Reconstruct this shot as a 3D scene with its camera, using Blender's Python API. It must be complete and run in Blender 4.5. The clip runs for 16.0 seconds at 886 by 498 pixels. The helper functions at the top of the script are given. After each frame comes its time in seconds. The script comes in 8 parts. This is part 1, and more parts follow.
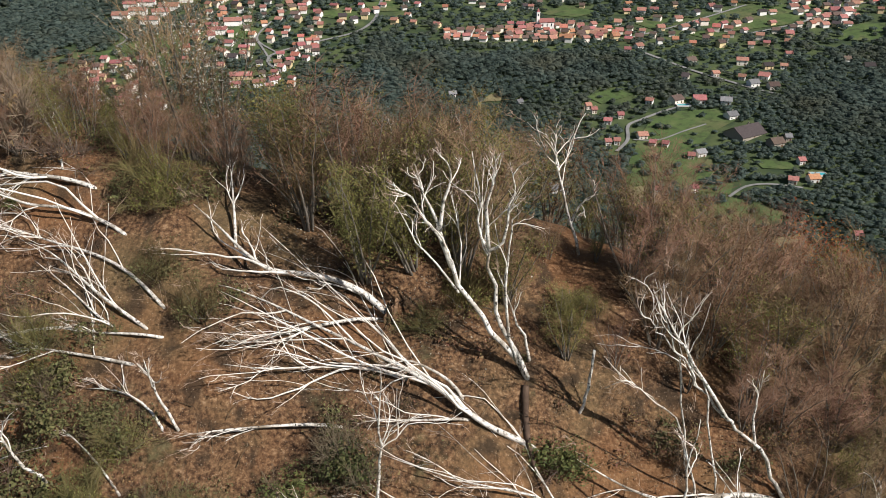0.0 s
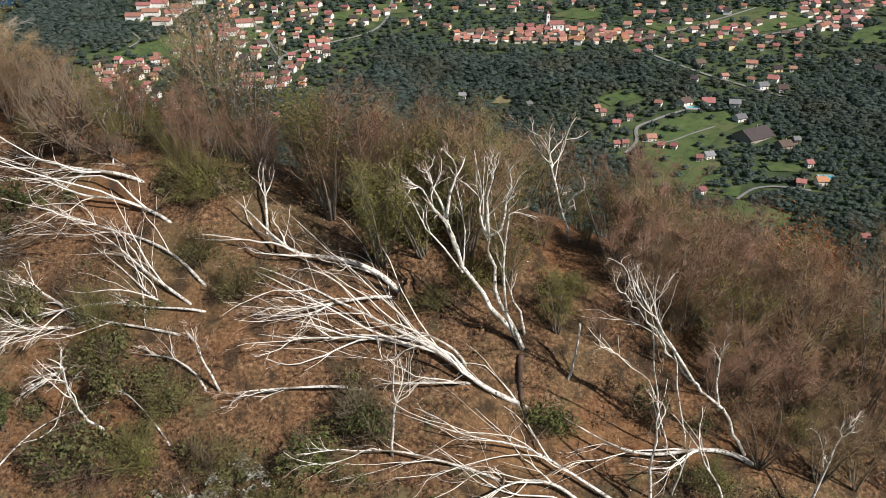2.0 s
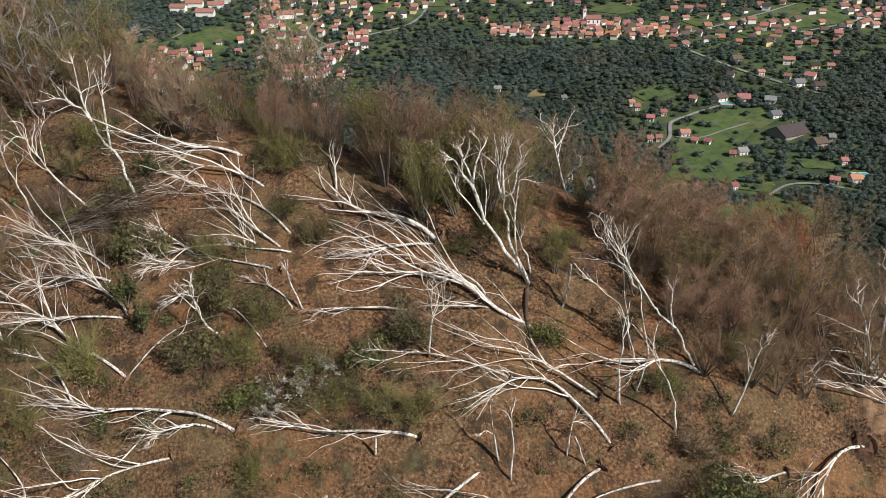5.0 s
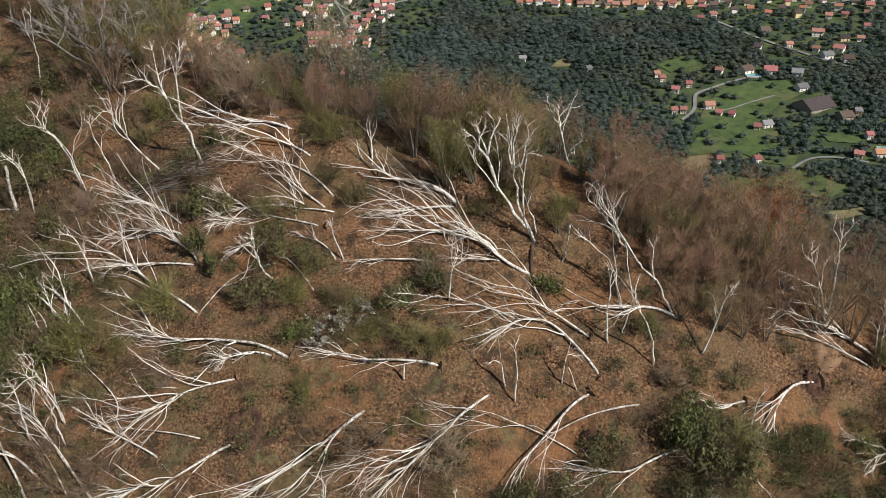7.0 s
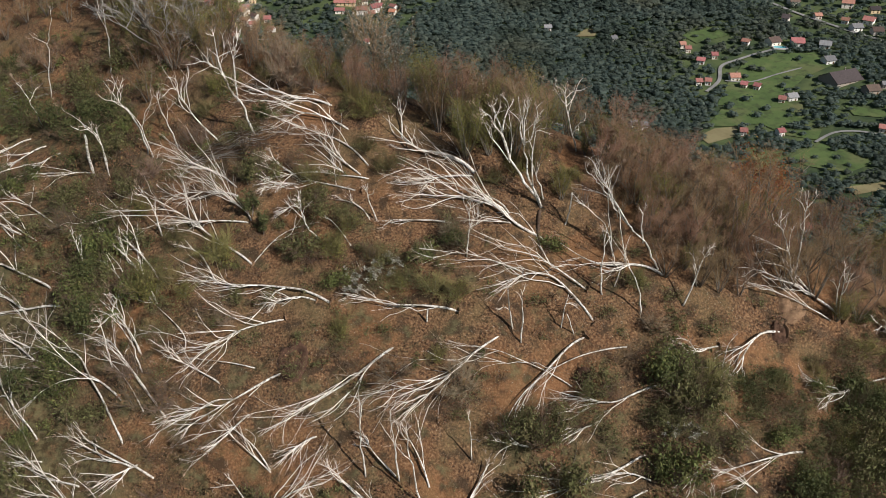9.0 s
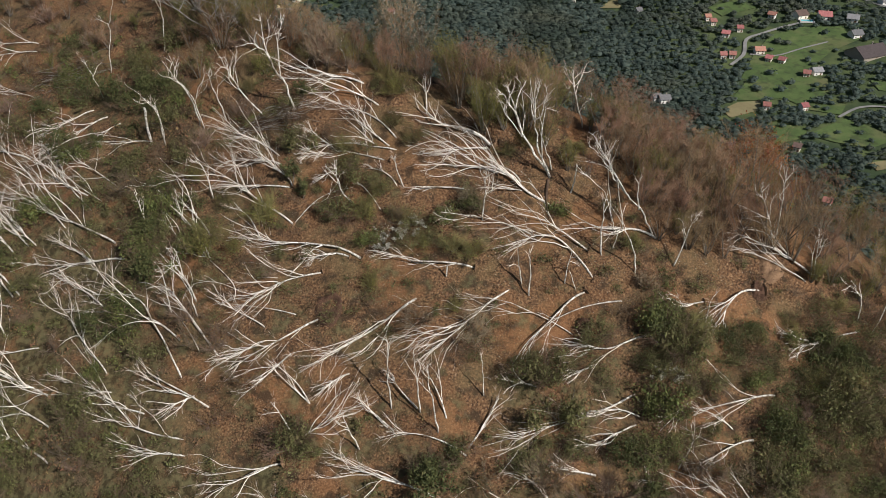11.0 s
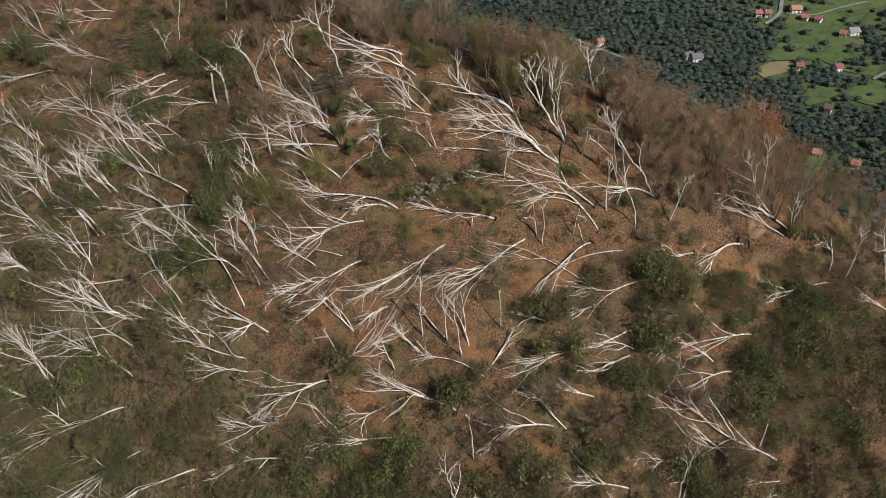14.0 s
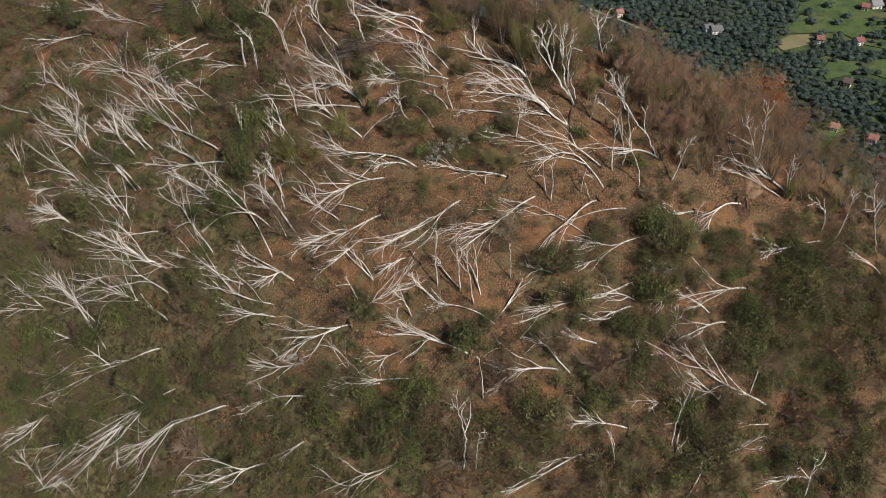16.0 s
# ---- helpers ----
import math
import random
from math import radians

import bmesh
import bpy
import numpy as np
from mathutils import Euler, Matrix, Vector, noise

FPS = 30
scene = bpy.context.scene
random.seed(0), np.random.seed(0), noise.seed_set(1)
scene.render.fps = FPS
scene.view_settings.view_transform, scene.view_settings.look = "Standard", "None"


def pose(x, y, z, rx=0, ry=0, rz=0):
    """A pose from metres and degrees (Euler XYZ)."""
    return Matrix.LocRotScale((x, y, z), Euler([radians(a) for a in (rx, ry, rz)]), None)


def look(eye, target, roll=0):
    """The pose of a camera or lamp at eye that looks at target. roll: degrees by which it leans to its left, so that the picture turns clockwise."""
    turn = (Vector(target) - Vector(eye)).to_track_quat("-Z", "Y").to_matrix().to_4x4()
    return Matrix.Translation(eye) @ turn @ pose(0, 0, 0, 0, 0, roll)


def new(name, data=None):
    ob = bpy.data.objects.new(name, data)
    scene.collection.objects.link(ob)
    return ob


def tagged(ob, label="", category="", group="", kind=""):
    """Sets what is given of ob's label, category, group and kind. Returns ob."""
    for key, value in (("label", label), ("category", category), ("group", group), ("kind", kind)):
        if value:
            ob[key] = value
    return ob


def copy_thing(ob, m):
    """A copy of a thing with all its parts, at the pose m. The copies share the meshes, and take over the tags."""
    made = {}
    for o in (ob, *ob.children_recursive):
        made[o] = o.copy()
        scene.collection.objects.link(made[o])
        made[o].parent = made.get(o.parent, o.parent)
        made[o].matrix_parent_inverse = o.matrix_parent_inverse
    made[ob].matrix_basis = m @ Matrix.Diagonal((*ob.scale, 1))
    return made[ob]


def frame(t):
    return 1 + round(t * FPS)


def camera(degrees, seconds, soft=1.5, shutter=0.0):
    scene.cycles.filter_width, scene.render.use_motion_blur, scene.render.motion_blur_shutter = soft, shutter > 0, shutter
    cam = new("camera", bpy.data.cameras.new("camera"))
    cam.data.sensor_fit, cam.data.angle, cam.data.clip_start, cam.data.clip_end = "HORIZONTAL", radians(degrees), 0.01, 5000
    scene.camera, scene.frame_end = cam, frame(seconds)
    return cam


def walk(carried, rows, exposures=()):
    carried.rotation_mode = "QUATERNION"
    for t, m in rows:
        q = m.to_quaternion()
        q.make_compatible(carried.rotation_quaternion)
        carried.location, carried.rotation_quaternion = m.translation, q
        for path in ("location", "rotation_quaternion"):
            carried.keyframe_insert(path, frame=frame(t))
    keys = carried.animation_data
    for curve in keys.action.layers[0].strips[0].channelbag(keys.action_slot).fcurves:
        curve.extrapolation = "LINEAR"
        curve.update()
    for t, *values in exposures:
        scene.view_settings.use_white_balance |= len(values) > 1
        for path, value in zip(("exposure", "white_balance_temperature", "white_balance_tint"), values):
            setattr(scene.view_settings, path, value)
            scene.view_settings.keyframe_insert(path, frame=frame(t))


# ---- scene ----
cam = camera(56.04, 16.0, soft=0.7)
PATH = [
    (0, look((0.000, 0.000, -0.000), (0.000, 8.996, -4.368), -0.05)),
    (0.5, look((0.029, -0.892, 0.345), (0.023, 8.103, -4.023), -0.06)),
    (1, look((0.054, -1.933, 0.673), (0.026, 7.065, -3.689), -0.06)),
    (1.5, look((0.073, -3.166, 1.043), (0.011, 5.833, -3.316), -0.04)),
    (2, look((0.117, -4.715, 1.534), (0.010, 4.287, -2.820), -0.02)),
    (2.5, look((0.187, -6.463, 2.077), (0.028, 2.541, -2.272), -0.08)),
    (3, look((0.272, -8.445, 2.607), (0.047, 0.557, -1.742), -0.07)),
    (3.5, look((0.327, -10.466, 3.109), (0.036, -1.466, -1.240), -0.04)),
    (4, look((0.430, -12.685, 3.658), (0.063, -3.690, -0.696), -0.07)),
    (6.5, look((1.183, -23.403, 7.901), (0.494, -14.589, 3.229), 0.08)),
    (7, look((1.427, -25.660, 8.864), (0.667, -16.900, 4.102), 0.05)),
    (7.5, look((1.664, -27.851, 9.892), (0.842, -19.141, 5.048), 0.03)),
    (8, look((1.903, -30.069, 10.966), (1.018, -21.414, 6.037), 0.06)),
    (8.5, look((2.151, -32.182, 12.022), (1.209, -23.580, 7.011), 0.15)),
    (9, look((2.439, -34.335, 13.073), (1.436, -25.787, 7.982), 0.13)),
    (11.5, look((3.962, -44.230, 18.138), (2.677, -35.958, 12.668), 0.06)),
    (12, look((4.253, -46.070, 19.220), (2.916, -37.863, 13.666), 0.07)),
    (12.5, look((4.531, -47.814, 20.293), (3.148, -39.663, 14.667), 0.05)),
    (13, look((4.851, -49.492, 21.401), (3.422, -41.401, 15.700), 0.02)),
    (13.5, look((5.124, -51.065, 22.477), (3.655, -43.030, 16.708), 0.00)),
    (14, look((5.416, -52.614, 23.609), (3.904, -44.640, 17.767), 0.00)),
    (14.5, look((5.733, -54.059, 24.580), (4.181, -46.140, 18.675), -0.04)),
    (15, look((6.028, -55.551, 25.221), (4.439, -47.691, 19.246), -0.06)),
    (15.5, look((6.325, -56.980, 25.499), (4.701, -49.175, 19.461), -0.06)),
    (16, look((6.651, -58.398, 25.609), (4.995, -50.657, 19.499), -0.03)),
]
walk(cam, PATH, [(0, 0.27), (4, 0.20), (8, 0.10), (12, 0.05), (16, 0.03)])

# ---- daylight ----
SUN_AZ, SUN_EL = radians(126), radians(40)
world = bpy.data.worlds.new("world")
scene.world = world
world.use_nodes = True
wn = world.node_tree.nodes
sky = wn.new("ShaderNodeTexSky")
sky.sky_type, sky.sun_disc = "NISHITA", False
sky.sun_elevation, sky.sun_rotation = SUN_EL, SUN_AZ
world.node_tree.links.new(sky.outputs[0], wn["Background"].inputs[0])
wn["Background"].inputs[1].default_value = 0.052
sun = new("sun", bpy.data.lights.new("sun", "SUN"))
sun.data.energy, sun.data.angle, sun.data.color = 5.0, radians(0.53), (1.0, 0.945, 0.895)
SUN_DIR = Vector((math.sin(SUN_AZ) * math.cos(SUN_EL), math.cos(SUN_AZ) * math.cos(SUN_EL), math.sin(SUN_EL)))
sun.matrix_world = look((60, -40, 90), Vector((60, -40, 90)) - SUN_DIR)



# ---- materials ----
def ramp_material(name, stops, scale, rough=0.85, detail=8, second=None, bump=0.3, bump_scale=None, coord="Object",
                  island=0.0, per_object=0.0, tint=None, translucent=0.0):
    """Noise-driven colours (stops: position, rgb); second: (rgb, scale, low, high) patches mixed over."""
    m = bpy.data.materials.new(name)
    m.use_nodes = True
    n, l = m.node_tree.nodes, m.node_tree.links
    b = n["Principled BSDF"]
    b.inputs["Roughness"].default_value = rough
    b.inputs["Specular IOR Level"].default_value = 0.25
    tc = n.new("ShaderNodeTexCoord")
    geo = n.new("ShaderNodeNewGeometry")
    where = geo.outputs["Position"] if coord == "World" else tc.outputs["Object"]
    no = n.new("ShaderNodeTexNoise")
    no.inputs["Scale"].default_value, no.inputs["Detail"].default_value = scale, detail
    no.inputs["Roughness"].default_value = 0.65
    l.new(where, no.inputs["Vector"])
    r = n.new("ShaderNodeValToRGB")
    while len(r.color_ramp.elements) < len(stops):
        r.color_ramp.elements.new(0.5)
    for e, (p, c) in zip(r.color_ramp.elements, stops):
        e.position, e.color = p, (*c, 1)
    l.new(no.outputs["Fac"], r.inputs[0])
    out = r.outputs[0]
    if second:
        for rgb, sc, lo, hi, *most in (second if isinstance(second, list) else [second]):
            n2 = n.new("ShaderNodeTexNoise")
            n2.inputs["Scale"].default_value, n2.inputs["Detail"].default_value = sc, 5
            l.new(where, n2.inputs["Vector"])
            mr = n.new("ShaderNodeMapRange")
            mr.inputs[1].default_value, mr.inputs[2].default_value, mr.inputs[4].default_value = lo, hi, most[0] if most else 1.0
            l.new(n2.outputs["Fac"], mr.inputs[0])
            mx = n.new("ShaderNodeMix")
            mx.data_type = "RGBA"
            l.new(mr.outputs[0], mx.inputs[0])
            l.new(out, mx.inputs[6])
            mx.inputs[7].default_value = (*rgb, 1)
            out = mx.outputs[2]
    if island or per_object:
        oi = n.new("ShaderNodeObjectInfo")
        hs = n.new("ShaderNodeHueSaturation")
        mr = n.new("ShaderNodeMapRange")
        k = island or per_object
        mr.inputs[3].default_value, mr.inputs[4].default_value = 1 - k, 1 + k
        l.new(geo.outputs["Random Per Island"] if island else oi.outputs["Random"], mr.inputs[0])
        l.new(mr.outputs[0], hs.inputs["Value"])
        mh = n.new("ShaderNodeMapRange")
        mh.inputs[3].default_value, mh.inputs[4].default_value = 0.5 + 0.08 * k, 0.5 - 0.08 * k
        wm = n.new("ShaderNodeMath")
        wm.operation = "FRACT"
        ml = n.new("ShaderNodeMath")
        ml.operation = "MULTIPLY"
        ml.inputs[1].default_value = 7.31
        l.new(geo.outputs["Random Per Island"] if island else oi.outputs["Random"], ml.inputs[0])
        l.new(ml.outputs[0], wm.inputs[0])
        l.new(wm.outputs[0], mh.inputs[0])
        l.new(mh.outputs[0], hs.inputs["Hue"])
        l.new(out, hs.inputs["Color"])
        out = hs.outputs[0]
    l.new(out, b.inputs["Base Color"])
    if bump:
        nb = n.new("ShaderNodeTexNoise")
        nb.inputs["Scale"].default_value, nb.inputs["Detail"].default_value = bump_scale or scale * 4, 6
        l.new(where, nb.inputs["Vector"])
        bu = n.new("ShaderNodeBump")
        bu.inputs["Strength"].default_value = bump
        bu.inputs["Distance"].default_value = 0.6 / (bump_scale or scale * 4)
        l.new(nb.outputs["Fac"], bu.inputs["Height"])
        l.new(bu.outputs[0], b.inputs["Normal"])
    if translucent:
        b.inputs["Subsurface Weight"].default_value = 0.0
        t = n.new("ShaderNodeBsdfTranslucent")
        l.new(out, t.inputs[0])
        ms = n.new("ShaderNodeMixShader")
        ms.inputs[0].default_value = translucent
        l.new(b.outputs[0], ms.inputs[1])
        l.new(t.outputs[0], ms.inputs[2])
        l.new(ms.outputs[0], n["Material Output"].inputs[0])
    return m


def bark_birch():
    """White papery bark with dark horizontal flecks and darker, mossy patches."""
    return ramp_material("birch_bark", [(0.32, (0.10, 0.09, 0.075)), (0.43, (0.50, 0.46, 0.40)), (0.56, (0.78, 0.75, 0.69)), (0.8, (0.88, 0.86, 0.81))],
                         4.0, 0.6, second=[((0.24, 0.20, 0.15), 0.8, 0.51, 0.66), ((0.05, 0.045, 0.04), 10.0, 0.57, 0.63)], bump=0.25, bump_scale=25)


M_birch = bark_birch()
M_limb = ramp_material("birch_limb", [(0.28, (0.56, 0.48, 0.39)), (0.45, (0.84, 0.79, 0.71)), (0.8, (0.90, 0.87, 0.82))], 2.0, 0.55, bump=0.15, bump_scale=30)
M_twig = ramp_material("birch_twig", [(0.3, (0.20, 0.13, 0.095)), (0.55, (0.38, 0.28, 0.21)), (0.8, (0.58, 0.48, 0.39))], 0.8, 0.8, bump=0)
M_bark = ramp_material("grey_bark", [(0.3, (0.09, 0.078, 0.065)), (0.6, (0.20, 0.175, 0.145)), (0.8, (0.30, 0.27, 0.23))], 2.5, 0.9, bump=0.3, bump_scale=20)
M_brush = ramp_material("brown_twigs", [(0.3, (0.14, 0.085, 0.052)), (0.6, (0.26, 0.165, 0.10)), (0.8, (0.34, 0.235, 0.15))], 0.7, 0.9, bump=0, per_object=0.3)
M_scrub = ramp_material("scrub_twigs", [(0.3, (0.075, 0.052, 0.035)), (0.6, (0.15, 0.105, 0.07)), (0.8, (0.24, 0.175, 0.12))], 0.7, 0.9, bump=0, per_object=0.3)
M_shrub = ramp_material("grey_shrub_twigs", [(0.3, (0.12, 0.088, 0.062)), (0.6, (0.21, 0.155, 0.108)), (0.8, (0.31, 0.24, 0.175))], 0.7, 0.9, bump=0, per_object=0.3)
M_spray = ramp_material("olive_twigs", [(0.3, (0.11, 0.09, 0.040)), (0.6, (0.18, 0.15, 0.062)), (0.8, (0.25, 0.21, 0.09))], 0.7, 0.9, bump=0, per_object=0.25)
M_leaf_brown = ramp_material("russet_leaves", [(0.3, (0.13, 0.076, 0.042)), (0.6, (0.21, 0.125, 0.064)), (0.8, (0.28, 0.18, 0.095))], 0.9, 0.8, bump=0, island=0.4, translucent=0.14)
M_leaf_olive = ramp_material("olive_leaves", [(0.3, (0.080, 0.077, 0.032)), (0.6, (0.135, 0.128, 0.052)), (0.8, (0.195, 0.178, 0.076))], 0.9, 0.7, bump=0, island=0.4, translucent=0.14)
M_leaf_green = ramp_material("green_leaves", [(0.3, (0.056, 0.064, 0.023)), (0.6, (0.090, 0.098, 0.036)), (0.8, (0.140, 0.143, 0.055))], 0.9, 0.7, bump=0, island=0.4, translucent=0.14)
M_leaf_lime = ramp_material("yellow_green_leaves", [(0.3, (0.076, 0.088, 0.028)), (0.6, (0.130, 0.140, 0.046)), (0.8, (0.195, 0.195, 0.070))], 0.9, 0.7, bump=0, island=0.4, translucent=0.16)
M_leaf_gold = ramp_material("yellowing_leaves", [(0.3, (0.115, 0.108, 0.034)), (0.6, (0.19, 0.178, 0.052)), (0.8, (0.27, 0.245, 0.078))], 0.9, 0.7, bump=0, island=0.4, translucent=0.2)
M_leaf_silver = ramp_material("silvery_leaves", [(0.3, (0.22, 0.21, 0.17)), (0.6, (0.42, 0.41, 0.35)), (0.8, (0.60, 0.59, 0.53))], 0.9, 0.5, bump=0, island=0.5, translucent=0.2)
# crowns far below: distance haze is put into their bluish, lightened colour
M_forest_hazed = ramp_material("hazed_wood_crowns", [(0.38, (0.086, 0.126, 0.114)), (0.5, (0.124, 0.166, 0.142)), (0.65, (0.172, 0.204, 0.158))], 0.25, 0.9, bump=0, translucent=0.58,
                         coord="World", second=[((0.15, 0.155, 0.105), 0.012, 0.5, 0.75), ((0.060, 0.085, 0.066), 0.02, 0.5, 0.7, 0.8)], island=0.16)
M_leaf_rust = ramp_material("rust_leaves", [(0.3, (0.22, 0.085, 0.03)), (0.6, (0.33, 0.13, 0.045)), (0.8, (0.36, 0.18, 0.07))], 0.9, 0.8, bump=0, island=0.4, translucent=0.3)
M_grey = ramp_material("dead_grey_wood", [(0.3, (0.16, 0.145, 0.13)), (0.6, (0.30, 0.28, 0.255)), (0.8, (0.42, 0.40, 0.37))], 1.5, 0.85, bump=0.2)
M_soil = ramp_material("root_soil", [(0.3, (0.13, 0.08, 0.05)), (0.6, (0.25, 0.155, 0.09)), (0.8, (0.36, 0.25, 0.16))], 3.0, 0.95, bump=0.9)


# ---- ground ----
def hill(x, y):
    """The wooded slope, up to its crest and over it."""
    bow = np.where(x < -40, 1600 + 58 * (-x - 40), x * x)
    q = -41.48 - 0.0762 * x + 0.9089 * y - 0.00449 * bow + 0.000883 * x * y - 0.003749 * y * y
    c = np.where(x < -4, 35 + 0.42 * (-x - 4) + 0.6 * np.maximum(0, -x - 30), np.where(x > 4, 35 - 0.2 * (x - 4), 35.0))
    return q - 2.5 * np.logaddexp(0, (y - c) / 2.0)


def valley(x, y):
    r = np.hypot(x, y)
    z = -230 + 0.115 * (r - 640)
    return z + 3 * np.sin(x / 90.0) * np.cos(y / 70.0)


def rough(x, y):
    """Small humps and hollows of the slope."""
    return (0.35 * np.sin(x * 0.55 + 1.3 * np.sin(y * 0.31)) * np.cos(y * 0.47 + 0.8 * np.sin(x * 0.23))
            + 0.16 * np.sin(x * 1.7 + y * 0.9) * np.cos(y * 1.9 - x * 0.6))


def land(x, y):
    x, y = np.asarray(x, float), np.asarray(y, float)
    h, v = hill(x, y) + rough(x, y), valley(x, y)
    return v + 12 * np.logaddexp(0, np.clip((h - v) / 12, -60, 60)) * 1.0


def steps(a, b, fine, mid, out):
    """Grid lines: fine between a and b, then mid, then growing outwards."""
    near = list(np.arange(a, b, fine))
    hi, lo = [near[-1]], [near[0]]
    while hi[-1] < out:
        hi.append(hi[-1] + (mid if hi[-1] < 1250 else (hi[-1] - 1250) * 0.35 + mid) * min(1, 0.1 + (hi[-1] - b) / 60))
    while lo[-1] > -out:
        lo.append(lo[-1] - (mid if lo[-1] > -700 else (-lo[-1] - 700) * 0.35 + mid) * min(1, 0.1 + (a - lo[-1]) / 60))
    return np.array(lo[:0:-1] + near + hi[1:])


def grid_mesh(name, xs, ys, zf):
    X, Y = np.meshgrid(xs, ys)
    Zg = zf(X, Y)
    me = bpy.data.meshes.new(name)
    nx, ny = len(xs), len(ys)
    i = (np.arange(ny - 1)[:, None] * nx + np.arange(nx - 1)[None, :]).ravel()
    q = np.stack([i, i + 1, i + nx + 1, i + nx], 1)
    me.from_pydata(np.stack([X.ravel(), Y.ravel(), Zg.ravel()], 1).tolist(), [], q.tolist())
    me.polygons.foreach_set("use_smooth", [True] * len(me.polygons))
    return me


M_ground = ramp_material("leaf_litter", [(0.33, (0.012, 0.007, 0.004)), (0.44, (0.075, 0.039, 0.020)), (0.56, (0.160, 0.090, 0.045)), (0.70, (0.31, 0.20, 0.115))],
                         5.5, 0.95, coord="World", second=[((0.15, 0.115, 0.055), 0.22, 0.5, 0.66, 0.5), ((0.23, 0.108, 0.046), 0.13, 0.5, 0.62, 0.5), ((0.032, 0.022, 0.013), 0.8, 0.52, 0.64, 0.8), ((0.42, 0.34, 0.25), 19.0, 0.66, 0.71)],
                         bump=0.8, bump_scale=6.0)
gn, gl = M_ground.node_tree.nodes, M_ground.node_tree.links
gb = gn["Principled BSDF"]
litter_colour = gb.inputs["Base Color"].links[0].from_socket
gp = gn.new("ShaderNodeNewGeometry")
gx = gn.new("ShaderNodeSeparateXYZ")
gl.new(gp.outputs["Position"], gx.inputs[0])
# olive moss and grass, more of it low on the slope
ox = gn.new("ShaderNodeTexNoise")
ox.inputs["Scale"].default_value, ox.inputs["Detail"].default_value, ox.inputs["Roughness"].default_value = 0.33, 9, 0.72
gl.new(gp.outputs["Position"], ox.inputs["Vector"])
oy = gn.new("ShaderNodeMath")
oy.operation, oy.inputs[1].default_value = "MULTIPLY", -0.0045
gl.new(gx.outputs["Y"], oy.inputs[0])
oa = gn.new("ShaderNodeMath")
gl.new(ox.outputs["Fac"], oa.inputs[0])
gl.new(oy.outputs[0], oa.inputs[1])
of = gn.new("ShaderNodeMapRange")
of.inputs[1].default_value, of.inputs[2].default_value, of.inputs[4].default_value = -18, -42, 0.15
gl.new(gx.outputs["X"], of.inputs[0])
og = gn.new("ShaderNodeMath")
gl.new(oa.outputs[0], og.inputs[0])
gl.new(of.outputs[0], og.inputs[1])
om = gn.new("ShaderNodeMapRange")
om.inputs[1].default_value, om.inputs[2].default_value, om.inputs[4].default_value = 0.44, 0.58, 0.8
gl.new(og.outputs[0], om.inputs[0])
oc = gn.new("ShaderNodeValToRGB")
oc.color_ramp.elements[0].position, oc.color_ramp.elements[0].color = 0.42, (0.024, 0.025, 0.010, 1)
oc.color_ramp.elements[1].position, oc.color_ramp.elements[1].color = 0.60, (0.122, 0.112, 0.054, 1)
on = gn.new("ShaderNodeTexNoise")
on.inputs["Scale"].default_value, on.inputs["Detail"].default_value = 1.6, 9
gl.new(gp.outputs["Position"], on.inputs["Vector"])
gl.new(on.outputs["Fac"], oc.inputs[0])
omix = gn.new("ShaderNodeMix")
omix.data_type = "RGBA"
gl.new(om.outputs[0], omix.inputs[0])
gl.new(litter_colour, omix.inputs[6])
gl.new(oc.outputs[0], omix.inputs[7])
litter_colour = omix.outputs[2]
gm = gn.new("ShaderNodeMapRange")
gm.inputs[1].default_value, gm.inputs[2].default_value = -90, -130
gl.new(gx.outputs["Z"], gm.inputs[0])
gz = gn.new("ShaderNodeTexNoise")
gz.inputs["Scale"].default_value = 0.05
gl.new(gp.outputs["Position"], gz.inputs["Vector"])
gr = gn.new("ShaderNodeValToRGB")
gr.color_ramp.elements[0].position, gr.color_ramp.elements[0].color = 0.35, (0.035, 0.055, 0.025, 1)
gr.color_ramp.elements[1].position, gr.color_ramp.elements[1].color = 0.65, (0.085, 0.11, 0.042, 1)
gl.new(gz.outputs["Fac"], gr.inputs[0])
gmix = gn.new("ShaderNodeMix")
gmix.data_type = "RGBA"
gl.new(gm.outputs[0], gmix.inputs[0])
gl.new(litter_colour, gmix.inputs[6])
gl.new(gr.outputs[0], gmix.inputs[7])
gl.new(gmix.outputs[2], gb.inputs["Base Color"])
me = grid_mesh("ground", steps(-76, 58, 1.0, 15, 4400), steps(-36, 62, 1.0, 15, 4400), land)
me.materials.append(M_ground)
ground = tagged(new("ground", me), "steep slope of rusty leaf litter falling to a valley", "ground", kind="structure")


# ---- helpers for plants ----
def mesh_of(name, verts, faces, material, smooth=True):
    me = bpy.data.meshes.new(name)
    me.from_pydata(verts, [], faces)
    if smooth:
        me.polygons.foreach_set("use_smooth", [True] * len(me.polygons))
    me.materials.append(material)
    return me


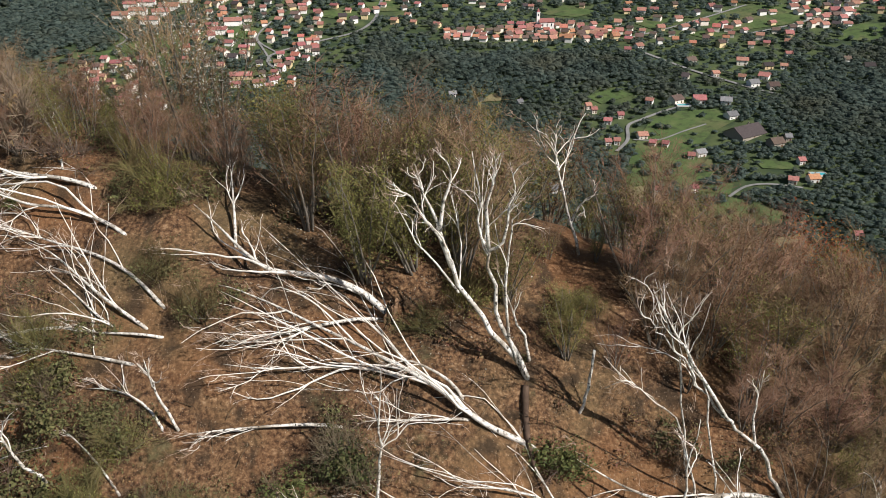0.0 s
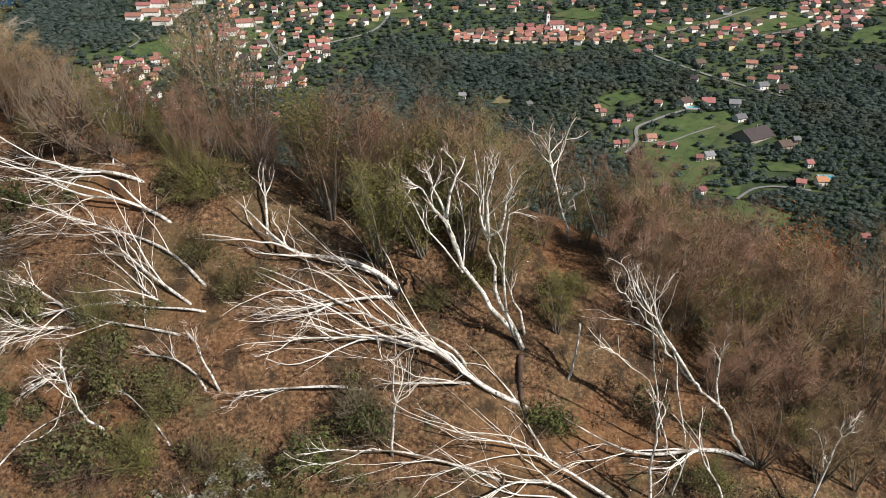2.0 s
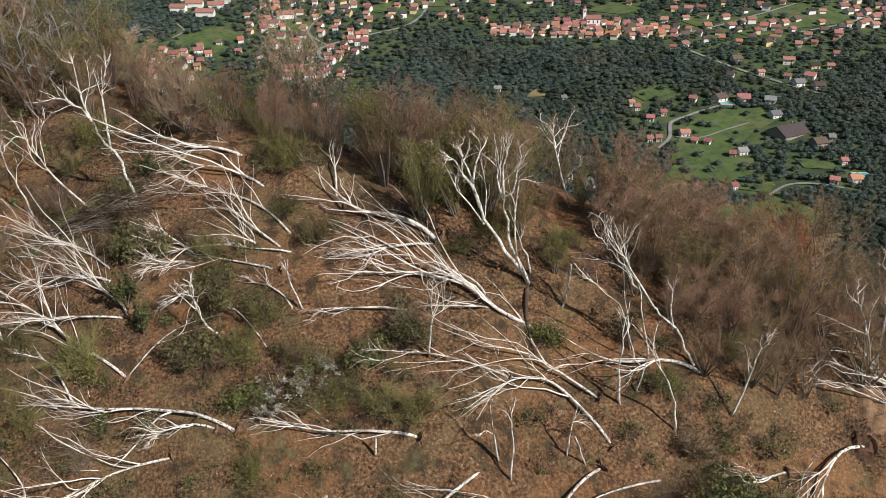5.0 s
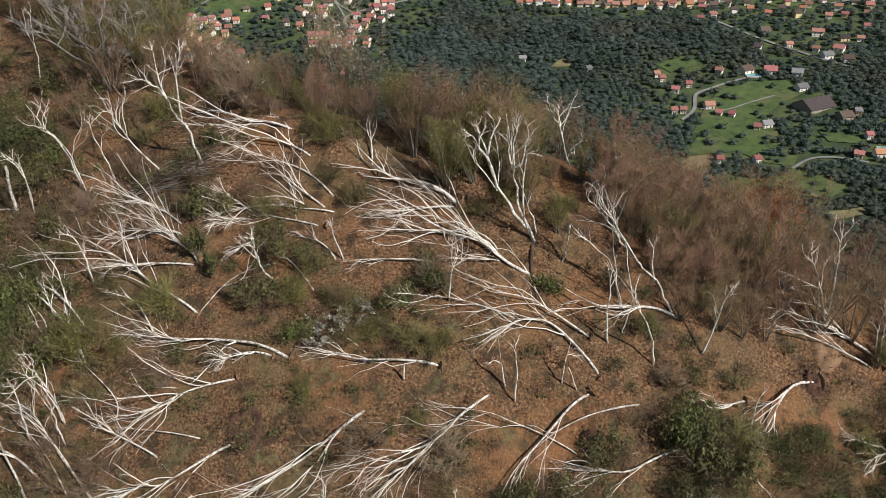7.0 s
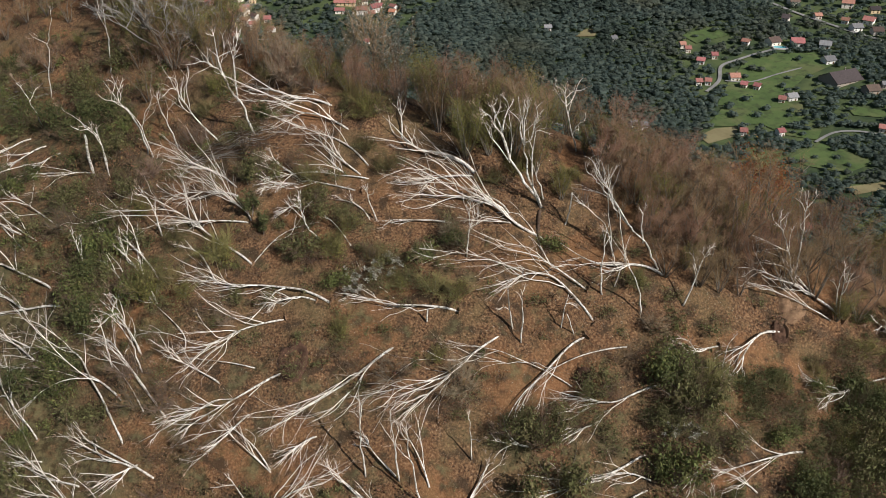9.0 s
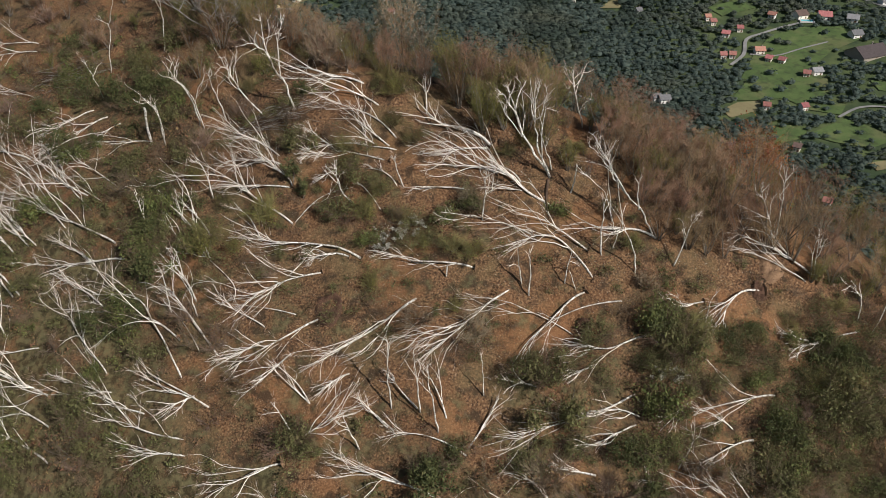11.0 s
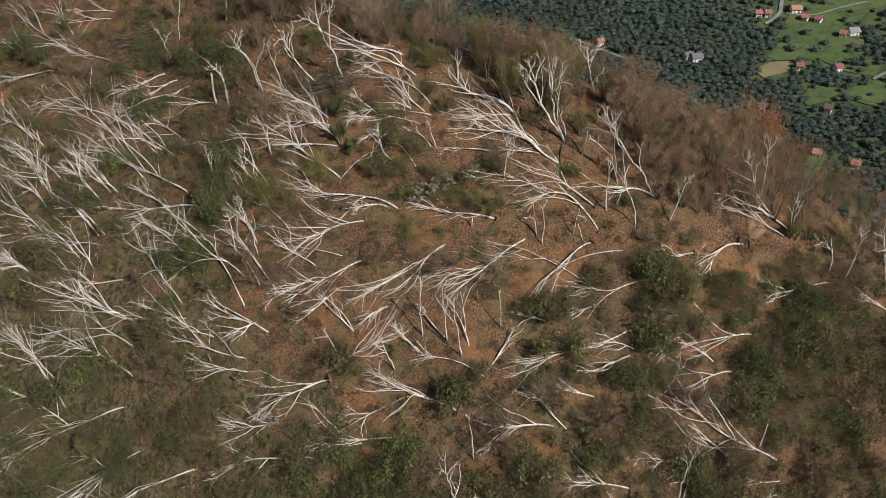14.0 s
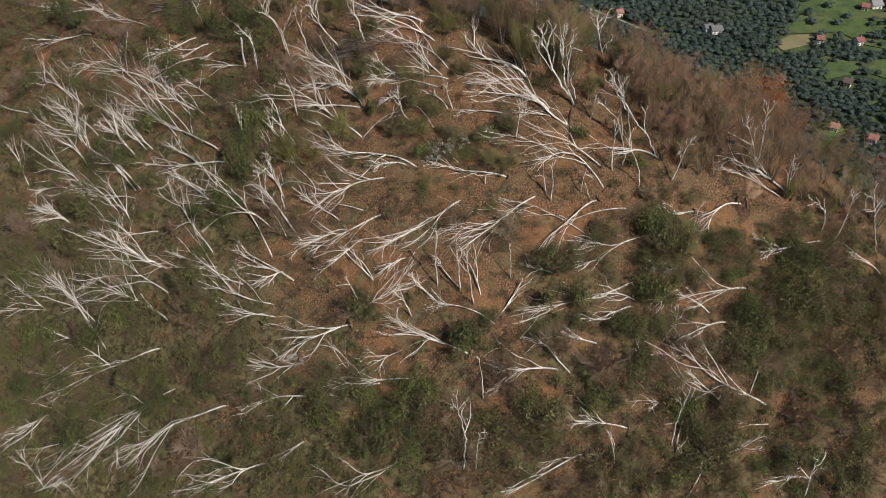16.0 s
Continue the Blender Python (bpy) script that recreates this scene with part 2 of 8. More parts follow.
class Tubes:
    """Collects tapered tubes and leaf quads for one mesh."""

    def __init__(self):
        self.v, self.f = [], []

    def tube(self, pts, radii, sides):
        base = len(self.v)
        n = len(pts)
        for k in range(n):
            d = (pts[min(k + 1, n - 1)] - pts[max(k - 1, 0)]).normalized()
            a = d.orthogonal().normalized() if k == 0 else (a - d * a.dot(d)).normalized()
            b = d.cross(a)
            for s in range(sides):
                w = 2 * math.pi * s / sides
                self.v.append(tuple(pts[k] + (a * math.cos(w) + b * math.sin(w)) * radii[k]))
        for k in range(n - 1):
            for s in range(sides):
                i, j = base + k * sides + s, base + k * sides + (s + 1) % sides
                self.f.append((i, j, j + sides, i + sides))
        if sides > 4:
            self.f.append(tuple(range(base + sides - 1, base - 1, -1)))
            self.f.append(tuple(range(base + (n - 1) * sides, base + n * sides)))

    def leaf(self, p, size, rng, facing=None):
        a = Vector((rng.gauss(0, 1), rng.gauss(0, 1), rng.gauss(0, 0.7))).normalized()
        if facing:
            n = (facing.normalized() + Vector((rng.gauss(0, 0.4), rng.gauss(0, 0.4), rng.gauss(0, 0.4)))).normalized()
            a = a.cross(n).normalized()
        b = a.orthogonal().normalized()
        b.rotate(Matrix.Rotation(rng.uniform(0, 6.28), 3, a))
        if facing:
            b = n.cross(a).normalized()
        i = len(self.v)
        for u, w in ((-0.55, -0.25), (0.6, -0.05), (-0.22, 0.36)):
            self.v.append(tuple(p + a * (u * size) + b * (w * size)))
        self.f.append((i, i + 1, i + 2))

    def sliver(self, p, d, length, width):
        """A thin twig as one narrow blade."""
        b = d.cross(Vector((0.37, -0.61, 0.7))).normalized() * width
        i = len(self.v)
        self.v += [tuple(p + b), tuple(p - b), tuple(p + d * length)]
        self.f.append((i, i + 1, i + 2))

    def part(self, name, material, parent, label="", kind=""):
        if not self.v:
            return None
        ob = new(name, mesh_of(name, self.v, self.f, material))
        ob.parent = parent
        return tagged(ob, label, kind=kind)


def mound(leaves, centre, r, count, size, rng, tall=1.0, dense=45):
    """Small leaves over the lumpy, ragged dome of a bush, with a dense middle."""
    lobes = [(Vector((rng.gauss(0, 0.42), rng.gauss(0, 0.42), rng.uniform(0.1, 0.55))) * r, r * rng.uniform(0.3, 0.72)) for _ in range(7)]
    for _ in range(count):
        c, q = rng.choice(lobes)
        d = Vector((rng.gauss(0, 1), rng.gauss(0, 1), rng.gauss(0.35, 0.8))).normalized()
        p = c + d * (q * (1.0 - abs(rng.gauss(0, 0.24)) + 0.1))
        out = d + Vector((rng.gauss(0, 0.7), rng.gauss(0, 0.7), rng.gauss(0.3, 0.6)))
        leaves.leaf(centre + Vector((p.x, p.y, abs(p.z) * tall)), size * rng.uniform(0.5, 1.4), rng, out)
    for _ in range(int(dense * r * r * (0.13 / size) ** 2)):
        c, q = rng.choice(lobes)
        d = Vector((rng.gauss(0, 1), rng.gauss(0, 1), rng.gauss(0.2, 0.8))).normalized()
        p = c + d * (q * rng.uniform(0.0, 0.6))
        leaves.leaf(centre + Vector((p.x, p.y, abs(p.z) * tall)), size * rng.uniform(1.5, 2.5), rng)


def wander(start, direction, length, n, rng, wobble=0.12, lift=0.0, droop=0.0):
    """Points of a crooked branch."""
    pts, d = [start.copy()], direction.normalized()
    for k in range(n):
        d = (d + Vector((rng.gauss(0, wobble), rng.gauss(0, wobble), rng.gauss(0, wobble) + lift - droop * k / n))).normalized()
        pts.append(pts[-1] + d * (length / n))
    return pts


def along(pts, s):
    """The point and direction at the share s of a polyline."""
    f = s * (len(pts) - 1)
    k = min(int(f), len(pts) - 2)
    return pts[k].lerp(pts[k + 1], f - k), (pts[k + 1] - pts[k]).normalized()


def smooth_path(pts, n, rng, wobble):
    """A curve through the points, with small kinks."""
    out = []
    m = len(pts)
    for i in range(n + 1):
        f = i / n * (m - 1)
        k = min(int(f), m - 2)
        u = f - k
        p0, p1, p2, p3 = pts[max(k - 1, 0)], pts[k], pts[k + 1], pts[min(k + 2, m - 1)]
        q = 0.5 * ((2 * p1) + (p2 - p0) * u + (2 * p0 - 5 * p1 + 4 * p2 - p3) * u * u + (3 * p1 - p0 - 3 * p2 + p3) * u ** 3)
        if 0 < i:
            q = q + Vector((rng.gauss(0, wobble), rng.gauss(0, wobble), rng.gauss(0, wobble)))
        out.append(q)
    return out


def keep_up(pts, base, clear=0.04):
    """Lift what would sink into the slope."""
    a = np.array([(base + p)[:] for p in pts])
    g = land(a[:, 0], a[:, 1])
    return [Vector((p.x, p.y, max(p.z, gz + clear - base.z))) for p, gz in zip(pts, g)]


def sway(start, d, axis, length, n, rng, wobble, lift=0.0, pull=0.1):
    """Points of a sinuous branch that bends back towards the run of its stem."""
    pts, d = [start.copy()], d.normalized()
    across = d.orthogonal().normalized()
    across.rotate(Matrix.Rotation(rng.uniform(0, 6.28), 3, d))
    bend = rng.gauss(0, wobble)
    for _ in range(n):
        bend = bend * 0.45 + rng.gauss(0, wobble)
        d = (d + axis * pull + across * bend + Vector((rng.gauss(0, wobble * 0.45), rng.gauss(0, wobble * 0.45), rng.gauss(0, wobble * 0.45) + lift))).normalized()
        pts.append(pts[-1] + d * (length / n))
    return pts


def spray(twigs, pts, length, count, rng, base):
    """Thin crooked twigs and hair-fine tips along a branch."""
    for _ in range(count):
        p, d = along(pts, rng.uniform(0.3, 1.0))
        e = (d + Vector((rng.gauss(0, .34), rng.gauss(0, .34), rng.gauss(0, .26)))).normalized()
        n = length * rng.uniform(0.12, 0.3) + 0.15
        fine = keep_up(wander(p, e, n, 3, rng, 0.2), base)
        twigs.tube(fine, [0.011, 0.009, 0.007, 0.004], 3)
        for _ in range(3):
            q, dd = along(fine, rng.uniform(0.15, 1.0))
            e2 = (dd + Vector((rng.gauss(0, .4), rng.gauss(0, .4), rng.gauss(0, .35)))).normalized()
            twigs.sliver(q, e2, n * rng.uniform(0.35, 0.8), 0.006)


def branch_set(limb, twigs, start, d, length, r, rng, base, side, axis, lift=0.02, crook=0.19, pull=0.07):
    """A long sinuous limb with a few forks, tapering into fine ends."""
    pts = keep_up(sway(start, d, axis, length, 10, rng, crook, lift, pull), base)
    limb.tube(pts, [0.009 + (r - 0.009) * (1 - k / 10) ** 0.85 for k in range(11)], 5 if r > 0.04 else 4)
    for _ in range(rng.randint(2, 4)):
        s = rng.uniform(0.12, 0.85)
        p, dd = along(pts, s)
        e = (dd + side * rng.choice((-1, 1)) * rng.uniform(0.12, 0.5) + Vector((rng.gauss(0, .14), rng.gauss(0, .14), rng.uniform(-0.1, 0.22)))).normalized()
        reach = length * (1.08 - s) * rng.uniform(0.4, 0.9)
        sub = keep_up(sway(p, e, axis, reach, 6, rng, crook + 0.02, lift, pull), base)
        rr = max(0.013, r * (1 - s) ** 0.85 * rng.uniform(0.45, 0.75))
        limb.tube(sub, [0.006 + (rr - 0.006) * (1 - k / 6) ** 0.9 for k in range(7)], 3)
        spray(twigs, sub, reach, 2, rng, base)
    spray(twigs, pts, length * 0.7, 3, rng, base)


ROOTED = (35, 38, 113, 128, 131)


def root_plate(tree, d, rng, size):
    """The torn-up disc of earth with its roots at the foot of a fallen tree."""
    bm = bmesh.new()
    bmesh.ops.create_icosphere(bm, subdivisions=2, radius=size)
    turn = d.to_track_quat("Z", "Y").to_matrix()
    for v in bm.verts:
        k = 1 + 0.7 * noise.noise(v.co * 2.6 / size ** 0.5 + Vector((size * 31, 0, 0))) + 0.4 * noise.noise(v.co * 7)
        v.co = turn @ Vector((v.co.x * k, v.co.y * k, v.co.z * k * 0.22 - 0.05))
    me = bpy.data.meshes.new("root_plate")
    bm.to_mesh(me)
    bm.free()
    me.materials.append(M_soil)
    ob = tagged(new("root_plate", me), "torn-up plate of brown earth")
    ob.parent = tree
    roots = Tubes()
    for k in range(14):
        a = 6.283 * k / 14 + rng.uniform(-0.3, 0.3)
        e = turn @ Vector((math.cos(a), math.sin(a), rng.uniform(-0.7, 0.1)))
        roots.tube(wander(e * size * 0.5, e, size * rng.uniform(0.7, 1.3), 4, rng, 0.3), [0.04, 0.034, 0.026, 0.018, 0.01], 4)
    roots.part("root_tangle", M_soil, tree, kind="stuff")


trunk_spots = []


def birch(state, seed, *stems):
    """A white birch, blown over or still standing; each stem: radius, number of limbs, spread and its points."""
    rng = random.Random(seed * 7 + 1)
    base = Vector(stems[0][3])
    base.z = float(land(base.x, base.y)) - 0.05
    size = (Vector(stems[0][-1]) - Vector(stems[0][3])).length
    standing = state == "standing"
    snag = all(st[1] == 0 for st in stems)
    name = "tree_snag" if snag else "birch_tree" if standing else "fallen_birch_tree"
    rooted = seed in ROOTED or (not standing and stems[0][0] > 0.085 and seed % 5)
    text = ("broken white birch stump without branches" if snag else "bare white birch leaning on the slope" if standing else
            "uprooted bare white birch with torn roots on the slope" if rooted else "fallen white birch with a wide fan of branches" if stems[0][1] > 6 else
            "thin bare white birch blown over on rusty leaves" if stems[0][0] < 0.085 else "bare white birch blown over on rusty leaves")
    if len(stems) > 2 and standing:
        text = "clump of bare white birch stems leaning together"
    tree = tagged(new(name), text, "tree", "birches blown over on the slope" if not standing else "birches still standing")
    tree.location = base
    # stouter trees low on the slope and on its shoulder
    stout = 1.1 if base.y < 13 or base.x < -24 else 1.0
    twigs = Tubes()
    for r, count, fan, *points in stems:
        pts = [Vector(p) - base for p in points]
        length = sum((b - a).length for a, b in zip(pts, pts[1:]))
        n = max(8, int(length * 1.6))
        path = smooth_path(pts, n, rng, min(0.07, length * 0.007))
        if not standing:
            path = keep_up(path, base, -r * 0.4)
            path[0] = path[0] - Vector((0, 0, r * 2.5))
            for _ in range(3):
                path = [path[0]] + [(a + b * 2 + c) / 4 for a, b, c in zip(path, path[1:], path[2:])] + [path[-1]]
        if not standing:
            trunk_spots.extend((p.x + base.x, p.y + base.y) for p in path)
        trunk = Tubes()
        r = r * (0.74 if r > 0.085 else 1.0) * stout
        top = 0.75 if snag else 0.13
        trunk.tube(path, [r * (1 - (1 - top) * (k / n) ** 1.25) for k in range(n + 1)], 8 if r > 0.09 else 6)
        trunk.part("trunk", M_birch, tree)
        side = (pts[-1] - pts[0]).cross(Vector((0, -0.5, 1))).normalized()
        for k in range(count):
            s = rng.uniform(0.38, 0.9) if standing else rng.uniform(0.15, 0.8) if count > 2 else rng.uniform(0.35, 0.85)
            p, d = along(path, s)
            turn = rng.choice((-1, 1)) * fan * rng.uniform(0.3, 1.35) * (1.7 if standing else 1.0)
            up = rng.uniform(-0.1, 0.12) if not standing else rng.gauss(0.05, 0.25)
            e = (d + side * turn + Vector((0, 0, up)) + (Vector((0, rng.gauss(0, 0.3), 0)) if standing else Vector((0, 0, 0)))).normalized()
            reach = length * (1.05 - s) * rng.uniform(0.6, 1.15) * (0.78 if standing else 1.0)
            limb = Tubes()
            branch_set(limb, twigs, p, e, max(0.8, reach), max(0.026, r * (1 - 0.75 * s) * rng.uniform(0.38, 0.75)), rng, base, side, d, 0.03 if standing else -0.015, 0.24 if standing else 0.19, 0.02 if standing else 0.07)
            limb.part("limb", M_limb, tree)
        if count:
            branch_set(limb, twigs, path[-2], (path[-1] - path[-3]), length * 0.14 + 0.3, r * 0.16, rng, base, side, (path[-1] - path[-3]).normalized())
    if rooted and not snag:
        root_plate(tree, (Vector(stems[0][4]) - Vector(stems[0][3])).normalized(), rng, stems[0][0] * (5.0 if seed in ROOTED else rng.uniform(1.8, 3.2)))
    twigs.part("brushwood", M_twig, tree, "thin pale twigs", "stuff")
    return tree


# ---- bushes and standing wood ----
def bush_mesh(kind, seed, height, stems, twig_count, leaf_count, leaf_size, spread, twig_r=0.010):
    """Meshes of one bush or small tree: stems, twigs and leaves, at the origin."""
    rng = random.Random(seed)
    wood, brush, leaves = Tubes(), Tubes(), Tubes()
    for k in range(stems):
        a = rng.uniform(0, 6.283)
        tilt = rng.uniform(0.05, spread)
        d = Vector((math.cos(a) * tilt, math.sin(a) * tilt, 1))
        h = height * rng.uniform(0.7, 1.0)
        pts = wander(Vector((math.cos(a) * 0.12, math.sin(a) * 0.12, -0.2)), d, h, 5, rng, 0.12, 0.03)
        r0 = height * 0.010 + 0.012
        wood.tube(pts, [r0 * (1 - 0.85 * i / 5) for i in range(6)], 4)
        for _ in range(twig_count // stems // 4):
            s = rng.uniform(0.25, 1)
            p, dd = along(pts, s)
            w = rng.uniform(0, 6.283)
            e = (dd * rng.uniform(0.5, 1.2) + Vector((math.cos(w), math.sin(w), rng.uniform(-0.1, 0.6))) * rng.uniform(0.5, 1.0)).normalized()
            big = wander(p, e, h * rng.uniform(0.2, 0.42) * (1.25 - 0.5 * s), 3, rng, 0.15, 0.05)
            brush.tube(big, [twig_r * 1.9, twig_r * 1.5, twig_r * 1.1, twig_r * 0.7], 3)
            for _ in range(4):
                p2, d2 = along(big, rng.uniform(0.3, 1))
                e2 = (d2 + Vector((rng.gauss(0, .5), rng.gauss(0, .5), rng.gauss(0.1, .4)))).normalized()
                n2 = h * rng.uniform(0.08, 0.2)
                brush.sliver(p2, e2, n2, twig_r * 1.3)
                for _ in range(2):
                    e3 = (e2 + Vector((rng.gauss(0, .5), rng.gauss(0, .5), rng.gauss(0.1, .4)))).normalized()
                    brush.sliver(p2 + e2 * n2 * rng.uniform(0.1, 0.7), e3, n2 * 0.7, twig_r)
                for _ in range(max(0, round(leaf_count / max(1, twig_count) + rng.uniform(-0.5, 0.5)))):
                    leaves.leaf(p2 + e2 * n2 * rng.uniform(0.1, 1.1) + Vector((rng.gauss(0, .1), rng.gauss(0, .1), rng.gauss(0, .1))), leaf_size * rng.uniform(0.6, 1.3), rng)
    return wood, brush, leaves


def bush_kind(name, label, category, group, seed, leaf_material, height, stems, twig_count, leaf_count, leaf_size, spread, wood_material=None, twig_r=0.010, tree=False):
    wood, brush, leaves = bush_mesh(name, seed, height, stems, twig_count, leaf_count, leaf_size, spread, twig_r)
    ob = tagged(new(name), label, category, group)
    wood.part("trunk" if tree else "stem", wood_material or M_bark, ob)
    brush.part("brushwood", wood_material or (M_brush if tree else M_scrub), ob, kind="stuff")
    leaves.part("crown" if tree else "foliage", leaf_material, ob, kind="stuff")
    return ob


def crest_tree(name, label, seed, height, leaf_material, twig_material, leaf_count, leaf_size, twig_count, broad=0.36):
    """A many-stemmed young tree: splayed stems and a rounded haze of fine twigs and small leaves."""
    rng = random.Random(seed)
    stems, brush, leaves = Tubes(), Tubes(), Tubes()
    ob = tagged(new(name), label, "tree", G_TREE)
    tips = []
    for k in range(6):
        a = 1.05 * k + rng.uniform(-0.4, 0.4)
        tilt = rng.uniform(0.1, 1.15) * broad
        h = height * rng.uniform(0.75, 0.98)
        pts = wander(Vector((math.cos(a) * 0.15, math.sin(a) * 0.15, -0.3)), Vector((math.cos(a) * tilt, math.sin(a) * tilt, 1)), h, 6, rng, 0.08, 0.02)
        r0 = height * 0.009 + 0.02
        stems.tube(pts, [r0 * (1 - 0.85 * i / 6) for i in range(7)], 5)
        for _ in range(6):
            s = rng.uniform(0.15, 0.95)
            p, d = along(pts, s)
            w = rng.uniform(0, 6.283)
            e = (d + Vector((math.cos(w), math.sin(w), 0.25)) * rng.uniform(0.5, 1.1)).normalized()
            limb = wander(p, e, h * rng.uniform(0.16, 0.3), 3, rng, 0.18, 0.06)
            brush.tube(limb, [0.026, 0.02, 0.015, 0.01], 3)
            tips += limb[1:]
        tips += pts[4:]
    for _ in range(twig_count):
        c = rng.choice(tips)
        d = Vector((rng.gauss(0, 0.7), rng.gauss(0, 0.7), rng.gauss(0.45, 0.5))).normalized()
        brush.sliver(c + d * rng.uniform(0, 0.35), d, height * rng.uniform(0.06, 0.15), 0.010)
    for _ in range(leaf_count):
        c = rng.choice(tips)
        d = Vector((rng.gauss(0, 1), rng.gauss(0, 1), rng.gauss(0.3, 0.8))).normalized()
        p = c + d * height * rng.uniform(0.02, 0.13)
        leaves.leaf(p, leaf_size * rng.uniform(0.5, 1.4), rng, d + Vector((rng.gauss(0, 0.6), rng.gauss(0, 0.6), rng.gauss(0.2, 0.6))))
    stems.part("trunk", M_bark, ob)
    brush.part("brushwood", twig_material, ob, kind="stuff")
    leaves.part("crown", leaf_material, ob, kind="stuff")
    return ob


def round_bush(name, label, seed, leaf_material, r, leaf_count, leaf_size, twig_count):
    """A rounded bush: a few stems, a haze of twigs and a lumpy dome of leaves."""
    rng = random.Random(seed)
    stems, brush, leaves = Tubes(), Tubes(), Tubes()
    ob = tagged(new(name), label, name.replace("_", " "), G_BUSH)
    for k in range(7):
        a = 0.9 * k + rng.uniform(-0.4, 0.4)
        pts = wander(Vector((0, 0, -0.15)), Vector((math.cos(a) * 0.8, math.sin(a) * 0.8, 1)), r * rng.uniform(0.9, 1.3), 4, rng, 0.2)
        stems.tube(pts, [0.03, 0.026, 0.021, 0.016, 0.01], 3)
        for _ in range(twig_count // 7):
            p, d = along(pts, rng.uniform(0.2, 1))
            e = (d + Vector((rng.gauss(0, .6), rng.gauss(0, .6), rng.gauss(0.2, .5)))).normalized()
            n = r * rng.uniform(0.3, 0.75)
            brush.sliver(p, e, n, 0.011)
            for _ in range(3):
                e2 = (e + Vector((rng.gauss(0, .5), rng.gauss(0, .5), rng.gauss(0, .4)))).normalized()
                brush.sliver(p + e * n * rng.uniform(0.2, 0.8), e2, n * 0.6, 0.007)
    mound(leaves, Vector((0, 0, 0.1)), r, leaf_count, leaf_size, rng, 1.15, 12 if name == "bare_shrub" else 20 if leaf_size < 0.08 else 130)
    stems.part("stem", M_bark, ob)
    brush.part("brushwood", M_shrub if name == "bare_shrub" else M_spray if leaf_size < 0.08 else M_scrub, ob, kind="stuff")
    leaves.part("foliage", leaf_material, ob, kind="stuff")
    return ob


def spot(x, y, turn=0.0, size=1.0, lean=0.0, tall=1.0):
    """A pose on the slope, for copies."""
    return Matrix.LocRotScale((x, y, float(land(x, y)) - 0.05), Euler((lean * math.sin(turn * 1.7), lean * math.cos(turn * 2.3), turn)), (size, size, size * tall))


# ---- valley materials ----
M_grass = ramp_material("meadow_grass", [(0.3, (0.050, 0.082, 0.027)), (0.55, (0.084, 0.125, 0.040)), (0.8, (0.13, 0.155, 0.058))], 0.06, 0.9, coord="World",
                        second=[((0.12, 0.115, 0.055), 0.03, 0.5, 0.75), ((0.045, 0.06, 0.025), 0.15, 0.52, 0.65, 0.7)], bump=0.4, bump_scale=1.2)
M_straw = ramp_material("dry_meadow", [(0.3, (0.14, 0.12, 0.06)), (0.6, (0.22, 0.19, 0.10)), (0.8, (0.15, 0.17, 0.07))], 0.05, 0.9, coord="World", bump=0.4, bump_scale=1.0)
M_road = ramp_material("worn_asphalt", [(0.3, (0.16, 0.16, 0.155)), (0.7, (0.27, 0.265, 0.25))], 0.1, 0.9, coord="World", bump=0.1)
M_pool = ramp_material("pool_water", [(0.3, (0.05, 0.33, 0.40)), (0.7, (0.09, 0.42, 0.48))], 0.4, 0.08, coord="World", bump=0.05)
M_lake = ramp_material("lake_water", [(0.3, (0.012, 0.045, 0.10)), (0.7, (0.018, 0.06, 0.12))], 0.02, 0.25, coord="World", bump=0.05)
M_curb = ramp_material("pale_stone", [(0.3, (0.42, 0.41, 0.39)), (0.7, (0.55, 0.53, 0.50))], 1.0, 0.8, bump=0.1)
M_glass = ramp_material("window_glass", [(0.3, (0.02, 0.025, 0.03)), (0.7, (0.035, 0.04, 0.045))], 0.5, 0.12, bump=0)
M_wooddoor = ramp_material("brown_door", [(0.3, (0.09, 0.05, 0.028)), (0.7, (0.15, 0.085, 0.045))], 2.0, 0.6, bump=0.1)
ROOFS = {k: ramp_material("roof_" + k, [(0.3, tuple(v * 0.65 for v in c)), (0.55, c), (0.8, tuple(v * 1.25 for v in c))], 0.7, 0.85, bump=0.5, bump_scale=2.5, per_object=0.28)
         for k, c in {"tile": (0.32, 0.145, 0.12), "orange": (0.40, 0.165, 0.11), "brown": (0.115, 0.082, 0.066), "dark": (0.062, 0.05, 0.05), "slate": (0.20, 0.20, 0.205)}.items()}
WALLS = {k: ramp_material("wall_" + k, [(0.3, tuple(v * 0.86 for v in c)), (0.7, c)], 0.5, 0.9, bump=0.15, bump_scale=3, per_object=0.12)
         for k, c in {"white": (0.80, 0.78, 0.74), "cream": (0.76, 0.70, 0.61), "yellow": (0.66, 0.52, 0.31), "stone": (0.33, 0.29, 0.24)}.items()}

open_land, road_lines, built = [], [], []


def inside(poly, x, y):
    hit = False
    for (ax, ay), (bx, by) in zip(poly, poly[1:] + poly[:1]):
        if (ay > y) != (by > y) and x < (bx - ax) * (y - ay) / (by - ay) + ax:
            hit = not hit
    return hit


